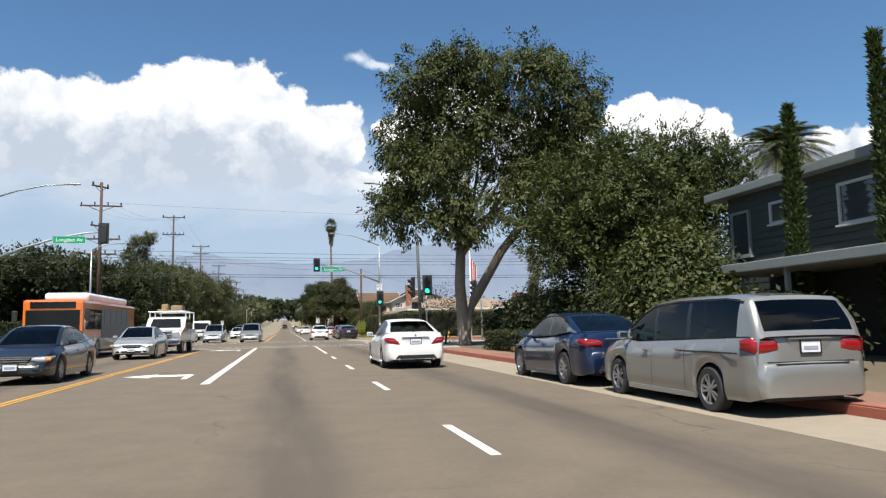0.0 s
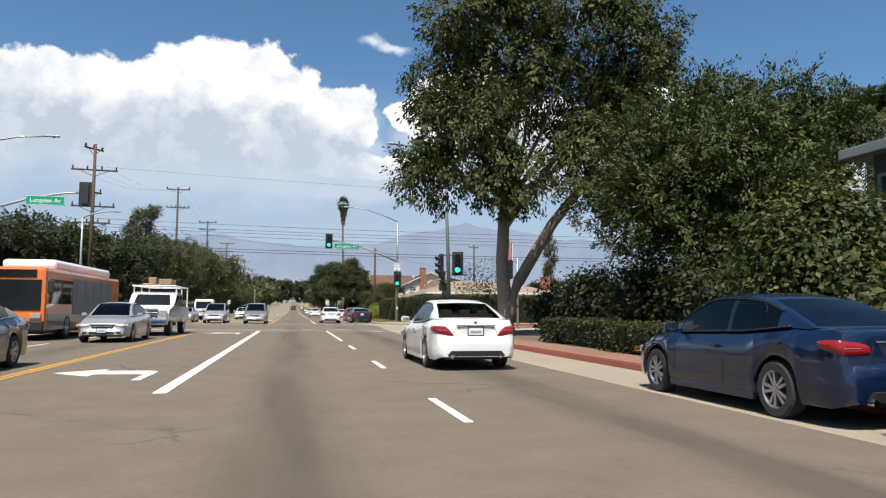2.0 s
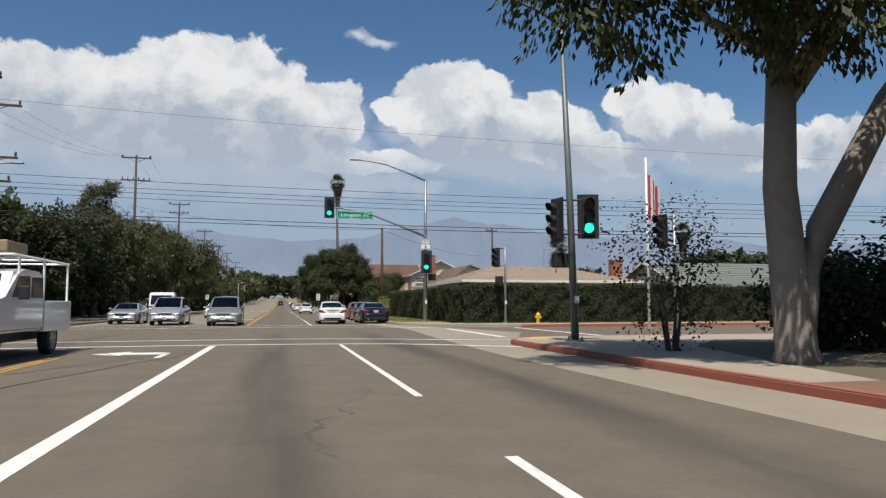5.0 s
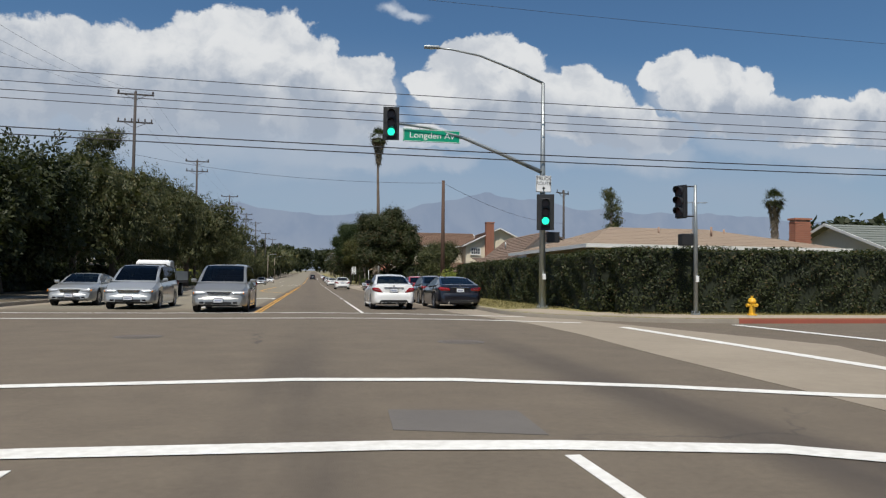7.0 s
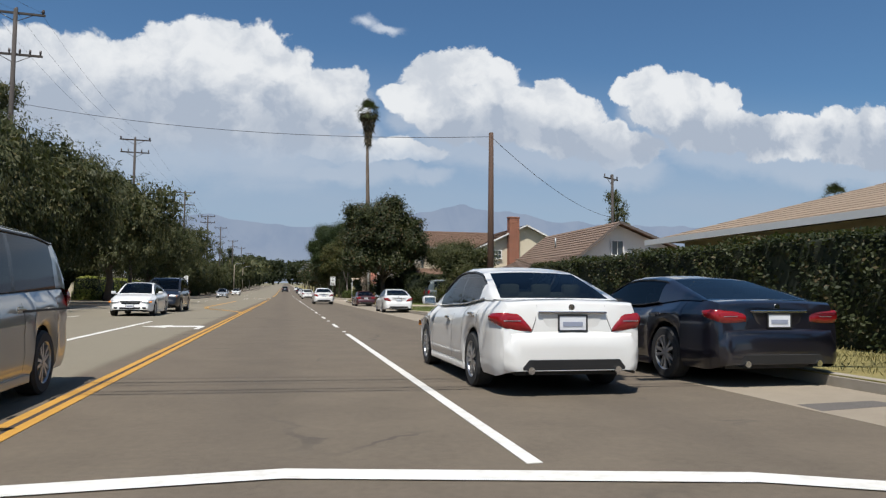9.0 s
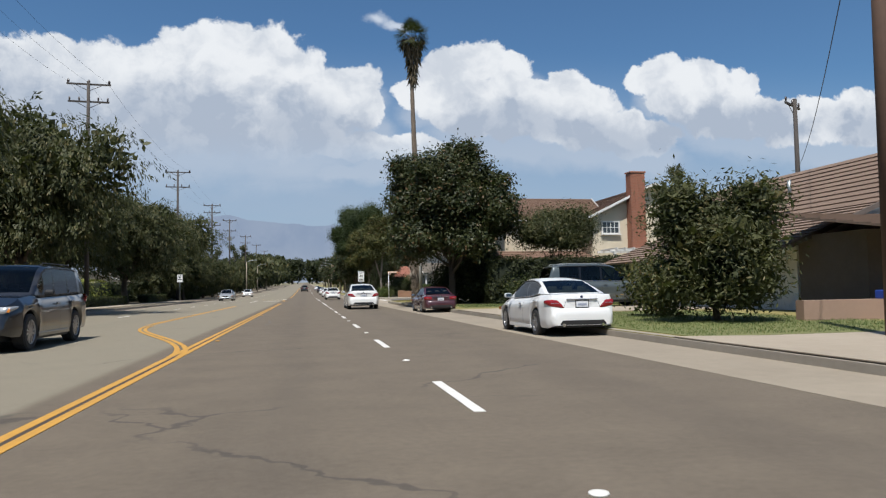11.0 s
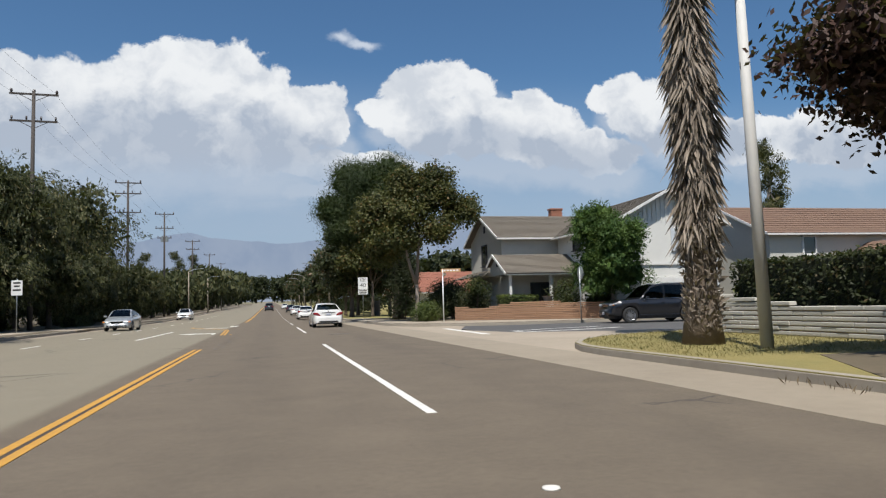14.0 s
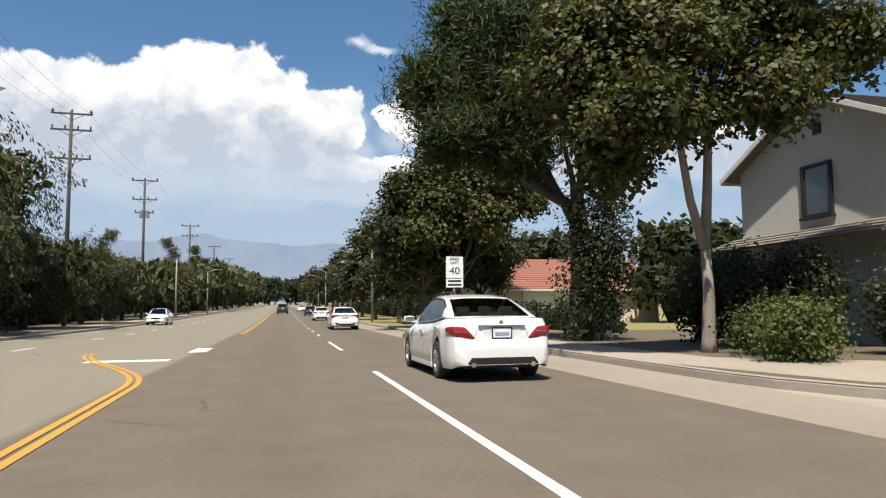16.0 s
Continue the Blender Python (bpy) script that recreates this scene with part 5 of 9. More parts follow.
# southbound
car("black_saloon", "black saloon with chrome grille driving in the near lane", SEDAN, P_BLACK, put(-6.35, 26.2, 180), "wedge", "sedan")
car("silver_sedan", "silver sedan driving towards the camera", SEDAN, P_SILVER, put(-6.5, 40.8, 180), "bar", "sedan")
car("silver_people_carrier", "silver minivan waiting in the turn pocket", VAN, P_GOLD_SILVER, put(-3.05, 75.9, 180), "van", "van", privacy=True)
car("silver_van", "silver minivan at the crosswalk", VAN, P_SILVER, put(-6.6, 78.3, 180), "van", "van", privacy=True)
car("white_sedan", "white sedan in the oncoming lane", SEDAN, P_WHITE, put(-6.0, 103.5, 180), "bar", "sedan")
car("dark_sports_utility", "dark sports utility car in the oncoming lane", SUV, P_BLACK, put(-5.9, 110.0, 180), "suv", "suv")
car("grey_coupe", "silver-grey coupe in the outer lane", COUPE, P_SILVER, put(-9.7, 81.5, 180), "bar", "sedan")
car("silver_sedan", "silver sedan driving in the outer lane", SEDAN, P_SILVER, put(-9.6, 190.0, 180), "bar", "sedan")
car("white_sedan", "small white sedan parked far off at the kerb", SEDAN, P_WHITE, put(-10.5, 236.0, 180), "bar", "sedan")


def truck_wheels(top, x, ys, r, width):
    for y in ys:
        for s in (-1, 1):
            wheel_parts(top, s * x, y, r, width, 8, ALLOY, s < 0)


def work_truck(m):
    """Crew truck with a chrome face, service body and ladder rack; it faces +y."""
    t = thing("work_truck", "white utility pickup truck with ladder rack and tools", "truck", m)
    W = 2.0
    prof = [(3.0, 0.62), (3.05, 1.05), (2.85, 1.22), (1.55, 1.32), (0.95, 1.95), (0.4, 2.02), (-0.75, 2.0), (-0.92, 1.35), (-0.92, 0.62)]
    bm = bmesh.new()
    bm_prism(bm, prof, "x", -W / 2, W / 2)
    bmesh.ops.bevel(bm, geom=[e for e in bm.edges if abs(e.verts[0].co.x - e.verts[1].co.x) < 0.01], offset=0.07, segments=3, affect="EDGES")
    part("cab", bm, P_WHITE, t)
    quad_patch("windscreen", [(-0.82, 1.48, 1.38), (0.82, 1.48, 1.38), (0.72, 1.02, 1.88), (-0.72, 1.02, 1.88)], DARK_GLASS, t, "", 0.03, (0, 0.8, 0.55))
    for s in (-1, 1):
        for a, b in ((0.1, 1.2), (-0.8, 0.02)):
            quad_patch("side_window", [(s * 1.0, a, 1.38), (s * 1.0, b, 1.38), (s * 0.99, min(b, 0.85), 1.86), (s * 0.99, a, 1.88)], DARK_GLASS, t, "", 0.012, (s, 0, 0))
        box("wing_mirror", (s * 1.2, 1.1, 1.48), (0.22, 0.1, 0.3), BLACK, t, 0.03)
        box("headlight", (s * 0.78, 3.04, 1.0), (0.34, 0.08, 0.3), LENS_CLEAR, t, 0.03)
        box("service_locker", (s * 0.82, -2.0, 0.95), (0.42, 2.2, 0.75), P_WHITE, t, 0.03)
    quad_patch("grille", [(-0.58, 3.04, 0.82), (0.58, 3.04, 0.82), (0.6, 3.04, 1.2), (-0.6, 3.04, 1.2)], CHROME, t, "chrome grille", 0.05, (0, 1, 0))
    bm = bmesh.new()
    for k in range(3):
        bm_box(bm, (0, 3.1, 0.9 + 0.1 * k), (1.08, 0.03, 0.045))
    part("grille_slots", bm, BLACK, t)
    box("front_bumper", (0, 3.1, 0.62), (1.98, 0.22, 0.26), CHROME, t, 0.06)
    plate(t, 3.23, 0.62, 1)
    box("load_bed", (0, -2.0, 0.72), (1.3, 2.2, 0.3), STEEL, t)
    box("chassis", (0, 0.4, 0.5), (1.1, 5.0, 0.25), BLACK, t)
    bm = bmesh.new()
    for s in (-1, 1):
        for y in (0.7, -1.0, -2.95):
            bm_tube(bm, [(s * 0.95, y, 1.2), (s * 0.95, y, 2.3)], 0.03, 6)
        bm_tube(bm, [(s * 0.95, 1.1, 2.3), (s * 0.95, -3.0, 2.3)], 0.035, 6)
    for y in (1.1, 0.0, -1.2, -3.0):
        bm_tube(bm, [(-0.95, y, 2.3), (0.95, y, 2.3)], 0.03, 6)
    part("ladder_rack", bm, SIGN_WHITE, t, "white tubular ladder rack")
    ORANGE_T = material("tool_orange", (0.6, 0.28, 0.08), None, 5, 0.6)
    bm = bmesh.new()
    for s in (0.1, 0.5):
        bm_tube(bm, [(s, 1.0, 2.4), (s, -2.8, 2.42)], 0.035, 6)
    for k in range(11):
        bm_tube(bm, [(0.1, 0.9 - 0.34 * k, 2.4), (0.5, 0.9 - 0.34 * k, 2.4)], 0.02, 6)
    part("ladder", bm, ORANGE_T, t, "orange fibreglass ladder")
    bm = bmesh.new()
    bm_box(bm, (-0.45, 0.2, 2.5), (0.6, 1.3, 0.28), 0.05)
    bm_box(bm, (0.3, -0.4, 2.6), (0.35, 0.7, 0.3), 0.05)
    part("roof_load", bm, material("canvas", (0.3, 0.22, 0.13), None, 5, 0.9), t, "tan bundles on the rack")
    truck_wheels(t, 0.86, (2.05, -1.75), 0.4, 0.26)


def box_truck(m):
    t = thing("cab_over_truck", "white cab-over flatbed truck", "truck", m)
    bm = bmesh.new()
    bm_prism(bm, [(3.0, 0.6), (3.02, 1.15), (2.78, 2.15), (2.6, 2.3), (1.35, 2.3), (1.3, 0.6)], "x", -1.0, 1.0)
    bmesh.ops.bevel(bm, geom=[e for e in bm.edges if abs(e.verts[0].co.x - e.verts[1].co.x) < 0.01], offset=0.08, segments=3, affect="EDGES")
    part("cab", bm, P_WHITE, t)
    quad_patch("windscreen", [(-0.86, 3.0, 1.3), (0.86, 3.0, 1.3), (0.8, 2.82, 2.05), (-0.8, 2.82, 2.05)], DARK_GLASS, t, "", 0.03, (0, 1, 0.2))
    for s in (-1, 1):
        quad_patch("side_window", [(s, 1.5, 1.3), (s, 2.7, 1.25), (s * 0.98, 2.6, 2.0), (s * 0.98, 1.5, 2.0)], DARK_GLASS, t, "", 0.012, (s, 0, 0))
        box("wing_mirror", (s * 1.25, 2.75, 1.6), (0.2, 0.08, 0.42), BLACK, t, 0.03)
        box("headlight", (s * 0.74, 3.03, 0.82), (0.36, 0.06, 0.18), LENS_CLEAR, t, 0.02)
    box("grille", (0, 3.03, 0.95), (0.9, 0.04, 0.12), BLACK, t, 0.01)
    box("front_bumper", (0, 3.06, 0.6), (1.96, 0.16, 0.22), P_WHITE, t, 0.04)
    plate(t, 3.15, 0.6, 1)
    box("flatbed", (0, -1.2, 0.95), (2.1, 4.6, 0.16), WOOD_POLE_GREY, t)
    for s in (-1, 1):
        box("stake_side", (s * 1.03, -1.2, 1.35), (0.06, 4.6, 0.6), STEEL, t)
    box("chassis", (0, -0.6, 0.65), (0.9, 5.6, 0.3), BLACK, t)
    truck_wheels(t, 0.85, (2.0, -1.9), 0.38, 0.26)


def bus(m):
    """City bus, orange with a grey window band and a white roof pod; it faces +y."""
    t = thing("city_bus", "orange city bus with dark windows and white roof pod", "bus", m)
    L, W, H = 11.4, 2.55, 2.75
    bm = bmesh.new()
    bm_box(bm, (0, 0, 0.35 + (H - 0.35) / 2), (W, L, H - 0.35), 0.14)
    part("body", bm, ORANGE, t, "orange body", smooth=False)
    for s in (-1, 1):
        box("lower_panel", (s * (W / 2 + 0.004), 0.0, 0.7), (0.02, 10.8, 0.6), BUS_GREY, t)
        for k in range(2):
            box("side_window", (s * (W / 2 + 0.012), 4.6 - 1.45 * k, 1.85), (0.03, 1.32, 0.95), DARK_GLASS, t, 0.008)
        box("side_advert", (s * (W / 2 + 0.01), -0.8, 1.7), (0.03, 6.4, 1.5), material("advert_panel", (0.07, 0.08, 0.085), (0.16, 0.165, 0.16), 2, 0.45), t, 0.01, "dark grey advertising wrap")
        for k in range(5):
            box("window_bar", (s * (W / 2 + 0.014), 1.9 - 1.3 * k, 2.0), (0.03, 0.05, 0.85), BLACK, t)
    box("windscreen", (0, L / 2 + 0.006, 1.7), (2.25, 0.04, 1.15), DARK_GLASS, t, 0.015)
    box("destination_sign", (0, L / 2 + 0.006, 2.5), (1.9, 0.04, 0.3), BLACK_GLOSS, t, 0.01, "dark destination sign")
    box("front_bumper", (0, L / 2 + 0.03, 0.55), (2.5, 0.2, 0.4), BLACK, t, 0.06)
    for s in (-1, 1):
        box("headlight", (s * 0.95, L / 2 + 0.03, 0.92), (0.4, 0.06, 0.18), LENS_CLEAR, t, 0.02)
        box("wing_mirror", (s * 1.5, L / 2 + 0.2, 2.0), (0.22, 0.12, 0.5), BLACK, t, 0.04)
    box("roof_pod", (0, -0.6, H + 0.2), (2.0, 8.6, 0.42), SIGN_WHITE, t, 0.16, "white roof pod", smooth=True)
    box("roof_vent", (0.6, -L / 2 + 0.5, H + 0.2), (0.25, 0.3, 0.4), SIGN_WHITE, t, 0.05)
    box("underbody", (0, 0, 0.45), (2.2, L * 0.95, 0.4), BLACK, t)
    truck_wheels(t, 1.14, (3.0, -3.4), 0.48, 0.3)


bus(put(-10.2, 46.0, 180))
work_truck(put(-6.35, 48.1, 180))
box_truck(put(-9.6, 97.0, 180))


# ---- plants ----
def unit(n):
    v = rng.normal(size=(n, 3))
    return v / np.linalg.norm(v, axis=1, keepdims=True)


def leaf_quads(p, size, slim=0.5, droop=0.0, outward=None, spread=0.35, flat=False, along=None):
    """Pointed leaves at the points p: a length, a relative width and how far they hang; along: the twigs' ways."""
    n = len(p)
    d = unit(n)
    facing = unit(n)
    if flat:  # leaves turn their faces outward and up
        facing = outward * 0.8 + facing * 0.75 + np.array([0.0, 0.0, 0.45])
        facing /= np.linalg.norm(facing, axis=1, keepdims=True)
        d -= facing * (d * facing).sum(1, keepdims=True) * 0.85
    elif outward is not None:
        d = d + outward * 0.9
    if along is not None:
        d = d * 0.8 + along * 0.9
    d[:, 2] -= droop
    d /= np.linalg.norm(d, axis=1, keepdims=True)
    s = np.cross(d, facing)
    s /= np.linalg.norm(s, axis=1, keepdims=True) + 1e-6
    ln = (size * (1 - spread + 2 * spread * rng.random(n)))[:, None]
    w = ln * slim * 0.5
    return np.stack([p, p + d * ln * 0.5 + s * w, p + d * ln, p + d * ln * 0.5 - s * w], axis=1)


def crown_points(lobes, n, clump=14, sigma=0.28, inner=0.2, twig=0.0, hang=0.0):
    """Leaf places on the skins of rounded lobes, gathered along twigs of a length, with some inside."""
    lobes = np.array(lobes, dtype=float)
    area = (lobes[:, 3] * lobes[:, 4] + lobes[:, 4] * lobes[:, 5] + lobes[:, 3] * lobes[:, 5])
    pick = rng.choice(len(lobes), size=max(8, n // clump), p=area / area.sum())
    u = unit(len(pick))
    rad = np.where(rng.random(len(pick)) < inner, 0.3 + 0.5 * rng.random(len(pick)), 0.84 + 0.2 * rng.random(len(pick)))[:, None]
    c = lobes[pick, :3] + u * lobes[pick, 3:6] * rad
    way = u * 0.7 + unit(len(pick)) * 0.7 + np.array([0.0, 0.0, -hang])
    way /= np.linalg.norm(way, axis=1, keepdims=True)
    reach = twig * (0.5 + rng.random(len(pick)))
    who = rng.integers(0, len(c), n)
    s = rng.random(n)
    thick = sigma * (1 - 0.6 * s)[:, None] if twig else sigma
    return c[who] + way[who] * (s * reach[who])[:, None] + rng.normal(size=(n, 3)) * thick, u[who], way[who]


def lobed(c, r, count, small=0.42, big=0.62, low=-0.6):
    """A crown of lobes scattered in an ellipsoid about c with radii r."""
    out = []
    for _ in range(count):
        u = unit(1)[0]
        u[2] = max(u[2], low)
        k = rng.uniform(0.35, 0.66)
        s = rng.uniform(small, big)
        out.append((c[0] + u[0] * r[0] * k, c[1] + u[1] * r[1] * k, c[2] + u[2] * r[2] * k, r[0] * s, r[1] * s, r[2] * s))
    out.append((*c, r[0] * 0.6, r[1] * 0.6, r[2] * 0.6))
    return out


def sprays(lobes, count, shrink=0.82, lo=0.45, hi=0.85):
    """Shrunken lobes with small loose ones round their skins: an uneven crown."""
    out = [(a, b, c, d * shrink, e * shrink, f * shrink) for a, b, c, d, e, f in lobes]
    for l in list(out):
        for u in unit(count):
            k = rng.uniform(lo, hi)
            out.append((l[0] + u[0] * l[3], l[1] + u[1] * l[4], l[2] + u[2] * l[5], k, k, k * 0.75))
    return out


def limbs(bm, base, fork, lobes, r0, count=7, owner=None, bark=None):
    """A tapered trunk with limbs that reach into the lobes."""
    base, fork = Vector(base), Vector(fork)
    mid = base.lerp(fork, 0.5) + Vector((rng.uniform(-1, 1), rng.uniform(-1, 1), 0)) * r0 * 0.5
    bm_tube(bm, [base + Vector((0, 0, -0.1)), base + Vector((0, 0, 0.25)), mid, fork], [r0 * 1.5, r0 * 1.08, r0 * 0.88, r0 * 0.72], 10)
    for k in range(count):
        l = lobes[k % len(lobes)]
        end = Vector(l[:3]) + Vector((rng.uniform(-0.5, 0.5) * l[3], rng.uniform(-0.5, 0.5) * l[4], rng.uniform(0.1, 0.6) * l[5]))
        root = base.lerp(fork, rng.uniform(0.72, 1.0)) if k else fork
        bend = root.lerp(end, 0.45) + Vector((rng.uniform(-0.3, 0.3), rng.uniform(-0.3, 0.3), -0.1 * (end - root).length))
        tube("limb", [root - Vector((0, 0, 0.15)), bend, end], [r0 * 0.44, r0 * 0.27, r0 * 0.07], bark, owner, 6)


def tree(name, label, at, lobes, leaf, n, size, trunk_r, fork_z, bark=None, slim=0.5, droop=0.0, clump=14, sigma=0.28, inner=0.2, group="", count=8, extra=None, lean=(0, 0), heart=0.22, twig=0.0, heart_size=0.0):
    t = thing(name, label, "tree", pose(*at), group)
    bm = bmesh.new()
    limbs(bm, (0, 0, 0), (lean[0], lean[1], fork_z), lobes, trunk_r, count, t, bark or BARK)
    for pts, rr in extra or ():
        tube("limb", pts, rr, bark or BARK, t, 9)
    part("trunk", bm, bark or BARK, t, smooth=True)
    p, u, g = crown_points(lobes, n, clump, sigma, inner, twig, droop)
    keep = p[:, 2] > 0.15
    leaves = leaf_quads(p[keep], size, slim, droop, u[keep], flat=True, along=g[keep] if twig else None)
    # larger leaves added inside each bough to block light and darken the crown
    ls = np.array(lobes, dtype=float)
    m = int(n * heart)
    pick = rng.choice(len(ls), size=m, p=ls[:, 3] * ls[:, 4] * ls[:, 5] / (ls[:, 3] * ls[:, 4] * ls[:, 5]).sum())
    q = ls[pick, :3] + unit(m) * ls[pick, 3:6] * (0.72 * rng.random(m) ** 0.45)[:, None]
    inside = leaf_quads(q[q[:, 2] > 0.4], heart_size or size * 1.9, max(slim, 0.55))
    quads("crown", np.concatenate([leaves, inside]), leaf, t)
    return t


def bush(name, label, at, r, leaf, n, size, slim=0.55, droop=0.0, group="", lobes=5, category="bush"):
    t = thing(name, label, category, pose(*at), group)
    ls = [(rng.uniform(-0.45, 0.45) * r[0], rng.uniform(-0.45, 0.45) * r[1], r[2] * rng.uniform(0.4, 0.62), r[0] * rng.uniform(0.45, 0.65), r[1] * rng.uniform(0.45, 0.65), r[2] * rng.uniform(0.38, 0.5)) for _ in range(lobes)]
    for l in ls[:4]:
        tube("stem", [(l[0] * 0.2, l[1] * 0.2, -0.05), (l[0] * 0.5, l[1] * 0.5, l[2] * 0.5), l[:3]], [0.05, 0.035, 0.012], BARK, t, 5)
    p, u, _ = crown_points(ls, n, 12, 0.12 + 0.05 * r[0], 0.25)
    p[:, 2] = np.abs(p[:, 2]) + 0.02
    quads("foliage", leaf_quads(p, size, slim, droop, u, flat=True), leaf, t)
    return t


def hedge(name, label, x0, x1, y0, y1, h, leaf, density=330, size=0.11, z=0.15, wave=0.08, group=""):
    """Clipped hedge: a dark box as its shaded inside, in a coat of leaves."""
    cx, cy = (x0 + x1) / 2, (y0 + y1) / 2
    t = thing(name, label, "hedge", pose(cx, cy, z), group)
    a, b = (x1 - x0) / 2, (y1 - y0) / 2
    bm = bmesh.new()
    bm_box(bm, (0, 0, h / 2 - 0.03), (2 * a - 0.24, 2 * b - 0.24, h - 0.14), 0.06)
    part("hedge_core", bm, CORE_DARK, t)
    faces = [((-1, 0), 2 * b * h), ((1, 0), 2 * b * h), ((0, -1), 2 * a * h), ((0, 1), 2 * a * h), ((0, 0), 4 * a * b)]
    P, U = [], []
    for (sx, sy), ar in faces:
        n = int(ar * density)
        q = np.zeros((n, 3))
        q[:, 0], q[:, 1], q[:, 2] = rng.uniform(-a, a, n), rng.uniform(-b, b, n), rng.uniform(0.02, h, n)
        if sx:
            q[:, 0] = sx * a
        elif sy:
            q[:, 1] = sy * b
        else:
            q[:, 2] = h
        u = np.tile(np.array([sx, sy, 0.0 if sx or sy else 1.0]), (n, 1))
        sway = np.sin(q[:, 0] * 1.9 + q[:, 1] * 1.3 + q[:, 2] * 2.1) + np.sin(q[:, 0] * 4.7 + q[:, 1] * 3.9 - q[:, 2] * 5.0)
        q += u * (sway * wave * 0.5 - np.abs(rng.normal(size=n)) * 0.07)[:, None]
        P.append(q), U.append(u)
    quads("leaves", leaf_quads(np.concatenate(P), size, 0.6, 0.0, np.concatenate(U), flat=True), leaf, t)
    return t


def topiary(at, r):
    """Shrub clipped to a block with well rounded shoulders, leafy to the ground."""
    t = thing("topiary", "bright yellow-green clipped shrub behind a low hedge", "bush", pose(*at), "clipped shrubs")
    tube("stem", [(0, 0, -0.05), (0, 0, r[2] * 0.6)], [0.06, 0.03], BARK, t, 6)
    n = 6500
    u = unit(n)
    u[:, 2] = np.abs(u[:, 2])
    q = u / ((np.abs(u) ** 4).sum(1) ** 0.25)[:, None] * np.array(r)
    q *= (1 - np.abs(rng.normal(size=n)) * 0.035)[:, None]
    q[:, 2] = np.maximum(q[:, 2] * rng.choice([1.0, 0.55, 0.3], n), 0.05)
    quads("foliage", leaf_quads(q, 0.12, 0.6, 0.0, u, flat=True), LEAF_BRIGHT, t)
    # dark box imitates the shade inside the clipped shrub
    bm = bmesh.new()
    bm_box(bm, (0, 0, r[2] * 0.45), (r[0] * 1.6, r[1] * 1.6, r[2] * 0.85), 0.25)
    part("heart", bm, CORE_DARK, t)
    return t


def grass(name, label, x0, x1, y0, y1, n, size, leaf, z, corner=None):
    """Loose blades on a stretch of ground; corner: the rounded kerb corner (x, y, radius) that they keep within."""
    p = np.zeros((n, 3))
    p[:, 0], p[:, 1], p[:, 2] = rng.uniform(x0, x1, n), rng.uniform(y0, y1, n), z
    if corner:
        out = (p[:, 0] < corner[0]) & (p[:, 1] > corner[1]) & (np.hypot(p[:, 0] - corner[0], p[:, 1] - corner[1]) > corner[2] - 0.2)
        p = p[~out]
        n = len(p)
    up = np.tile(np.array([0, 0, 1.6]), (n, 1))
    tagged(quads(name, leaf_quads(p, size, 0.16, 0.0, up), leaf), label, "grass", kind="stuff")


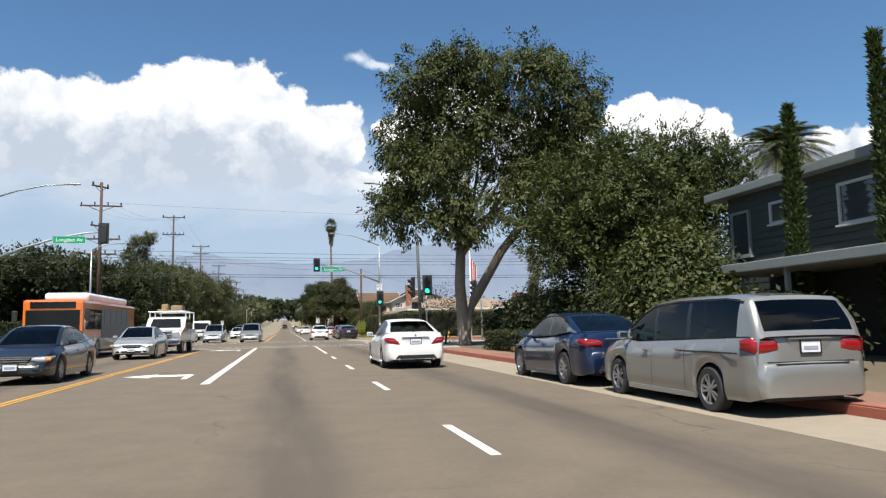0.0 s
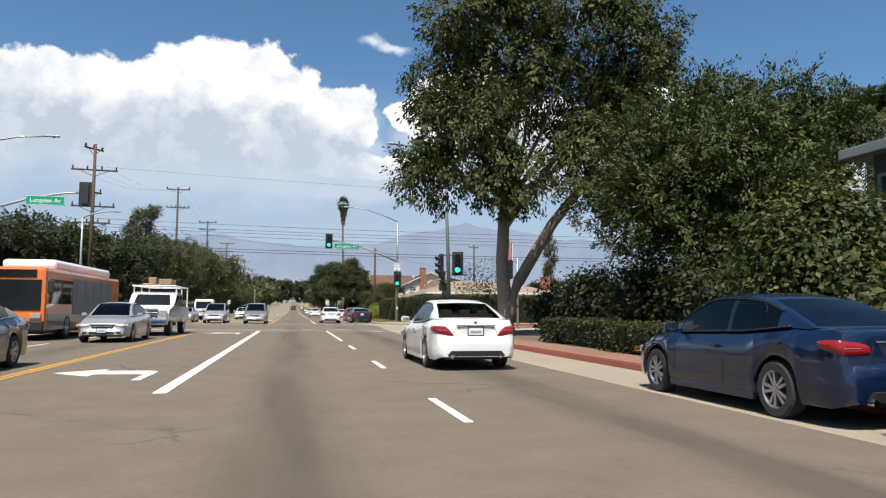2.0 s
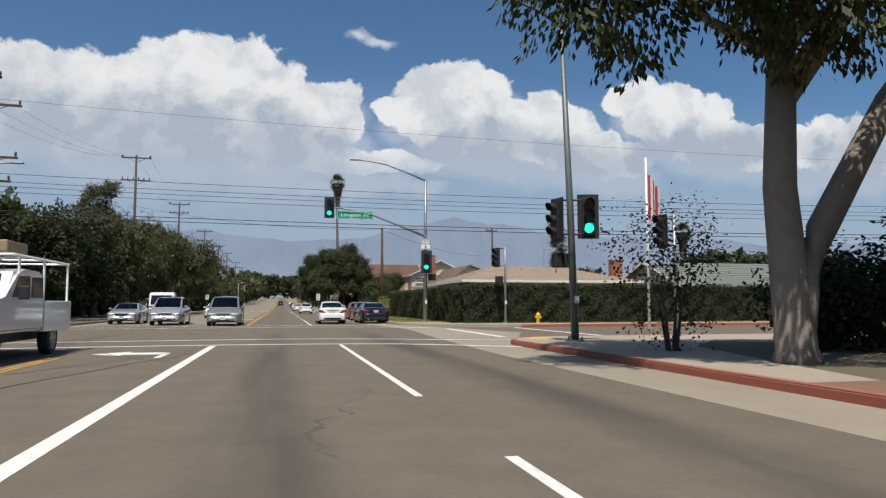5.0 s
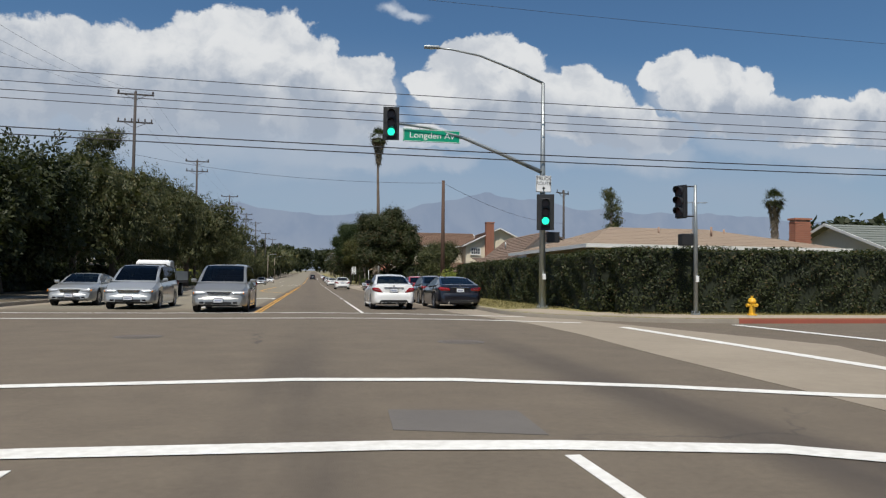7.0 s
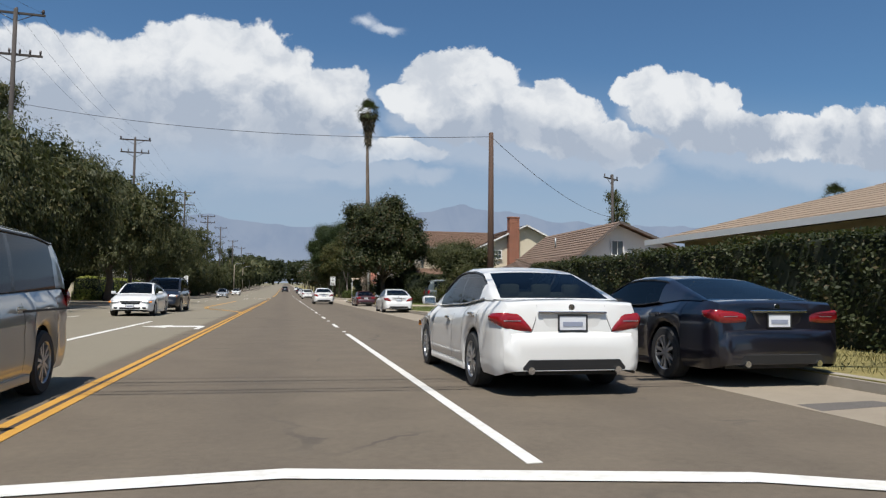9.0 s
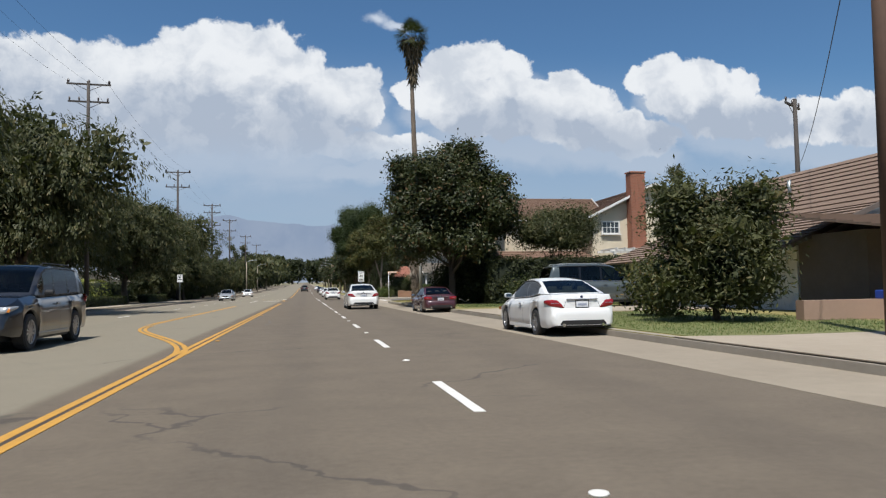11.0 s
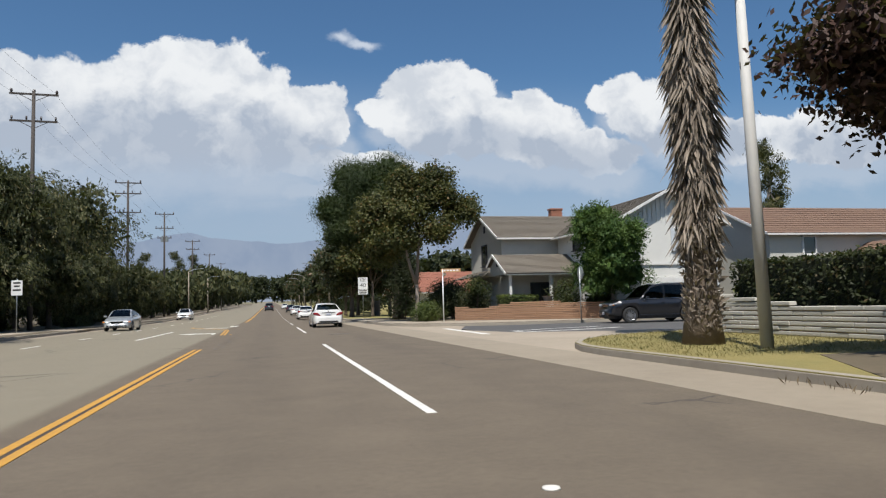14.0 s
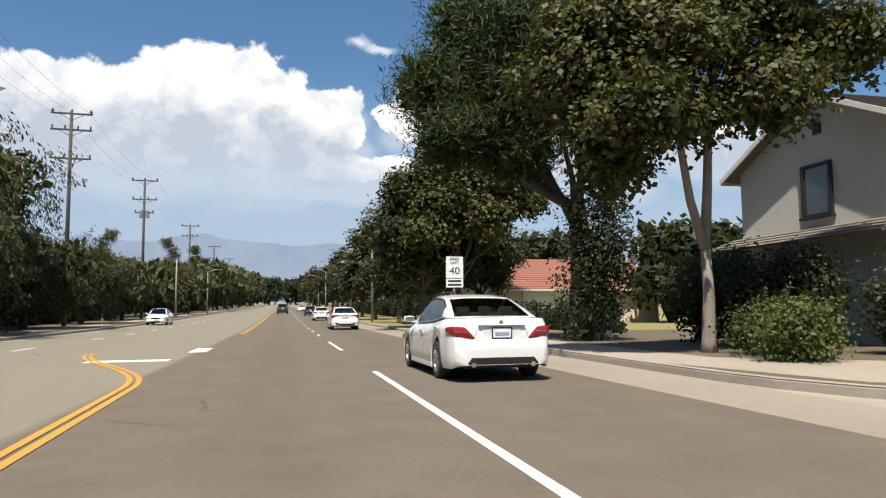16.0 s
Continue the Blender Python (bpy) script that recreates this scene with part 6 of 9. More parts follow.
def fan_palm(at, height, label):
    t = thing("fan_palm", label, "palm tree", pose(*at))
    bm = bmesh.new()
    zs = np.linspace(-0.1, height, 26)
    bm_tube(bm, [(0.10 * math.sin(z * 0.25), 0.08 * math.sin(z * 0.33 + 1), z) for z in zs], [0.34 * (1.35 if z < 0.3 else 1.0) * (1 - 0.70 * min(1, z / height)) + 0.012 * (i % 2) for i, z in enumerate(zs)], 14)
    part("trunk", bm, PALM_TRUNK, t, "rough grey-brown trunk", smooth=True)
    # shaggy mantle of dead leaf bases
    n = 4200
    z = rng.uniform(2.2, 9.5, n)
    a = rng.uniform(0, math.tau, n)
    swell = 0.27 + 0.07 * np.clip((z - 2.6) / 2.0, 0, 1) - 0.25 * np.clip((z - 6.0) / 3.5, 0, 1)
    p = np.stack([np.cos(a) * swell, np.sin(a) * swell, z], 1)
    out = np.stack([np.cos(a) * 0.38, np.sin(a) * 0.38, np.full(n, -2.0)], 1)
    quads("dead_fronds", leaf_quads(p, 0.62, 0.085, 0.4, out), LEAF_DEAD, t, "grey-brown dead leaf bases hanging")
    n = 1500
    z = rng.uniform(0.2, 3.0, n)
    a = rng.uniform(0, math.tau, n)
    p = np.stack([np.cos(a) * 0.34, np.sin(a) * 0.34, z], 1)
    quads("leaf_scar", leaf_quads(p, 0.17, 0.3, 0.0, np.stack([np.cos(a) * 0.3, np.sin(a) * 0.3, np.full(n, 1.0)], 1)), LEAF_DEAD, t)
    V = []
    for k in range(58):
        a, el = k * 2.39996 + rng.uniform(-0.3, 0.3), 1.45 - 2.2 * (k / 58) + rng.uniform(-0.12, 0.12)
        d = np.array([math.cos(a) * math.cos(el), math.sin(a) * math.cos(el), math.sin(el)])
        c = np.array([0, 0, height]) + d * rng.uniform(0.6, 1.0)
        side = np.cross(d, [0, 0, 1.0])
        side /= np.linalg.norm(side)
        up = np.cross(side, d)
        size = rng.uniform(0.8, 1.1)
        for j in range(13):
            w = (j - 6) / 6 * 1.25
            q = d * math.cos(w) + side * math.sin(w)
            tip = c + q * size * (1 - 0.18 * abs(w)) + np.array([0, 0, -0.16 - 0.14 * abs(w)])
            b = np.cross(q, up) * 0.032
            V.append([c, (c + tip) / 2 + b + up * 0.05, tip, (c + tip) / 2 - b + up * 0.05])
        V.append([np.array([0, 0, height - 0.1]), c + side * 0.02, c, c - side * 0.02])
    quads("fronds", np.array(V), LEAF_PALM, t, "green fan leaves")
    n = 1100
    z = height - 3.6 * rng.random(n) ** 1.3
    a = rng.uniform(0, math.tau, n)
    rr = 0.16 + 0.62 * np.clip((z - (height - 3.4)) / 3.4, 0, 1) ** 1.4
    p = np.stack([np.cos(a) * rr, np.sin(a) * rr, z], 1)
    quads("hanging_skirt", leaf_quads(p, 0.75, 0.11, 1.6, np.stack([np.cos(a) * 0.25, np.sin(a) * 0.25, np.full(n, -0.9)], 1)), LEAF_SKIRT, t, "brown hanging dead fronds")
    return t


def feather_palm(at, height, reach, label, fronds=64, trunk_r=0.42):
    t = thing("feather_palm", label, "palm tree", pose(*at))
    bm = bmesh.new()
    zs = np.linspace(-0.1, height, 18)
    bm_tube(bm, [(0, 0, z) for z in zs], [trunk_r * (1 + 0.05 * (i % 2)) for i in range(len(zs))], 10)
    part("trunk", bm, PALM_TRUNK, t)
    V = []
    for k in range(fronds):
        a, el = k * 2.39996, 1.35 - 1.75 * (k / fronds)
        d = np.array([math.cos(a), math.sin(a), 0])
        pts = []
        for s in np.linspace(0, 1, 15):
            pts.append(np.array([0, 0, height]) + d * reach * s * math.cos(el * (1 - 0.3 * s)) + np.array([0, 0, reach * (math.sin(el) * s - 0.62 * s * s)]))
        side = np.array([-math.sin(a), math.cos(a), 0])
        for i in range(1, 15):
            fw = pts[i] - pts[i - 1]
            fw /= np.linalg.norm(fw)
            ln = reach * 0.26 * math.sin(math.pi * (0.12 + 0.85 * i / 15))
            for sg in (-1, 1):
                for o in (0.0, 0.5):
                    b = pts[i - 1] * (1 - o) + pts[i] * o
                    tip = b + side * sg * ln * 0.8 + fw * ln * 0.7 + np.array([0, 0, -0.12 * ln])
                    V.append([b, (b + tip) / 2 + fw * 0.06, tip, (b + tip) / 2 - fw * 0.06])
            n2 = np.cross(fw, side) * 0.03
            V.append([pts[i - 1] - side * 0.03, pts[i - 1] + side * 0.03, pts[i] + side * 0.02, pts[i] - side * 0.02])
    quads("fronds", np.array(V), LEAF_PALM, t, "arching feather leaves")


# south-east corner garden
L1 = [(-3.1, 1.0, 11.6, 2.2, 2.4, 2.2), (-2.4, -0.4, 14.2, 2.0, 2.2, 1.6), (0.4, -1.0, 14.5, 2.2, 2.2, 1.5), (3.4, -1.4, 14.6, 2.3, 2.3, 1.6), (5.6, -1.6, 13.4, 2.1, 2.2, 2.1), (5.9, -1.2, 11.6, 1.7, 1.8, 1.6), (4.5, 0.6, 11.4, 2.1, 2.5, 2.4), (-2.2, -0.8, 9.2, 2.8, 2.6, 2.4), (0.6, 0.0, 12.0, 3.0, 3.2, 2.8), (-3.8, 0.2, 7.4, 1.5, 1.6, 1.6), (-0.6, -1.8, 6.8, 1.9, 1.8, 1.3), (2.4, -1.4, 8.4, 2.2, 2.0, 1.9), (5.2, -0.4, 10.2, 1.9, 2.0, 2.0)]
L1 = [(a * (1.0 if a > 0 else 0.78), b, c * 0.995 if c > 10 else c * 0.965, d * 0.82, e * 0.82, f * 0.8) for a, b, c, d, e, f in L1]
for l in list(L1):
    for u in unit(3):  # loose outer sprays
        L1.append((l[0] + u[0] * l[3] * 0.95, l[1] + u[1] * l[4] * 0.95, l[2] + u[2] * l[5] * 0.9, *(rng.uniform(0.5, 0.95, 3) * (1, 1, 0.8))))
tree("street_elm", "tall airy street tree with twin trunks by the corner", (9.25, 41.3, 0.15), L1, LEAF_ELM, 96000, 0.18, 0.33, 6.4, BARK_PALE, 0.42, 0.5, 48, 0.2, 0.12, count=13, heart=0.05, twig=0.75, heart_size=0.34,
     extra=[([(0.0, -0.02, 0.3), (0.12, -0.04, 1.3), (0.55, -0.08, 2.4), (2.05, -0.2, 4.9), (3.65, -0.4, 6.9), (4.6, -0.7, 9.0), (5.1, -1.0, 11.0)], [0.30, 0.29, 0.27, 0.235, 0.20, 0.13, 0.06])], lean=(-0.05, 0))
L2 = lobed((0, 0, 5.6), (4.3, 4.6, 3.7), 12, 0.36, 0.52) + [(-1.6, 4.6, 5.8, 2.2, 2.4, 2.3), (-2.2, 0.5, 4.1, 1.8, 2.2, 1.2), (1.5, -1.0, 4.2, 2.4, 2.4, 1.3), (0.4, 1.4, 8.2, 1.9, 2.1, 1.5), (2.6, 0.4, 7.9, 1.9, 1.9, 1.6), (-1.6, -0.6, 7.6, 1.5, 1.6, 1.4), (3.3, 0.5, 8.3, 1.9, 2.1, 1.5), (4.4, 0.6, 7.7, 1.5, 1.8, 1.4), (4.0, 0.2, 6.2, 2.0, 2.2, 2.0)]
tree("acacia", "broad feathery acacia tree in the corner garden", (14.7, 33.4, 0.15), sprays(L2, 4, 0.86, 0.5, 1.0), LEAF_ACACIA, 100000, 0.17, 0.25, 2.4, BARK, 0.34, 0.05, 42, 0.15, 0.2, count=12, heart=0.12, twig=0.7, heart_size=0.32)
bush("broadleaf_shrub", "large bright broadleaf shrub in the corner garden", (12.2, 25.6, 0.15), (2.0, 2.3, 3.9), LEAF_SHRUB, 34000, 0.165, 0.6, 0.3, lobes=12)
bush("broadleaf_shrub", "low yellow-green shrub beside the minivan", (9.9, 20.4, 0.15), (1.5, 1.6, 1.9), LEAF_SHRUB, 4500, 0.18, 0.5, 0.1, lobes=6)
bush("low_shrub", "low dark shrub beside the pavement", (9.8, 16.6, 0.15), (1.1, 1.6, 1.35), LEAF_HEDGE, 3500, 0.13, lobes=6)
hedge("low_hedge", "low clipped hedge beside the pavement", 8.5, 9.8, 29.9, 35.0, 0.78, LEAF_HEDGE, 420, 0.09, group="low hedges")
hedge("low_hedge", "low clipped hedge beside the pavement", 8.2, 9.5, 24.4, 29.3, 0.74, LEAF_HEDGE, 420, 0.09, group="low hedges")
feather_palm((32.4, 45.4, 0.1), 12.4, 3.6, "stout feather palm behind the apartment house")
for x, y, h in ((15.2, 23.5, 7.6), (15.45, 20.3, 8.7)):
    t = thing("cypress", "slim columnar cypress against the facade", "tree", pose(x, y, 0.1), "cypresses")
    bm = bmesh.new()
    bm_tube(bm, [(0, 0, 0), (0, 0, h * 0.9)], [0.1, 0.02], 6)
    part("trunk", bm, BARK, t)
    n = 5200
    z = rng.uniform(0.4, h, n)
    a = rng.uniform(0, math.tau, n)
    rr = 0.33 * np.sqrt(np.clip((h + 0.3 - z) / h, 0.02, 1)) * rng.uniform(0.55, 1.1, n)
    p = np.stack([np.cos(a) * rr, np.sin(a) * rr, z], 1)
    quads("crown", leaf_quads(p, 0.2, 0.3, 0, np.stack([np.cos(a) * 0.4, np.sin(a) * 0.4, np.full(n, 1.2)], 1)), LEAF_PINE, t)
t = thing("agave", "spiky yellow-green agave plant near the drive", "plant", pose(10.9, 14.2, 0.15))
V = []
for k in range(96):  # long straps that arch over towards their tips
    a, el = k * 2.4, 0.45 + 1.0 * (k / 96)
    out, s, reach = np.array([math.cos(a), math.sin(a), 0]), np.array([-math.sin(a), math.cos(a), 0]), rng.uniform(1.1, 1.5)
    rib = [out * reach * math.cos(el) * q + np.array([0, 0, reach * (1.25 * math.sin(el) * q - 0.55 * q * q)]) for q in (0.05, 0.4, 0.75, 1.0)]
    for p0, p1, w0, w1 in zip(rib, rib[1:], (0.03, 0.05, 0.035), (0.05, 0.035, 0.004)):
        V.append([p0 - s * w0, p0 + s * w0, p1 + s * w1, p1 - s * w1])
quads("leaves", np.array(V), LEAF_BRIGHT, t)
for k in range(5):
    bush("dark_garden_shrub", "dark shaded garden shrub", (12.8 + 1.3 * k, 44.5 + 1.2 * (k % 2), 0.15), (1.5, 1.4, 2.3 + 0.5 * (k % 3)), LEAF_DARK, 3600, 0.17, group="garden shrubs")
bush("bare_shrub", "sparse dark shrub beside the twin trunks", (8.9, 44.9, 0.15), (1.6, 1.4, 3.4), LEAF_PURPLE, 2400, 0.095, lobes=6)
# shrubs added below the acacia; their dark leaf stands for the deep shade
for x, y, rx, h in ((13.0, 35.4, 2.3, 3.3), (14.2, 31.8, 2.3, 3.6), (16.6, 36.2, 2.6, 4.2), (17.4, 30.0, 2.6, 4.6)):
    bush("dark_garden_shrub", "dark-leaved shrub added as the shade below the acacia", (x, y, 0.15), (rx, rx, h), LEAF_DARK, 4200, 0.19, group="garden shrubs")
bush("dark_garden_shrub", "dark-leaved shrub added as the shade below the acacia", (12.2, 39.5, 0.15), (2.0, 2.0, 2.8), LEAF_DARK, 5200, 0.18)
bush("dark_garden_shrub", "dark-leaved shrub added as the shade below the acacia", (12.4, 30.2, 0.15), (1.8, 2.2, 2.6), LEAF_DARK, 5200, 0.18)

# north-east corner
hedge("tall_hedge", "tall clipped green hedge along the cross street", 10.6, 33.0, 69.9, 71.3, 2.25, LEAF_HEDGE, 380, 0.095, wave=0.14)
hedge("tall_hedge", "tall clipped green hedge along the avenue", 10.2, 11.6, 71.4, 97.0, 2.15, LEAF_HEDGE, 400, 0.095, wave=0.16)
grass("verge_grass", "dry grass along the hedge", 7.3, 10.2, 73.5, 97.0, 6500, 0.09, LEAF_STRAW, 0.15)
grass("verge_grass", "dry grass by the hedge foot", 10.0, 30.0, 69.2, 69.9, 2200, 0.09, LEAF_STRAW, 0.15)
bush("golden_shrub", "rounded yellow-green shrub beside the pole", (10.0, 97.8, 0.15), (1.1, 1.0, 1.7), LEAF_BRIGHT, 4200, 0.12, lobes=6)
L3 = lobed((0, 0, 2.2), (2.0, 2.0, 1.9), 13, 0.34, 0.5, -0.95) + [(0.7, -0.2, 1.0, 1.2, 1.2, 0.7), (-0.8, 0.3, 1.05, 1.2, 1.2, 0.7), (0.1, -0.9, 1.0, 1.1, 1.0, 0.7)]
tree("bottlebrush_tree", "small dense garden tree on a front lawn", (10.7, 109.2, 0.16), sprays(L3, 3, 0.86, 0.3, 0.5), LEAF_PEPPER, 30000, 0.15, 0.08, 1.0, BARK, 0.3, 0.0, 18, 0.2, 0.2, count=8)
bush("garden_shrub", "sparse reddish-green shrub on a front lawn", (11.0, 112.6, 0.16), (1.4, 1.5, 1.7), LEAF_GUM, 3600, 0.13, lobes=6)
grass("lawn_grass", "short green lawn grass", 7.3, 13.8, 104.4, 116.5, 22000, 0.05, LEAF_GRASS, 0.163)
grass("lawn_grass", "short half-dry lawn grass", 8.0, 22.0, 126.0, 131.5, 13000, 0.07, LEAF_GRASS, 0.161)
L4 = [(-2.6, 0.5, 6.0, 1.7, 2.0, 1.8), (-1.2, -0.8, 8.2, 1.9, 2.0, 1.6), (0.5, 0.2, 9.4, 1.7, 1.7, 1.5), (1.6, -0.6, 7.8, 1.9, 2.0, 1.6), (2.9, -1.6, 5.8, 1.9, 2.0, 1.6), (-0.2, -1.6, 6.2, 2.2, 2.2, 1.9), (-2.2, -1.0, 4.0, 1.8, 2.0, 1.3), (0.8, -2.2, 4.0, 2.1, 1.8, 1.4), (3.2, 0.6, 5.2, 1.9, 2.0, 1.2), (0.0, 1.6, 6.6, 2.4, 2.2, 2.2)]
L4 += [(-2.7, 3.2, 6.6, 1.6, 1.8, 1.7), (-1.8, 4.0, 4.6, 1.7, 1.8, 1.5), (-0.6, 4.2, 7.4, 1.8, 1.9, 1.8), (1.2, 4.0, 5.4, 1.9, 1.9, 1.7), (2.6, 3.0, 6.8, 1.7, 1.8, 1.6), (2.8, 4.2, 4.2, 1.6, 1.7, 1.3), (-2.6, 2.4, 8.2, 1.3, 1.4, 1.2)]
L4 = [(a * 0.88, b * 0.95, c * 0.96, d * 0.88, e * 0.9, f * 0.9) for a, b, c, d, e, f in L4]
tree("magnolia", "dense dark magnolia street tree with glossy leaves", (9.2, 135.0, 0.15), sprays(L4, 4, 0.84, 0.45, 0.85), LEAF_MAGNOLIA, 70000, 0.2, 0.24, 2.6, BARK_SHADED, 0.5, 0.0, 30, 0.24, 0.2, count=9)
L5 = lobed((0.1, 0, 4.4), (2.9, 2.5, 1.8), 11, 0.36, 0.52)
tree("olive_tree", "grey-green olive tree before the cream house", (15.4, 133.8, 0.15), L5, LEAF_PEPPER, 26000, 0.15, 0.12, 1.9, BARK, 0.3, 0.1, 16, 0.22, 0.15)
hedge("garden_hedge", "dark shaded hedge before the cream house", 10.9, 24.0, 132.4, 133.6, 2.65, LEAF_DARK, 260, 0.13, wave=0.2)
bush("flowering_shrub", "yellow-green shrub at the garden hedge", (16.8, 131.2, 0.16), (1.5, 1.0, 1.1), LEAF_BRIGHT, 3000, 0.12, lobes=5)
bush("flowering_shrub", "green shrub at the garden hedge", (13.2, 131.6, 0.16), (1.6, 0.9, 1.4), LEAF_SHRUB, 3000, 0.12, lobes=5)
L6 = lobed((0.1, -0.4, 4.7), (2.2, 2.3, 2.0), 12, 0.26, 0.42)
tree("purple_plum", "small purple-leaved plum tree beside the magnolia", (9.9, 144.8, 0.15), sprays(L6, 3, 0.84, 0.3, 0.55), LEAF_PURPLE, 13000, 0.15, 0.07, 1.9, BARK, 0.5, 0, 14, 0.25, 0.2)
hedge("garden_hedge", "clipped hedge behind the low white wall", 13.2, 14.5, 146.6, 154.0, 1.95, LEAF_HEDGE, 300, 0.11)
hedge("garden_hedge", "clipped hedge along the side street", 14.6, 24.0, 152.8, 154.1, 1.9, LEAF_HEDGE, 260, 0.12)
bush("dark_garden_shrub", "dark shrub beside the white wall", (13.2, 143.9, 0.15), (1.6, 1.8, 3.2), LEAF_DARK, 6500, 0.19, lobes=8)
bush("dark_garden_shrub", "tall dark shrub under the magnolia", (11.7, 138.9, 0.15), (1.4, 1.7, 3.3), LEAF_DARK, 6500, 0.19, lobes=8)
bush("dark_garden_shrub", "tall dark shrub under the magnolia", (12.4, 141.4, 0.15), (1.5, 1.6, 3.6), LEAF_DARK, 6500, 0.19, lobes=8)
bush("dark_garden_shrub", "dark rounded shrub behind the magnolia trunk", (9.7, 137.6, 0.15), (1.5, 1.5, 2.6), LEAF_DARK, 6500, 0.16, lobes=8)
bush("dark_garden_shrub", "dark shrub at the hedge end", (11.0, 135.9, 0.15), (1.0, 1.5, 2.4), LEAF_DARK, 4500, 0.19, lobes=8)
fan_palm((9.25, 149.5, 0.15), 21.6, "very tall fan palm with a shaggy trunk at the corner")
grass("leaf_litter", "fallen brown leaves by the kerb under the magnolia", 6.6, 9.6, 131.8, 144.0, 2600, 0.1, LEAF_LITTER, 0.01)
grass("verge_grass", "dry straw grass round the palm", 7.2, 12.4, 146.2, 155.5, 9000, 0.06, LEAF_STRAW, 0.15, (13.0, 149.8, 6.0))

# corner garden beyond the second side street
L7 = lobed((0, 0, 4.2), (2.4, 2.4, 2.6), 14, 0.3, 0.46, -0.95) + [(-0.8, 0.4, 2.4, 1.2, 1.2, 0.9), (0.9, -0.4, 2.5, 1.3, 1.2, 0.9)]
tree("jacaranda", "fresh green feathery tree in the corner garden", (19.1, 172.9, 0.15), sprays(L7, 3, 0.88, 0.35, 0.6), LEAF_FRESH, 42000, 0.15, 0.1, 2.0, BARK_PALE, 0.36, 0.1, 26, 0.16, 0.12, heart=0.12, twig=0.5, heart_size=0.45)
for x, y, r, lf in ((13.2, 180.4, (1.1, 0.9, 1.6), LEAF_HEDGE), (17.7, 176.6, (1.3, 1.1, 2.0), LEAF_SHRUB), (19.7, 174.6, (1.2, 0.9, 2.2), LEAF_DARK), (22.0, 172.9, (1.0, 0.7, 1.5), LEAF_FRESH), (12.6, 183.4, (1.5, 1.5, 2.3), LEAF_DARK), (13.2, 186.2, (1.3, 1.6, 2.3), LEAF_DARK)):
    bush("garden_shrub", "green garden shrub behind the timber wall", (x, y, 0.35), r, lf, 3600, 0.12, group="corner garden shrubs", lobes=6)
hedge("clipped_hedge", "bright green clipped hedge behind the timber wall", 14.0, 16.4, 177.2, 178.3, 1.25, LEAF_GARDEN, 520, 0.09, z=0.35, wave=0.1)
hedge("clipped_hedge", "small clipped hedge block beside the urn", 18.3, 19.5, 173.9, 174.7, 1.1, LEAF_GARDEN, 520, 0.09, z=0.35, wave=0.1)
tree("sapling", "thin young tree behind the timber wall", (13.1, 179.5, 0.3), lobed((0, 0, 2.0), (0.9, 0.8, 0.6), 6, 0.3, 0.45), LEAF_SHRUB, 1600, 0.13, 0.035, 1.2, BARK, 0.5, 0.2, 14, 0.15, 0.2, count=5, heart=0.02)
bush("verge_shrub", "loose green shrub on the pavement edge", (9.8, 179.4, 0.15), (1.0, 1.2, 1.1), LEAF_GARDEN, 3800, 0.1, lobes=7)
bush("verge_shrub", "loose green shrub on the pavement edge", (10.7, 181.6, 0.15), (0.9, 1.2, 1.0), LEAF_SHRUB, 3200, 0.1, lobes=7)
# bushes by the porch; their dark leaf also stands for its deep shade
bush("dark_garden_shrub", "dark shaded shrub beside the house porch", (12.7, 183.8, 0.15), (1.3, 1.5, 2.5), LEAF_DARK, 4200, 0.15, group="garden shrubs")
bush("dark_garden_shrub", "dark shaded shrub beside the house porch", (12.9, 187.2, 0.15), (1.4, 1.6, 2.8), LEAF_DARK, 4200, 0.15, group="garden shrubs")
bush("garden_shrub", "yellow-green shrub beside the garage drive", (29.0, 173.2, 0.15), (1.6, 1.2, 2.2), LEAF_BRIGHT, 3600, 0.14, lobes=6)
bush("garden_shrub", "green shrub beside the garage drive", (32.5, 173.0, 0.15), (1.8, 1.4, 1.9), LEAF_SHRUB, 3600, 0.14, lobes=6)
L8 = [(3.1, -0.6, 7.0, 1.3, 1.3, 0.9), (1.2, -0.8, 6.4, 1.5, 1.5, 1.1), (-0.9, -0.6, 7.6, 1.6, 1.5, 1.2), (0.6, 0.2, 9.0, 1.7, 1.6, 1.3), (2.0, 0.0, 8.6, 1.4, 1.4, 1.2), (-0.4, 0.6, 10.2, 1.4, 1.4, 1.1), (1.2, 0.4, 11.0, 1.3, 1.3, 0.9), (-1.4, -0.8, 5.8, 1.2, 1.2, 0.9), (-1.6, 0.4, 8.8, 1.3, 1.3, 1.0)]
L8_LOW = [(-2.5, -0.2, 5.2, 1.0, 1.0, 0.75), (-2.9, 0.3, 6.4, 1.1, 1.1, 0.8), (-2.0, 0.4, 4.6, 0.8, 0.9, 0.55), (-2.3, 0.2, 7.4, 1.0, 1.0, 0.8)]
L8 = [(a, b, 0.82 * c + (1.4 if a > 1.5 else 0.7), d * 0.68, e * 0.7, f * 0.66) for a, b, c, d, e, f in L8]
for l in list(L8):
    for u in unit(3):
        L8.append((l[0] + u[0] * l[3] * 1.05, l[1] + u[1] * l[4], l[2] + u[2] * l[5], *(rng.uniform(0.4, 0.75, 3) * (1, 1, 0.8))))
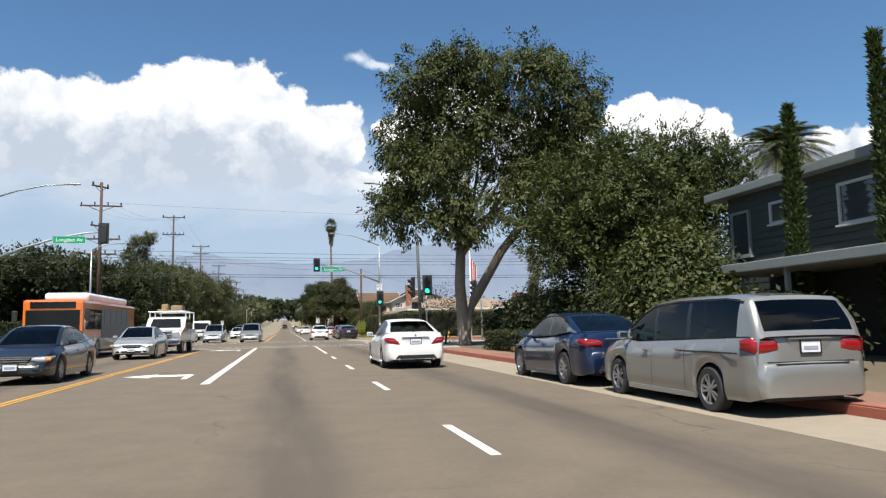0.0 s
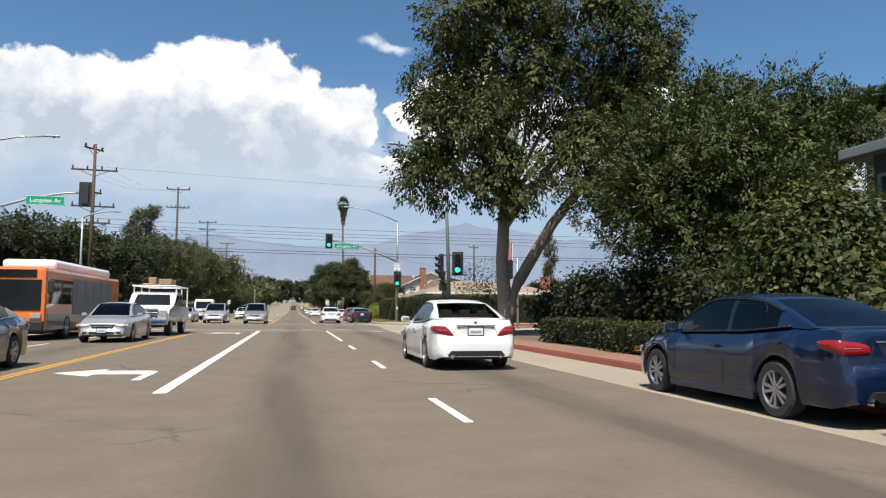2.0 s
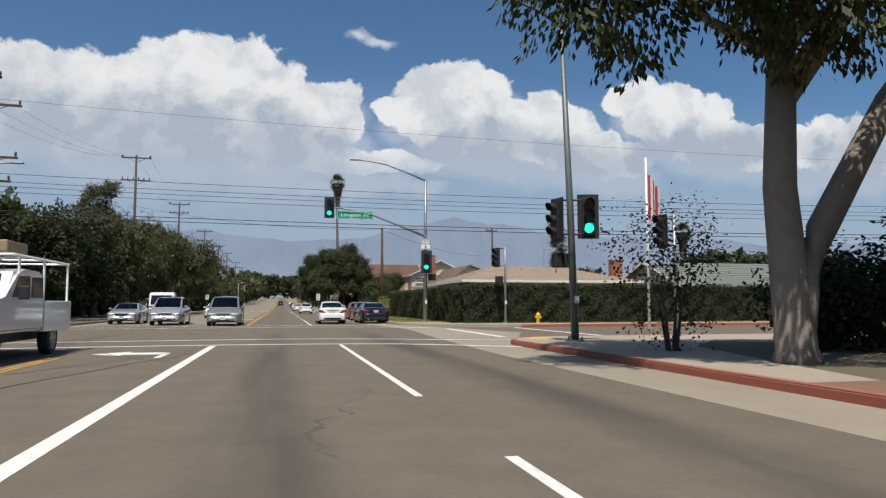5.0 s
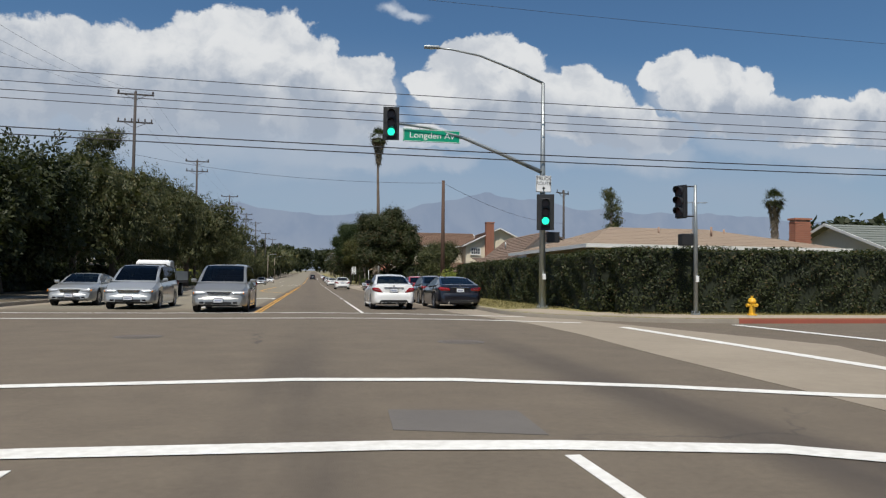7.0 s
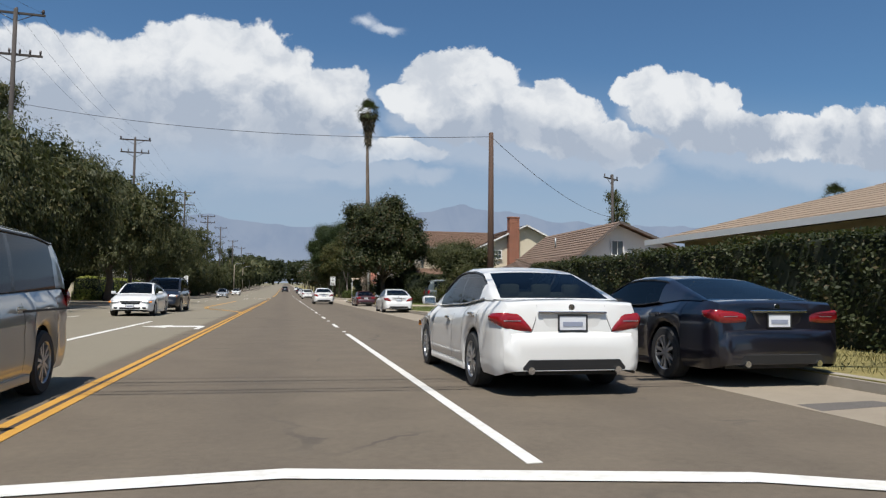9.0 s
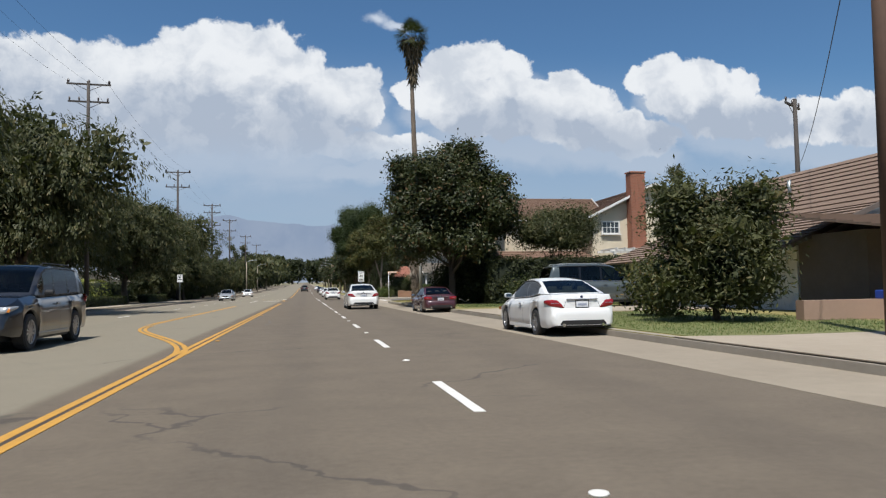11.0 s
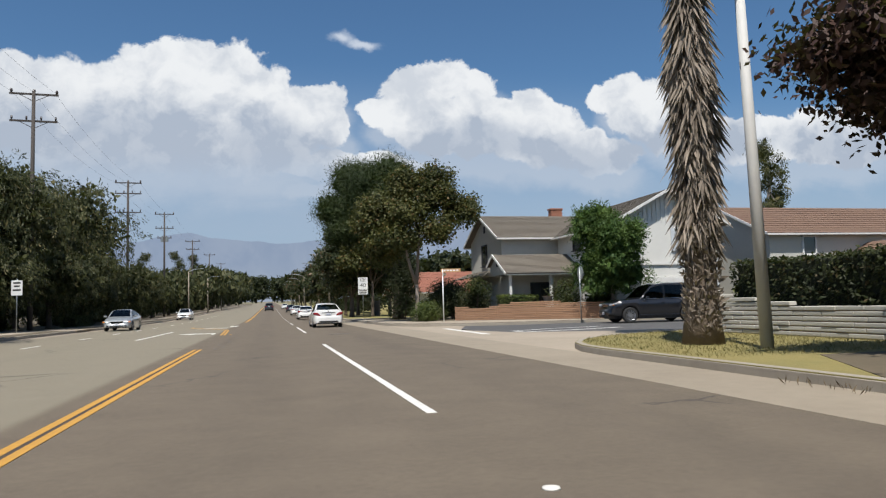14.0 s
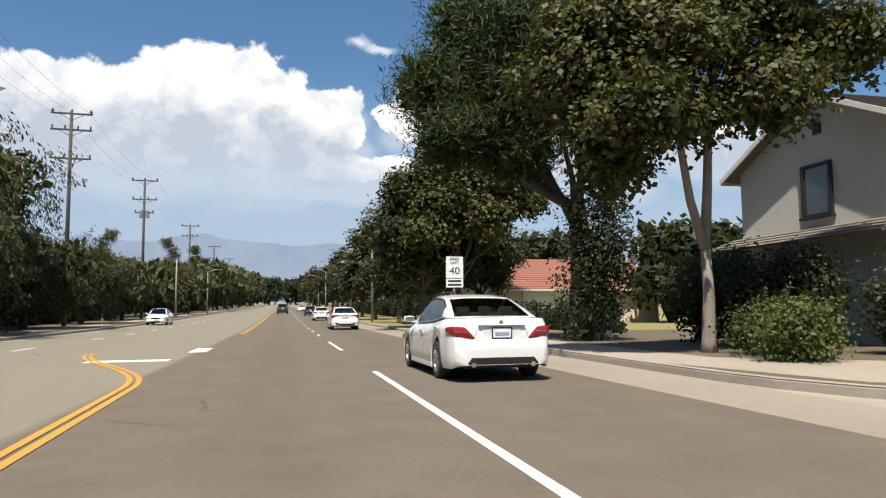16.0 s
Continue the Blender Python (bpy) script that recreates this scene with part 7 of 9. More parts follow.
tree("sweetgum", "tall sweetgum street tree turning bronze", (9.85, 182.6, 0.15), L8 + sprays(L8_LOW, 3, 1.0, 0.4, 0.7), LEAF_GUM, 44000, 0.17, 0.15, 2.6, BARK_PALE, 0.7, 0.0, 34, 0.24, 0.1, count=0, heart=0.05,
     extra=[([(0, 0, 2.4), (-0.4, -0.1, 3.5), (-0.75, -0.3, 4.9), (-1.0, -0.4, 7.0)], [0.12, 0.1, 0.08, 0.03]), ([(0, 0, 2.4), (0.12, 0, 3.8), (0.22, 0, 5.4), (0.6, 0.2, 8.6)], [0.13, 0.11, 0.09, 0.03]), ([(0.22, 0, 5.2), (1.1, 0, 6.2), (2.4, -0.3, 7.4)], [0.06, 0.05, 0.02]), ([(-0.75, -0.3, 4.8), (-1.2, 0.2, 6.4), (-1.5, 0.4, 8.4)], [0.05, 0.04, 0.02]), ([(0.3, 0, 6.0), (-0.2, 0.4, 7.6), (-0.3, 0.6, 9.4)], [0.06, 0.04, 0.02])])
L9 = [(-4.7, 0.4, 8.4, 1.4, 1.6, 1.3), (-4.3, 0.0, 6.7, 1.2, 1.4, 1.0), (-2.2, 0.2, 9.8, 2.1, 2.2, 2.1), (-0.4, 0.4, 11.0, 1.9, 1.9, 1.6), (-3.1, 0.4, 7.7, 1.7, 1.9, 1.6), (-0.9, -0.4, 8.4, 2.0, 2.0, 1.7), (-2.0, 0.2, 6.3, 1.3, 1.5, 1.0), (-3.4, 0.6, 10.8, 1.5, 1.6, 1.3)]
tree("ivy_pine", "dense dark pine with an ivy-clad trunk", (9.9, 190.0, 0.15), L9, LEAF_PINE, 60000, 0.3, 0.42, 4.5, BARK, 0.12, -0.35, 24, 0.3, 0.2, count=6)
bush("ivy", "dark ivy mass on the pine trunk", (10.2, 189.2, 0.15), (1.25, 1.1, 5.6), LEAF_DARK, 8500, 0.14, lobes=10)
L10 = [(-1.8, 0, 5.2, 1.9, 2.2, 1.6), (0.4, 0.4, 6.6, 2.2, 2.2, 1.8), (-1.2, 0.6, 8.0, 1.8, 1.8, 1.5), (1.4, -0.2, 5.0, 1.9, 2.0, 1.5), (-2.0, -0.4, 3.4, 1.6, 1.8, 1.1), (0.6, 0.0, 3.6, 1.9, 1.9, 1.2)]
street_mag = tree("magnolia", "dense dark magnolia street tree", (13.3, 214.5, 0.2), sprays(L10, 4, 0.86, 0.4, 0.8), LEAF_MAGNOLIA, 19000, 0.24, 0.2, 2.4, BARK, 0.5, 0, 12, 0.24, 0.2, group="magnolias along the kerb")
tree("sweetgum", "bronze-green sweetgum street tree", (10.6, 209.0, 0.15), [(a * 1.3 - 0.4, b * 1.3, c * 1.05, d * 1.1, e * 1.1, f * 1.1) for a, b, c, d, e, f in L8], LEAF_GUM, 30000, 0.25, 0.15, 3.6, BARK, 0.7, 0, 20, 0.3, 0.12)
for x, y, s, a in ((8.7, 211.0, 1.22, 200), (10.6, 221.5, 1.0, 70), (9.6, 226, 0.9, 150)):
    copy_thing(street_mag, pose(x, y, climb(y) + 0.12, 0, 0, a) @ Matrix.Scale(s, 4))
far_mag = tree("magnolia", "dark magnolia street tree far off", (9.4, 240, climb(240) + 0.12), L10, LEAF_MAGNOLIA, 4200, 0.48, 0.2, 2.4, BARK, 0.55, 0, 8, 0.24, 0.2, group="distant magnolias", count=4, heart=0.12)
for x, y, s, a in ((9.8, 256, 0.9, 300), (10, 272, 1.0, 20), (10, 290, 0.95, 100), (10, 312, 1.1, 200), (10, 336, 1.1, 280), (10, 362, 1.2, 40), (10.5, 392, 1.2, 140), (11, 430, 1.3, 10), (11, 475, 1.4, 200), (12, 530, 1.5, 120)):
    copy_thing(far_mag, pose(x, y, climb(y) + 0.12, 0, 0, a) @ Matrix.Scale(s, 4))
fir = thing("conifer", "dark conical fir far along the avenue", "tree", pose(13.5, 330, climb(330)))
bm = bmesh.new()
bm_tube(bm, [(0, 0, -0.2), (0, 0, 13.5)], [0.25, 0.03], 7)
part("trunk", bm, BARK, fir)
n = 7000
z = rng.uniform(1.0, 14.5, n)
a = rng.uniform(0, math.tau, n)
rr = 2.9 * (14.8 - z) / 14 * rng.uniform(0.5, 1.05, n)
quads("crown", leaf_quads(np.stack([np.cos(a) * rr, np.sin(a) * rr, z], 1), 0.5, 0.2, 0.2, np.stack([np.cos(a), np.sin(a), np.full(n, -0.1)], 1)), LEAF_PINE, fir)

# far side: the tree row of the north-west block and onwards
LA = lobed((0, 0, 5.6), (4.6, 4.6, 3.9), 13, 0.36, 0.52, -0.8) + [(-1, 1, 2.6, 3.2, 3.2, 1.9), (1.5, -1.5, 2.8, 3.0, 3.0, 1.9)]
rowA = tree("fig_tree", "broad dark evergreen street tree with low crown", (-17.2, 84.0, 0.15), sprays(LA, 3, 0.88, 0.6, 1.1), LEAF_DARK, 36000, 0.25, 0.3, 2.2, BARK, 0.5, 0.15, 24, 0.26, 0.15, group="evergreens of the far side", count=10, heart=0.2, twig=0.6, heart_size=0.4)
far_fig = tree("fig_tree", "broad dark evergreen tree far off", (-40, 80, climb(80) + 0.1), LA, LEAF_DARK, 5200, 0.75, 0.3, 2.2, BARK, 0.6, 0.0, 8, 0.32, 0.15, group="distant evergreens", count=4, heart=0.12)
LB = lobed((0, 0, 7.6), (6.0, 6.0, 4.9), 13, 0.34, 0.5, -0.8) + [(0.5, -1, 4.3, 3.6, 3.6, 1.7)]
rowB = tree("pepper_tree", "drooping feathery pepper tree overhanging the street", (-14.4, 134.5, 0.15), sprays(LB + [(4.4, -1.6, 8.0, 2.4, 2.4, 2.8)], 3, 0.9, 0.6, 1.2), LEAF_PEPPER, 42000, 0.25, 0.32, 3.2, BARK, 0.3, 0.8, 40, 0.26, 0.1, group="pepper trees of the far side", count=11, heart=0.24, twig=1.3, heart_size=0.45)
for x, y, s, a in ((-18.2, 93.5, 1.14, 80), (-22.0, 82.0, 1.2, 10), (-27, 79.5, 1.18, 130), (-33, 82, 1.22, 230), (40.5, 160, 0.9, 100)):
    copy_thing(rowA, pose(x, y, 0.15, 0, 0, a) @ Matrix.Scale(s, 4))
for x, y, s, a in ((-17.0, 103.0, 0.92, 40), (-16.6, 112.5, 0.98, 160), (-16.8, 122.0, 1.04, 250), (-23.0, 146.0, 1.0, 300), (-20.6, 161.0, 1.08, 90), (-17.4, 169.5, 1.0, 200), (-20.5, 190.0, 1.16, 70), (-20.6, 203.0, 1.24, 10), (-20.2, 215.5, 1.22, 120)):
    copy_thing(rowB, pose(x, y, 0.15, 0, 0, a) @ Matrix.Scale(s, 4))
LC = lobed((0, 0, 4.1), (4.6, 4.6, 3.6), 11, 0.38, 0.52, -0.9)
willow = tree("willow", "rounded drooping willow-like street tree", (-16.2, 197.0, 0.15), LC, LEAF_PEPPER, 24000, 0.22, 0.22, 2.0, BARK, 0.3, 0.8, 34, 0.22, 0.12, group="willows of the far side", count=8, heart=0.14, twig=1.0, heart_size=0.6)
far_willow = tree("willow", "rounded drooping street tree far off", (-17, 252, climb(252) + 0.1), LC, LEAF_PEPPER, 4500, 0.75, 0.22, 2.0, BARK, 0.3, 1.1, 10, 0.36, 0.12, group="distant willows", count=4, heart=0.12)
for x, y, s, a in ((-17.4, 186.5, 0.9, 30), (-16.4, 209.0, 1.0, 100), (-16.8, 221.0, 1.05, 240), (-17.0, 236.0, 1.0, 170)):
    copy_thing(willow, pose(x, y, climb(y) + 0.1, 0, 0, a) @ Matrix.Scale(s, 4))
for x, y, s, a in ((-17, 270, 1.1, 110), (-17.5, 290, 1.25, 290), (-18, 315, 1.5, 60), (-18, 345, 1.8, 190), (-18, 380, 2.0, 330), (-19, 420, 2.1, 150), (-20, 470, 2.3, 45), (-21, 530, 2.6, 270)):
    copy_thing(far_willow, pose(x, y, climb(y) + 0.1, 0, 0, a) @ Matrix.Scale(s, 4))
for x, y, s, a in ((-25, 95, 1.3, 200), (-26, 118, 1.35, 10), (-27, 160, 1.3, 120), (-25, 226, 1.05, 20), (-25, 262, 1.1, 250), (-26, 300, 1.2, 100), (-26, 620, 2.6, 40), (-30, 720, 3.2, 140), (26, 600, 2.4, 200), (24, 700, 2.8, 300), (-34, 860, 4.0, 20), (30, 860, 3.6, 80), (-16, 1040, 4.2, 160), (16, 1080, 4.2, 250)):
    copy_thing(far_fig, pose(x, y, climb(y) + 0.1, 0, 0, a) @ Matrix.Scale(s, 4))
# near block on the far side, south of the crossing
for x, y, s, a in ((-19.5, 36, 0.95, 20), (-22, 24, 1.0, 140), (-27, 45, 1.0, 260), (-34, 40, 1.1, 60), (-24, 10, 1.0, 100)):
    copy_thing(far_fig, pose(x, y, 0.12, 0, 0, a) @ Matrix.Scale(s, 4))
L_E = [(rng.uniform(-1.0, 1.0), rng.uniform(-1.0, 1.0), z, rng.uniform(0.6, 1.2), rng.uniform(0.6, 1.2), rng.uniform(0.7, 1.2)) for z in np.linspace(5, 17, 16)]
gum = tree("eucalyptus", "tall thin eucalyptus rising behind the trees", (-23.3, 133.5, 0.1), L_E, LEAF_PEPPER, 8000, 0.4, 0.22, 14.0, BARK_PALE, 0.2, 0.8, 30, 0.3, 0.1, group="distant eucalyptus", heart=0.03)
for x, y, s, a in ((-24.8, 131.0, 0.96, 80), (86, 243, 1.6, 130), (-17.8, 247.0, 0.55, 40), (-19.0, 300.0, 0.8, 200), (-20.0, 345.0, 0.95, 290)):
    copy_thing(gum, pose(x, y, 0.1, 0, 0, a) @ Matrix.Scale(s, 4))
hedge("corner_hedge", "brown-green hedge on the far corner", -34.0, -19.5, 73.8, 75.2, 2.1, LEAF_DARK, 200, 0.15)
for y in (142.0, 147.5, 153.2, 159.0):
    topiary((-17.6, y, 0.15), (1.35, 2.2, 2.25))
hedge("low_hedge", "low dark clipped hedge by the far pavement", -16.2, -15.4, 140.0, 162.0, 0.75, LEAF_HEDGE, 200, 0.12, group="far low hedges")
hedge("low_hedge", "low dark clipped hedge by the far pavement", -17.2, -16.0, 174.0, 184.0, 0.8, LEAF_HEDGE, 240, 0.12, group="far low hedges")
hedge("low_hedge", "low green clipped hedge by the far pavement", -16.8, -15.6, 202.5, 209.0, 0.9, LEAF_SHRUB, 240, 0.12, z=0.16, group="far low hedges")
# hedges close the gaps under crowns, understorey shade put into the leaf colour
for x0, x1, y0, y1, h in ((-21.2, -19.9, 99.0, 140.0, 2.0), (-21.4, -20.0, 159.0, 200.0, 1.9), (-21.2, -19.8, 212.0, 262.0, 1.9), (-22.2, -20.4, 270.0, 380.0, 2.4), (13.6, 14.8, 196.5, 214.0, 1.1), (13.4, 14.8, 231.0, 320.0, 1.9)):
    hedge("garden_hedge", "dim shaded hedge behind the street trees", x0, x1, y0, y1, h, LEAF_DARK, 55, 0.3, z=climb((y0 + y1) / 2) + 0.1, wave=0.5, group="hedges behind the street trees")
# shade trees and palms beyond the houses
for x, y, s, a in ((60, 119, 1.1, 30), (67, 121, 1.1, 150), (60, 100, 0.85, 90), (72, 112, 0.9, 200), (62, 185, 1.1, 120), (30, 215, 1.0, 240), (26, 236, 1.1, 20), (48, 140, 0.9, 77), (88, 130, 1.0, 310), (24, 260, 1.2, 100), (28, 300, 1.4, 50), (34, 350, 1.6, 180)):
    copy_thing(far_fig, pose(x, y, climb(y), 0, 0, a) @ Matrix.Scale(s, 4))
feather_palm((54.0, 116.0, 0.0), 6.0, 2.6, "feather palm behind the bungalow", 30, 0.25)
feather_palm((44.0, 128.0, 0.0), 5.6, 2.4, "feather palm behind the bungalow", 30, 0.25)
fan_palm((78.0, 157.0, 0.0), 11.6, "tall fan palm far behind the bungalow").matrix_basis = pose(78.0, 157.0, 0.0) @ Matrix.Scale(1.35, 4)


# ---- signals, lamps, signs ----
def signal_head(parent, x, y, z, facing, lit="green", plate_w=0.62, plate_h=1.3, name="signal_head"):
    """Three-lamp head with back plate and visors; z: its middle; facing in degrees (0: towards -y)."""
    m = pose(x, y, z, 0, 0, facing)
    bm = bmesh.new()
    bm_box(bm, (0, 0.0, 0), (0.36, 0.2, 1.08), 0.02)
    bm_box(bm, (0, 0.02, 0), (plate_w, 0.02, plate_h))
    bmesh.ops.transform(bm, matrix=m, verts=bm.verts)
    head = part(name, bm, BLACK, parent, "black signal housing")
    for k, c in enumerate(("red", "amber", "green")):
        zz = 0.35 - 0.35 * k
        bm = bmesh.new()
        bm_tube(bm, [(0, -0.10, zz), (0, -0.115, zz)], 0.142, 18)
        bmesh.ops.transform(bm, matrix=m, verts=bm.verts)
        part("lamp", bm, LAMP_GREEN if c == lit == "green" else LAMP_DARK, head, "lit green lamp" if c == lit == "green" else "unlit lamp")
        bm = bmesh.new()
        n = 14
        for i in range(n):
            a0, a1 = math.pi * (-0.12 + 1.24 * i / n), math.pi * (-0.12 + 1.24 * (i + 1) / n)
            q = [(0.152 * math.cos(a0), -0.1, zz + 0.152 * math.sin(a0)), (0.152 * math.cos(a1), -0.1, zz + 0.152 * math.sin(a1)), (0.152 * math.cos(a1), -0.34 + 0.09 * (1 - math.sin(a1)), zz + 0.152 * math.sin(a1)), (0.152 * math.cos(a0), -0.34 + 0.09 * (1 - math.sin(a0)), zz + 0.152 * math.sin(a0))]
            bm.faces.new([bm.verts.new(p) for p in q])
        bmesh.ops.transform(bm, matrix=m, verts=bm.verts)
        part("visor", bm, BLACK, head)
    return head


def lamp_arm(parent, pts, mat):
    bm = bmesh.new()
    bm_tube(bm, pts, [0.055, 0.05, 0.045, 0.04, 0.035][: len(pts)], 8)
    arm = part("lamp_arm", bm, mat, parent, smooth=True)
    e, d = Vector(pts[-1]), (Vector(pts[-1]) - Vector(pts[-2])).normalized()
    bm = bmesh.new()
    bm_box(bm, (0, 0, 0), (0.22, 0.62, 0.1), 0.04)
    bmesh.ops.transform(bm, matrix=Matrix.Translation(e + d * 0.3) @ Matrix.Rotation(math.atan2(d.y, d.x) - math.pi / 2, 4, "Z"), verts=bm.verts)
    h = part("lamp_head", bm, STEEL, parent, "grey street lamp head")
    box("lamp_glass", tuple(e + d * 0.3 + Vector((0, 0, -0.055))), (0.14, 0.14, 0.03), LENS_CLEAR, h)


def street_name_sign(parent, x0, x1, y, z, text, facing=0):
    w, h, c = x1 - x0, 0.5, (x0 + x1) / 2
    bm = bmesh.new()
    bm_box(bm, (0, 0, 0), (w, 0.03, h), 0.008)
    m = pose(c, y, z, 0, 0, facing)
    bmesh.ops.transform(bm, matrix=m, verts=bm.verts)
    s = part("name_sign", bm, SIGN_GREEN, parent, "green street name sign")
    letters("sign_text", text, 0.32, SIGN_WHITE, s, m @ pose(0, -0.018, 0.0, 90, 0, 0), squeeze=w * 0.92 / (0.32 * 0.56 * len(text)) if text else 1)
    bm = bmesh.new()
    for dx, dz, sx, sz in ((0, h / 2 - 0.025, w - 0.04, 0.018), (0, -h / 2 + 0.025, w - 0.04, 0.018), (-w / 2 + 0.025, 0, 0.018, h - 0.04), (w / 2 - 0.025, 0, 0.018, h - 0.04)):
        bm_box(bm, (dx, -0.018, dz), (sx, 0.006, sz))
    bmesh.ops.transform(bm, matrix=m, verts=bm.verts)
    part("sign_border", bm, SIGN_WHITE, s)


def foot(parent, r, mat):
    bm = bmesh.new()
    bm_tube(bm, [(0, 0, -0.05), (0, 0, 0.06)], r * 1.9, 12)
    for k in range(4):
        a = k * math.tau / 4 + 0.7
        bm_tube(bm, [(math.cos(a) * r * 1.5, math.sin(a) * r * 1.5, 0.05), (math.cos(a) * r * 1.5, math.sin(a) * r * 1.5, 0.13)], 0.025, 6)
    part("base_flange", bm, mat, parent)


# far mast with the signal over the lanes
s = thing("signal_mast", "grey steel signal mast with curved arm and street lamp", "traffic light", pose(9.13, 74.44, 0.15))
tube("pole", [(0, 0, -0.05), (0, 0, 5.4), (0, 0, 9.0)], [0.14, 0.105, 0.07], STEEL, s, 12)
foot(s, 0.14, STEEL)
tube("mast_arm", [(0, 0, 5.4), (-1.6, 0.05, 6.05), (-3.2, 0.12, 6.66), (-4.6, 0.2, 7.02), (-5.6, 0.26, 7.12), (-6.0, 0.28, 7.12)], [0.085, 0.075, 0.065, 0.058, 0.05, 0.045], STEEL, s, 10)
lamp_arm(s, [(0, 0, 9.0), (-1.2, 0.05, 9.5), (-2.6, 0.1, 9.98), (-3.7, 0.15, 10.16), (-4.2, 0.2, 10.2)], STEEL)
signal_head(s, -6.06, 0.2, 7.12, -6)
street_name_sign(s, -5.6, -3.35, 0.12, 6.68, "Longden Av")
bm = bmesh.new()
for x in (-4.95, -4.0):
    bm_tube(bm, [(x, 0.14, 6.9), (x, 0.16, 7.05 if x < -4.5 else 6.88)], 0.02, 6)
part("sign_hangers", bm, STEEL, s)
p = box("truck_route_sign", (-0.02, -0.18, 4.92), (0.62, 0.02, 0.66), SIGN_WHITE, s, 0.004, "white truck route sign with black letters")
letters("sign_text", "TRUCK\nROUTE", 0.19, SIGN_INK, p, pose(-0.02, -0.195, 5.03, 90, 0, 0))
prism("sign_arrow", [(-0.02, 4.82), (0.05, 4.73), (0.0, 4.73), (0.0, 4.64), (-0.04, 4.64), (-0.04, 4.73), (-0.09, 4.73)], "y", -0.2, -0.19, SIGN_INK, p)
bm = bmesh.new()
for dx, dz, sx, sz in ((0, 0.31, 0.58, 0.012), (0, -0.31, 0.58, 0.012), (-0.29, 0, 0.012, 0.62), (0.29, 0, 0.012, 0.62)):
    bm_box(bm, (-0.02 + dx, -0.192, 4.92 + dz), (sx, 0.004, sz))
part("sign_border", bm, SIGN_INK, p)
signal_head(s, 0.0, -0.36, 3.78, -16, "green", 0.68, 1.42)
bm = bmesh.new()
for z in (3.3, 4.25):
    bm_tube(bm, [(0, 0, z), (0, -0.28, z)], 0.03, 6)
part("head_brackets", bm, BLACK, s)
box("walk_signal", (0.42, -0.05, 2.82), (0.46, 0.3, 0.42), BLACK, s, 0.03, "black pedestrian signal box")
box("push_button", (0.02, -0.16, 1.25), (0.12, 0.08, 0.22), SIGN_WHITE, s, 0.01, "white push button plate")

# near corner pole
s = thing("signal_pole", "dark weathered signal pole with street lamp on the corner", "traffic light", pose(8.48, 49.4, 0.15))
tube("pole", [(0, 0, -0.05), (-0.1, 0, 4.0), (-0.3, 0, 9.4)], [0.115, 0.1, 0.065], STEEL_GREEN, s, 12)
foot(s, 0.14, STEEL_GREEN)
lamp_arm(s, [(-0.3, 0, 9.3), (-1.0, 0.05, 9.75), (-1.9, 0.1, 10.05), (-2.9, 0.12, 10.15)], STEEL_GREEN)
signal_head(s, 0.42, -0.1, 3.62, -14)
signal_head(s, -0.5, 0.05, 3.5, -78, "none")
bm = bmesh.new()
for z in (3.1, 4.1):
    bm_tube(bm, [(-0.4, 0.05, z), (0.5, -0.06, z)], 0.03, 6)
part("head_brackets", bm, BLACK, s)
box("walk_signal", (-0.3, 0.25, 2.35), (0.46, 0.3, 0.42), BLACK, s, 0.03, "black pedestrian signal box")
box("push_button", (0.0, -0.15, 1.2), (0.12, 0.06, 0.2), SIGN_WHITE, s, 0.01)
# second pole of the near corner, for the cross street
s = thing("signal_pole", "grey signal pole for the cross street", "traffic light", pose(13.1, 51.7, 0.15))
tube("pole", [(0, 0, -0.05), (0, 0, 4.2)], [0.07, 0.06], STEEL, s, 10)
foot(s, 0.08, STEEL)
signal_head(s, -0.45, 0, 3.5, -80, "none", 0.4, 1.15)
bm = bmesh.new()
for z in (3.05, 3.95):
    bm_tube(bm, [(-0.4, 0, z), (0, 0, z)], 0.025, 6)
part("head_brackets", bm, BLACK, s)
# cross-street pole by the hydrant
s = thing("signal_pole", "grey signal pole beside the tall hedge", "traffic light", pose(12.78, 69.3, 0.15))
tube("pole", [(0, 0, -0.05), (0, 0, 2.9), (0, 0, 4.35)], [0.075, 0.07, 0.045], STEEL, s, 10)
foot(s, 0.08, STEEL)
signal_head(s, -0.5, 0.02, 3.78, -62, "none", 0.38, 1.12)
bm = bmesh.new()
for z in (3.3, 4.3):
    bm_tube(bm, [(-0.5, 0.02, z), (0.0, 0, z)], 0.025, 6)
part("head_brackets", bm, BLACK, s)
box("walk_signal", (-0.38, -0.05, 2.5), (0.42, 0.3, 0.4), BLACK, s, 0.03, "black pedestrian signal box")
box("push_button", (0.0, -0.1, 1.2), (0.1, 0.06, 0.2), SIGN_WHITE, s, 0.01)
# far-side mast whose head shows its back
s = thing("signal_mast", "grey signal mast with arm over the oncoming lanes", "traffic light", pose(-17.3, 52.0, 0.12))
tube("pole", [(0, 0, -0.05), (0, 0, 5.2), (0, 0, 9.2)], [0.14, 0.11, 0.07], STEEL, s, 12)
foot(s, 0.14, STEEL)
tube("mast_arm", [(0, 0, 5.4), (1.9, 0, 6.25), (3.9, 0, 6.9), (5.5, 0, 7.2), (6.3, 0, 7.25)], [0.085, 0.075, 0.065, 0.055, 0.045], STEEL, s, 10)
lamp_arm(s, [(0, 0, 9.2), (1.5, 0, 9.75), (3.0, 0, 10.1), (4.4, 0, 10.2)], STEEL)
signal_head(s, 6.45, -0.15, 7.15, 180, "none")
street_name_sign(s, 3.55, 5.45, -0.08, 6.75, "Longden Av")
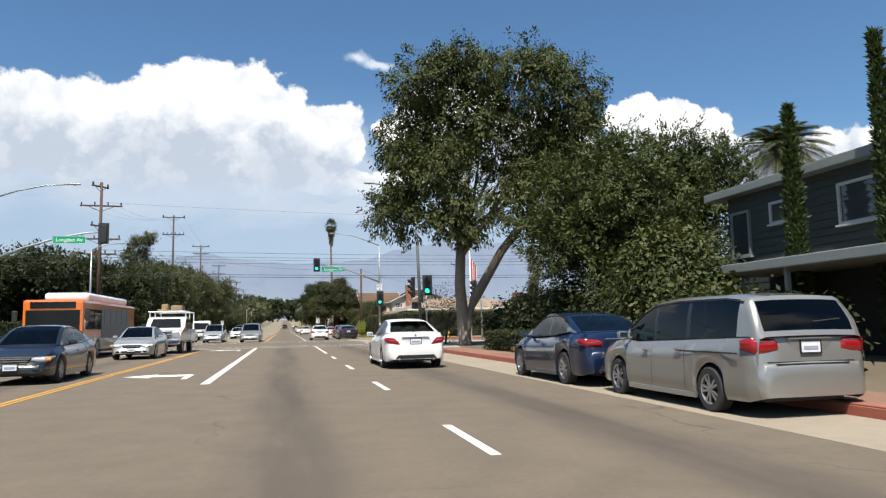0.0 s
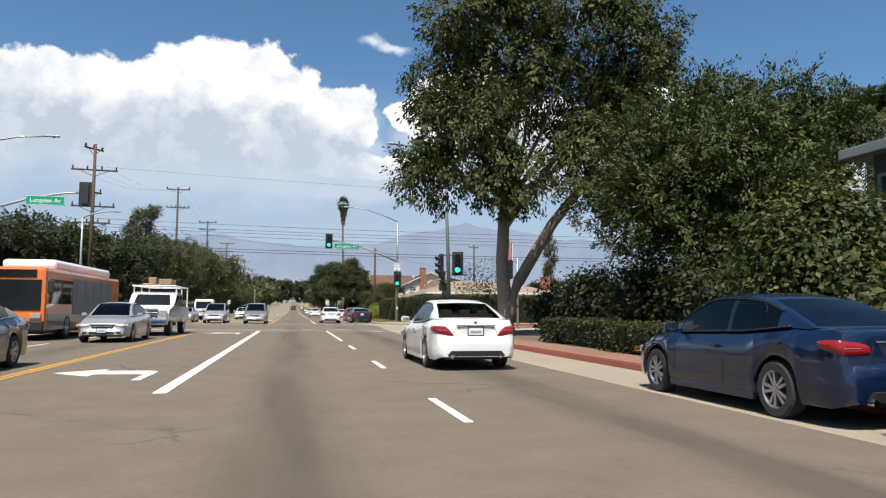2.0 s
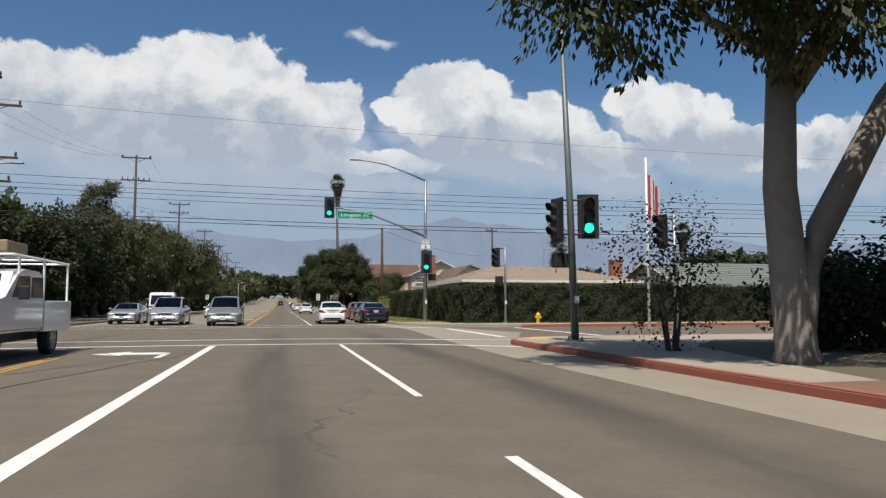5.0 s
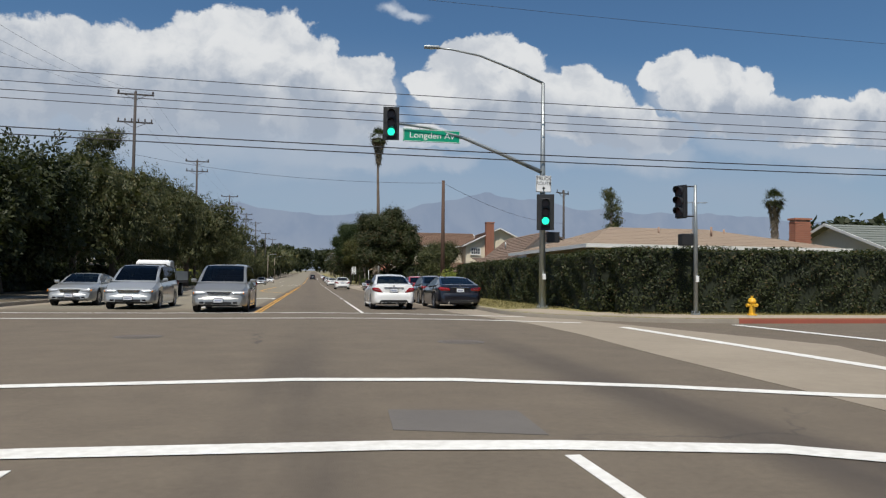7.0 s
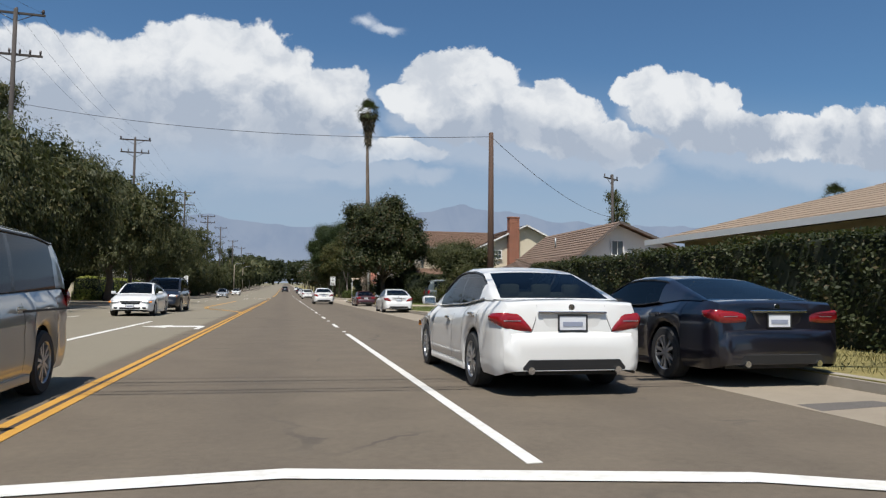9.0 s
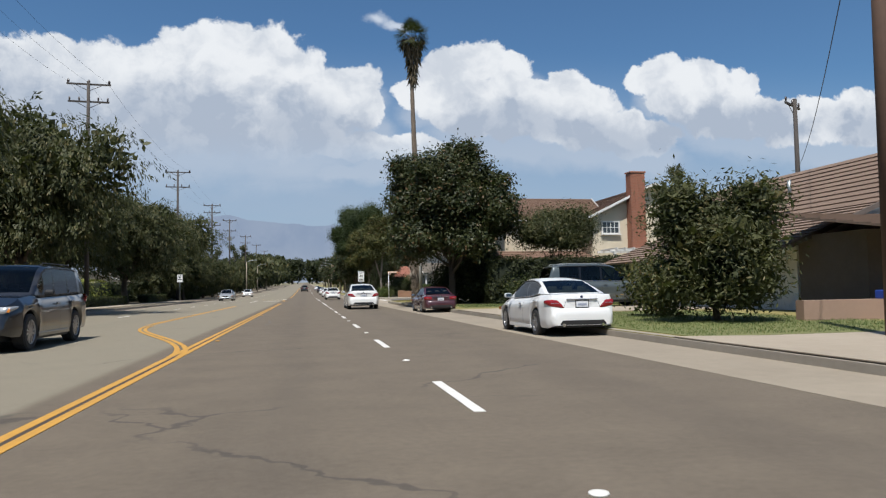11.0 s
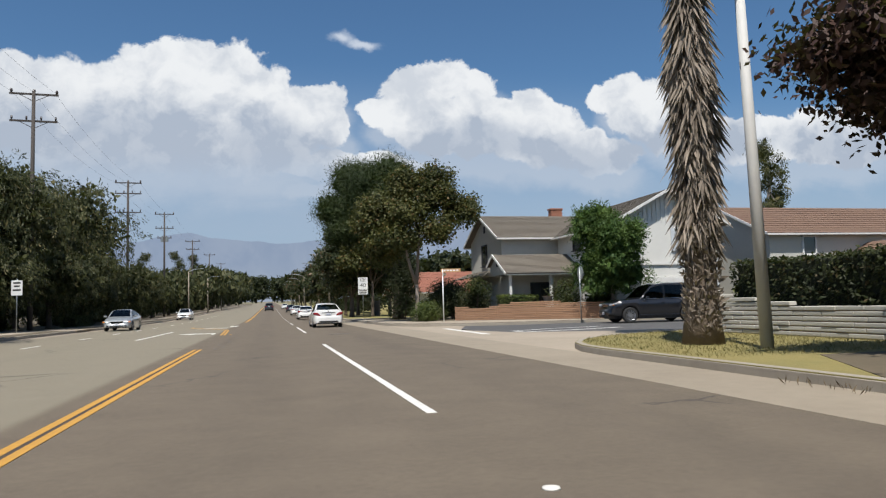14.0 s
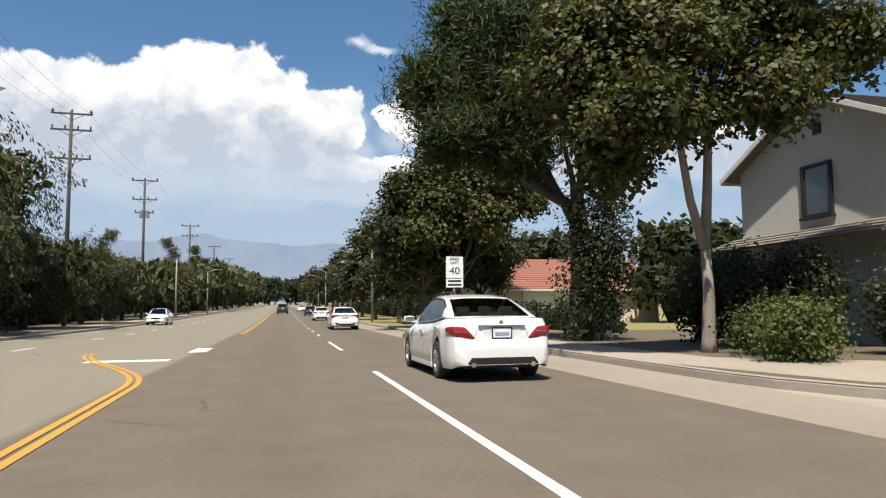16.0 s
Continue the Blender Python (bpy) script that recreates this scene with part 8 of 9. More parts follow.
# far-side pole with a lit lamp
s = thing("signal_pole", "grey signal pole with street lamp on the far corner", "traffic light", pose(-17.0, 74.2, 0.12))
tube("pole", [(0, 0, -0.05), (0, 0, 4.2), (0, 0, 8.6)], [0.12, 0.1, 0.06], STEEL, s, 10)
foot(s, 0.12, STEEL)
lamp_arm(s, [(0, 0, 8.5), (0.7, 0, 8.85), (1.5, 0, 9.05), (2.3, 0, 9.1)], STEEL)
signal_head(s, 0.0, -0.3, 3.45, 0)

# hydrant
h = thing("fire_hydrant", "yellow fire hydrant before the tall hedge", "hydrant", pose(14.65, 69.0, 0.15))
HYD = material("hydrant_yellow", (0.75, 0.42, 0.02), (0.6, 0.32, 0.02), 6, 0.5)
bm = bmesh.new()
bm_tube(bm, [(0, 0, -0.02), (0, 0, 0.05), (0, 0, 0.06), (0, 0, 0.42), (0, 0, 0.44), (0, 0, 0.48), (0, 0, 0.56), (0, 0, 0.6)], [0.15, 0.15, 0.1, 0.1, 0.135, 0.135, 0.1, 0.03], 14)
part("barrel", bm, HYD, h, smooth=False)
for d in ((-1, 0), (1, 0), (0, -1)):
    bm = bmesh.new()
    bm_tube(bm, [(d[0] * 0.08, d[1] * 0.08, 0.34), (d[0] * 0.2, d[1] * 0.2, 0.34)], 0.06, 10)
    part("outlet", bm, HYD, h)
box("top_nut", (0, 0, 0.63), (0.06, 0.06, 0.06), HYD, h)


# ---- street furniture of the second stretch ----
def sign_post(name, label, x, y, top, r=0.03, mat=None, category="sign"):
    t = thing(name, label, category, pose(x, y, climb(y) + 0.15))
    tube("post", [(0, 0, -0.1), (0, 0, top)], r, mat or STEEL, t, 8)
    return t


t = sign_post("speed_limit_sign", "white speed limit 40 sign on a grey post", 9.0, 204.0, 3.85)
p = box("sign_panel", (0, -0.05, 3.28), (0.92, 0.015, 1.12), SIGN_WHITE, t, 0.004)
letters("sign_text", "SPEED\nLIMIT", 0.2, SIGN_INK, p, pose(0, -0.065, 3.6, 90, 0, 0))
letters("sign_text", "40", 0.52, SIGN_INK, p, pose(0, -0.065, 3.08, 90, 0, 0), squeeze=1.1)
p = box("sign_panel", (0, -0.05, 2.45), (0.92, 0.015, 0.46), SIGN_WHITE, t, 0.004)
for z in (2.56, 2.36):
    box("sign_bar", (0, -0.062, z), (0.7, 0.006, 0.1), SIGN_INK, p)

t = sign_post("street_sign", "orange-brown street name sign on a pale post", 10.1, 176.2, 3.05, 0.035, SIGN_WHITE)
SIGN_BROWN = material("orange_brown_sign", (0.52, 0.30, 0.13), (0.42, 0.25, 0.12), 5, 0.5)
for dz, yaw, w in ((2.98, -8, 1.15), (2.78, 62, 0.9)):
    bm = bmesh.new()
    bm_box(bm, (w / 2 - 0.1, 0, dz), (w, 0.02, 0.2), 0.004)
    bmesh.ops.transform(bm, matrix=pose(0, 0, 0, 0, 0, yaw), verts=bm.verts)
    b = part("name_blade", bm, SIGN_BROWN, t, "orange-brown blade with plain bars")
    bm = bmesh.new()
    for k in range(5):
        bm_box(bm, (0.12 + w * 0.16 * k, -0.014, dz), (w * 0.11, 0.004, 0.08))
    bmesh.ops.transform(bm, matrix=pose(0, 0, 0, 0, 0, yaw), verts=bm.verts)
    part("blade_bars", bm, SIGN_WHITE, b)
t = sign_post("stop_sign", "stop sign seen edge-on from behind on a grey post", 16.1, 170.6, 2.75)
bm = bmesh.new()
bm_tube(bm, [(0.03, 0, 2.45), (0.05, 0, 2.45)], 0.38, 8)
part("sign_panel", bm, STEEL, t)
t = sign_post("notice_sign", "white notice sign on the far verge", -14.6, 184.5, 3.3)
p = box("sign_panel", (0, -0.04, 2.75), (0.62, 0.015, 0.92), SIGN_WHITE, t, 0.004)
for z, w in ((3.05, 0.4), (2.85, 0.3), (2.62, 0.45)):
    box("sign_bar", (0, -0.05, z), (w, 0.006, 0.1), SIGN_INK, p)

POST_PALE = material("pale_post_paint", (0.52, 0.51, 0.48), (0.42, 0.41, 0.385), 5, 0.7)
t = thing("solar_post", "grey steel post with a solar panel at the corner", "post", pose(9.35, 147.7, 0.15))
tube("post", [(0, 0, -0.1), (-0.12, 0.02, 7.0)], [0.12, 0.09], POST_PALE, t, 10)
bm = bmesh.new()
bm_box(bm, (0, 0, 0), (0.82, 0.62, 0.05), 0.01)
bmesh.ops.transform(bm, matrix=pose(-0.12, 0, 7.25, 60, 0, -8), verts=bm.verts)
p = part("solar_panel", bm, material("solar_cells", (0.30, 0.33, 0.36), (0.36, 0.4, 0.42), 20, 0.3), t, "grey solar panel")
bm = bmesh.new()
for k in range(-3, 4):
    bm_box(bm, (k * 0.115, 0, 0.03), (0.012, 0.6, 0.01))
for k in range(-2, 3):
    bm_box(bm, (0, k * 0.12, 0.03), (0.8, 0.012, 0.01))
bmesh.ops.transform(bm, matrix=pose(-0.12, 0, 7.25, 60, 0, -8), verts=bm.verts)
part("panel_grid", bm, SIGN_WHITE, p)


def street_lamp(x, y, h, arm):
    t = thing("street_lamp", "pale concrete street lamp along the kerb", "street lamp", pose(x, y, climb(y) + 0.12), "street lamps along the avenue")
    tube("pole", [(0, 0, -0.1), (0, 0, h)], [0.13, 0.075], CONCRETE, t, 8)
    lamp_arm(t, [(0, 0, h - 0.1), (arm * 0.4, 0, h + 0.28), (arm * 0.75, 0, h + 0.4), (arm, 0, h + 0.42)], STEEL)


for y in (231, 252, 276, 302, 330, 362, 400):
    street_lamp(8.0, y, 7.6, -2.0)
for y in (262, 300, 345):
    street_lamp(-12.8, y, 7.4, 1.8)


# ---- utility poles and wires ----
def crossarm(t, z, length, yaw=0, pins=4, mat=None, big=False):
    m = pose(0, 0, z, 0, 0, yaw)
    bm = bmesh.new()
    bm_box(bm, (0, 0.14, 0), (length, 0.11, 0.13))
    bmesh.ops.transform(bm, matrix=m, verts=bm.verts)
    a = part("crossarm", bm, mat or WOOD_POLE_GREY, t)
    for k in range(pins):
        x = -length / 2 + 0.12 + (length - 0.24) * k / (pins - 1)
        tube("insulator", [m @ Vector(q) for q in ((x, 0.14, 0.05), (x, 0.14, 0.2), (x, 0.14, 0.36))], [0.04, 0.11 if big else 0.07, 0.06], INSULATOR, a, 7)
    for s in (-1, 1):
        tube("brace", [m @ Vector((0, 0.1, -0.55)), m @ Vector((s * length * 0.3, 0.14, -0.05))], 0.025, INSULATOR, a, 5)


def utility_pole(x, y, h, arms, mat=None, label="tall brown wooden utility pole with crossarms", cans=0):
    t = thing("utility_pole", label, "utility pole", pose(x, y, climb(y) + 0.1), "utility poles")
    tube("shaft", [(0, 0, -0.2), (0, 0, h)], [0.19, 0.12], mat or WOOD_POLE_GREY, t, 10)
    for z, ln, yaw, pins, big in arms:
        crossarm(t, z, ln, yaw, pins, mat, big)
    for k in range(cans):
        bm = bmesh.new()
        bm_tube(bm, [(0.35 - 0.7 * k, 0.1, h * 0.72), (0.35 - 0.7 * k, 0.1, h * 0.72 + 0.85)], 0.24, 12)
        part("transformer", bm, STEEL, t, "grey transformer can")
    return t


utility_pole(-16.6, 75.4, 15.0, [(14.6, 1.9, 55, 3, True), (12.8, 3.6, 5, 4, False), (10.9, 1.9, 55, 3, False), (9.7, 3.4, 5, 4, False), (8.3, 2.8, 5, 4, False)], WOOD_POLE, "heavy red-brown utility pole with many crossarms")
utility_pole(-16.2, 116.5, 18.2, [(18.0, 3.2, 4, 3, True), (15.4, 3.1, 4, 6, False)])
utility_pole(-16.2, 152.3, 17.8, [(17.6, 3.2, 4, 3, True), (16.2, 3.0, 4, 5, False)])
utility_pole(-16.2, 192.4, 17.4, [(17.2, 3.2, 4, 3, True), (15.2, 3.1, 4, 4, False)])
utility_pole(-16.2, 228.0, 17.0, [(16.8, 3.0, 4, 3, True), (15.5, 3.0, 4, 4, False), (13.2, 3.0, 4, 4, False)])
utility_pole(-16.2, 258.7, 16.9, [(16.7, 3.0, 4, 3, True), (14.4, 2.8, 4, 4, False), (12.8, 2.2, 4, 4, False)], cans=2)
utility_pole(-16.2, 302.0, 16.0, [(15.8, 3.0, 4, 3, True), (14.0, 2.8, 4, 4, False)])
utility_pole(-16.4, 350.0, 16.0, [(15.8, 3.0, 4, 3, True)])
utility_pole(-16.4, 400.0, 16.0, [(15.8, 3.0, 4, 3, True)])
utility_pole(10.35, 103.2, 9.1, [], WOOD_POLE, "plain dark wooden pole beside the driveway")
utility_pole(31.0, 132.2, 12.6, [(12.2, 2.6, 35, 3, False)], None, "dark wooden utility pole behind the houses")
utility_pole(41.0, 214.0, 12.0, [(11.6, 1.6, 20, 3, False), (11.0, 1.6, 20, 3, False)], None, "dark wooden utility pole behind the houses")
utility_pole(60.0, 75.0, 10.0, [(8.6, 3.0, 90, 4, False)], None, "wooden utility pole along the cross street")


def wire(pts_a, pts_b, sag, r=0.014, group="overhead wires", n=14):
    a, b = Vector(pts_a), Vector(pts_b)
    pts = [a.lerp(b, i / n) - Vector((0, 0, sag * 4 * (i / n) * (1 - i / n))) for i in range(n + 1)]
    tagged(tube("overhead_wire", pts, r, WIRE, None, 5), "thin black overhead wire", "wire", group)


for z, dy, sag in ((8.7, 0.0, 0.55), (8.3, 0.4, 0.5), (8.1, 0.9, 0.5), (7.75, 0.7, 0.5), (6.6, 0.2, 0.45), (6.4, 0.5, 0.45)):
    wire((-16.6, 74.6 + dy, z), (60, 72.2 + dy, z - 0.1), sag, 0.022 if z < 7 else 0.015)
    wire((-16.6, 75.2 + dy, z), (-75, 75.4 + dy, z - 0.2), sag * 0.8, 0.01)
line = [(-16.6, 75.4, 12.9), (-16.2, 116.5, 18.2), (-16.2, 152.3, 17.8), (-16.2, 192.4, 17.4), (-16.2, 228, 17.0), (-16.2, 258.7, 17.2), (-16.2, 302, 17.1), (-16.4, 350, 17.7)]
for p, q in zip(line, line[1:]):
    for dx in (-1.4, 0.0, 1.4):
        wire((p[0] + dx, p[1], p[2]), (q[0] + dx, q[1], q[2]), 0.9, 0.007)
wire((-16.6, 75.4, 13.2), (60, 74.0, 12.0), 0.6, 0.008)
wire((-16.2, 116.5, 12.5), (10.35, 103.2, 9.0), 0.7)
wire((10.35, 103.2, 9.0), (31, 132, 8.5), 0.8)

# flag on its pole at the corner lot
t = thing("flag", "striped flag hanging limp from a pole", "flag", pose(12.6, 52.6, 0.15))
tube("pole", [(0, 0, -0.1), (0, 0, 6.2)], [0.05, 0.035], SIGN_WHITE, t, 8)
CLOTH = material("flag_cloth_pale", (0.62, 0.55, 0.52), (0.5, 0.42, 0.42), 4, 0.9)
CLOTH_RED = material("flag_cloth_red", (0.36, 0.05, 0.06), None, 4, 0.9)
for k in range(7):
    pts = [(0.04 + 0.065 * k, 0.05 * math.sin(k * 1.7)), (0.04 + 0.065 * k + 0.06, 0.05 * math.sin(k * 1.7 + 1.2)), (0.04 + 0.065 * k + 0.055, 0.05 * math.sin(k * 1.7 + 1.2) + 0.02), (0.04 + 0.065 * k, 0.05 * math.sin(k * 1.7) + 0.02)]
    prism("cloth_fold", pts, "z", 3.9 + 0.12 * (k % 3), 5.7 - 0.1 * k, CLOTH_RED if k % 2 else CLOTH, t)


# ---- houses ----
STUCCO_CREAM = material("cream_stucco", (0.60, 0.53, 0.40), (0.53, 0.46, 0.34), 4, 0.9, bump=0.15)
STUCCO_GREY = material("grey_stucco", (0.52, 0.50, 0.44), (0.44, 0.43, 0.38), 4, 0.9, bump=0.15)
STUCCO_WHITE = material("white_stucco", (0.66, 0.65, 0.61), (0.58, 0.57, 0.53), 4, 0.9, bump=0.12)
SIDING_GREEN = material("grey_green_siding", (0.046, 0.052, 0.047), (0.031, 0.036, 0.033), 5, 0.75, bump=0.2)
TRIM_WHITE = material("white_trim", (0.68, 0.67, 0.64), (0.58, 0.57, 0.54), 6, 0.6)
TRIM_PALE = material("pale_grey_trim", (0.42, 0.43, 0.42), (0.34, 0.35, 0.34), 6, 0.6)
TRIM_GREY = material("grey_trim", (0.20, 0.22, 0.215), (0.15, 0.165, 0.16), 6, 0.6)
SHINGLE_BROWN = material("brown_shingle", (0.19, 0.115, 0.075), (0.12, 0.072, 0.048), 7, 0.9, bump=0.4, island=0.35)
SHINGLE_TAUPE = material("taupe_shingle", (0.19, 0.165, 0.13), (0.135, 0.115, 0.092), 7, 0.9, bump=0.4, island=0.35)
SHINGLE_TAN = material("tan_gravel_roof", (0.27, 0.20, 0.14), (0.20, 0.15, 0.105), 7, 0.95, bump=0.3)
SHINGLE_GREY = material("grey_shingle", (0.155, 0.17, 0.145), (0.115, 0.125, 0.11), 7, 0.9, bump=0.3)
TILE_BROWN = material("brown_concrete_tile", (0.225, 0.155, 0.11), (0.14, 0.095, 0.068), 6, 0.85, bump=0.3, island=0.5)
TILE_RED = material("red_clay_tile", (0.30, 0.115, 0.07), (0.21, 0.085, 0.055), 6, 0.85, bump=0.3, island=0.5)
BRICK = material("chimney_brick", (0.34, 0.145, 0.088), (0.26, 0.105, 0.066), 6, 0.9, bump=0.3, per_object=0.4)
MORTAR = material("mortar", (0.33, 0.22, 0.16), None, 6, 0.95)
TIMBER = material("weathered_timber", (0.36, 0.215, 0.13), (0.26, 0.15, 0.09), 6, 0.9, bump=0.5, per_object=0.4)
TIMBER_WHITE = material("whitewashed_stone", (0.52, 0.50, 0.45), (0.40, 0.38, 0.34), 6, 0.9, bump=0.4, per_object=0.4)


def roof_slope(name, a, b, c, d, mat, parent, courses, thick=0.045, label=""):
    """A roof slope with lapped courses: a-b the eave, d-c the ridge."""
    A, B, C, D = (Vector(p) for p in (a, b, c, d))
    nrm = (B - A).cross(D - A).normalized()
    if nrm.z < 0:
        nrm = -nrm
    v, f = [A - nrm * 0.03, B - nrm * 0.03], []
    for k in range(courses):
        for s, up in ((k / courses, 0.95), ((k + 1) / courses, 0.3)):
            v += [A.lerp(D, s) + nrm * thick * up, B.lerp(C, s) + nrm * thick * up]
    v += [D - nrm * 0.03, C - nrm * 0.03]
    n = len(v) // 2
    f = [(2 * i, 2 * i + 1, 2 * i + 3, 2 * i + 2) for i in range(n - 1)] + [(0, 1, 2 * n - 1, 2 * n - 2), tuple(range(0, 2 * n, 2)), tuple(range(1, 2 * n, 2))]
    bm = bmesh.new()
    vs = [bm.verts.new(p) for p in v]
    for q in f:
        bm.faces.new([vs[i] for i in q])
    return part(name, bm, mat, parent, label)


def gable_roof(parent, x0, x1, y0, y1, eave, ridge, axis, mat, over=0.45, courses=14, name="roof"):
    """Gable roof; axis: the ridge's direction. White barge boards along the gables."""
    if axis == "y":
        xm, k = (x0 + x1) / 2, (ridge - eave) / ((x1 - x0) / 2)
        e = eave - k * over
        for s in (0, 1):
            xe = x0 - over if s == 0 else x1 + over
            roof_slope(name, (xe, y0 - over, e), (xe, y1 + over, e), (xm, y1 + over, ridge), (xm, y0 - over, ridge), mat, parent, courses)
            for yy in (y0 - over - 0.03, y1 + over + 0.03):
                tube_box("barge_board", (xe, yy, e - 0.02), (xm, yy, ridge - 0.02), 0.05, 0.15, TRIM_WHITE, parent)
            tube_box("fascia", (xe, y0 - over, e - 0.06), (xe, y1 + over, e - 0.04), 0.05, 0.11, TRIM_WHITE, parent)
    else:
        ym, k = (y0 + y1) / 2, (ridge - eave) / ((y1 - y0) / 2)
        e = eave - k * over
        for s in (0, 1):
            ye = y0 - over if s == 0 else y1 + over
            roof_slope(name, (x0 - over, ye, e), (x1 + over, ye, e), (x1 + over, ym, ridge), (x0 - over, ym, ridge), mat, parent, courses)
            for xx in (x0 - over - 0.03, x1 + over + 0.03):
                tube_box("barge_board", (xx, ye, e - 0.02), (xx, ym, ridge - 0.02), 0.05, 0.15, TRIM_WHITE, parent)
            tube_box("fascia", (x0 - over, ye, e - 0.06), (x1 + over, ye, e - 0.04), 0.05, 0.11, TRIM_WHITE, parent)


def tube_box(name, a, b, w, h, mat, parent):
    """A plank from a to b."""
    A, B = Vector(a), Vector(b)
    d = (B - A).normalized()
    s = d.cross(Vector((0, 0, 1)))
    s = s.normalized() if s.length > 0.01 else Vector((1, 0, 0))
    u = s.cross(d)
    bm = bmesh.new()
    q = [[bm.verts.new(p + s * i * w / 2 + u * j * h / 2) for i, j in ((-1, -1), (1, -1), (1, 1), (-1, 1))] for p in (A, B)]
    for k in range(4):
        bm.faces.new((q[0][k], q[0][(k + 1) % 4], q[1][(k + 1) % 4], q[1][k]))
    bm.faces.new(q[0]), bm.faces.new(q[1])
    return part(name, bm, mat, parent)


def walls(parent, x0, x1, y0, y1, eave, ridge, axis, mat, z0=0.1, name="wall", label=""):
    if axis == "y":
        prism(name, [(x0, z0), (x1, z0), (x1, eave), ((x0 + x1) / 2, ridge - 0.06), (x0, eave)], "y", y0, y1, mat, parent, label)
    else:
        prism(name, [(y0, z0), (y1, z0), (y1, eave), ((y0 + y1) / 2, ridge - 0.06), (y0, eave)], "x", x0, x1, mat, parent, label)


def window(parent, c, w, h, face, bars=(2, 2), frame_mat=None, shutters=False):
    """A framed window on a wall face ('y': looks to -y, 'x': looks to -x) with sill and bars."""
    def at(u, dv, out):
        return (c[0] + u, c[1] - out, c[2] + dv) if face == "y" else (c[0] - out, c[1] + u, c[2] + dv)

    def size(u, v, o):
        return (u, o, v) if face == "y" else (o, u, v)
    fm = frame_mat or TRIM_WHITE
    bm = bmesh.new()
    for u, v, su, sv in ((0, h / 2 + 0.04, w + 0.2, 0.09), (0, -h / 2 - 0.04, w + 0.2, 0.09), (-w / 2 - 0.05, 0, 0.1, h), (w / 2 + 0.05, 0, 0.1, h)):
        bm_box(bm, at(u, v, 0.03), size(su, sv, 0.1))
    wnd = part("window", bm, fm, parent, "framed window")
    box("pane", at(0, 0, 0.012), size(w, h, 0.03), WINDOW_GLASS, wnd)
    for k in range(1, bars[0]):
        box("glazing_bar", at(-w / 2 + w * k / bars[0], 0, 0.035), size(0.035, h, 0.03), fm, wnd)
    for k in range(1, bars[1]):
        box("glazing_bar", at(0, -h / 2 + h * k / bars[1], 0.037), size(w, 0.035, 0.03), fm, wnd)
    box("window_sill", at(0, -h / 2 - 0.11, 0.07), size(w + 0.3, 0.06, 0.18), fm, wnd)
    if shutters:
        for s in (-1, 1):
            box("shutter", at(s * (w / 2 + 0.36), 0, 0.03), size(0.46, h + 0.1, 0.05), material("shutter_pale", (0.55, 0.58, 0.6), None, 5, 0.7), wnd, 0.01)


def chimney(parent, x, y, w, d, z0, z1):
    """Brick stack with laid courses."""
    st = box("chimney", (x, y, (z0 + z1) / 2), (w - 0.03, d - 0.03, z1 - z0), MORTAR, parent, label="red brick chimney")
    me = bpy.data.meshes.new("brick")
    bm = bmesh.new()
    bm_box(bm, (0, 0, 0), (0.235, 0.03, 0.095))
    bm.to_mesh(me)
    bm.free()
    me.materials.append(BRICK)
    rows = int((z1 - z0) / 0.11)
    n = max(2, int(round(w / 0.25)))
    m2 = max(2, int(round(d / 0.25)))
    left = 290
    loose = []
    for r in range(rows - 1, -1, -1):
        z = z0 + 0.055 + 0.11 * r
        for k in range(n):
            loose.append((x - w / 2 + w * (k + 0.5) / n + (0.03 if r % 2 else -0.03), y - d / 2, z, 0))
        for k in range(m2):
            loose.append((x - w / 2, y - d / 2 + d * (k + 0.5) / m2, z, 90))
    for i, (bx, by, bz, a) in enumerate(loose[:left]):
        o = new("brick", me)
        o.parent = st
        o.matrix_basis = pose(bx, by, bz, 0, 0, a)
    if len(loose) > left:
        bm = bmesh.new()
        for bx, by, bz, a in loose[left:]:
            bm_box(bm, (bx, by, bz), (0.235, 0.03, 0.095) if a == 0 else (0.03, 0.235, 0.095))
        tagged(part("brickwork", bm, BRICK, st), kind="stuff")
    box("chimney_cap", (x, y, z1 + 0.03), (w + 0.12, d + 0.12, 0.1), BRICK, st, 0.01)


# apartment house south-east: two storeys, flat roof, long eaves
h = thing("apartment_house", "grey-green two-storey apartment house with flat eaves", "house")
box("wall", (24.4, 12.0, 2.95), (16.0, 33.0, 5.7), SIDING_GREEN, h, label="grey-green board siding")
for k in range(22):
    box("siding_board", (16.39, 12.0, 0.35 + 0.25 * k), (0.03, 33.0, 0.21), SIDING_GREEN, h)
    box("siding_board", (24.4, 28.51, 0.35 + 0.25 * k), (16.0, 0.03, 0.21), SIDING_GREEN, h)
box("roof", (24.5, 12.0, 5.85), (17.2, 34.6, 0.3), TRIM_GREY, h, 0.03, "flat roof with pale fascia")
box("lower_eave", (14.9, 11.0, 2.75), (3.2, 30.0, 0.28), TRIM_GREY, h, 0.03, "pale porch roof edge")
# black sheet in place of the shade under the porch roof
box("carport_shade", (16.2, 11.0, 1.35), (0.3, 30.0, 2.5), BLACK, h)
for y in (-2, 4, 10, 16, 22):
    box("porch_post", (13.6, y, 1.3), (0.12, 0.12, 2.7), TRIM_GREY, h)
window(h, (16.37, 27.75, 4.3), 0.9, 1.5, "x", (1, 1), TRIM_GREY)
window(h, (16.37, 25.4, 4.8), 1.2, 0.6, "x", (1, 1), TRIM_PALE)
for y in (21.3, 14.0, 7.0):
    window(h, (16.37, y, 4.6), 3.2, 1.1, "x", (2, 1), TRIM_PALE)

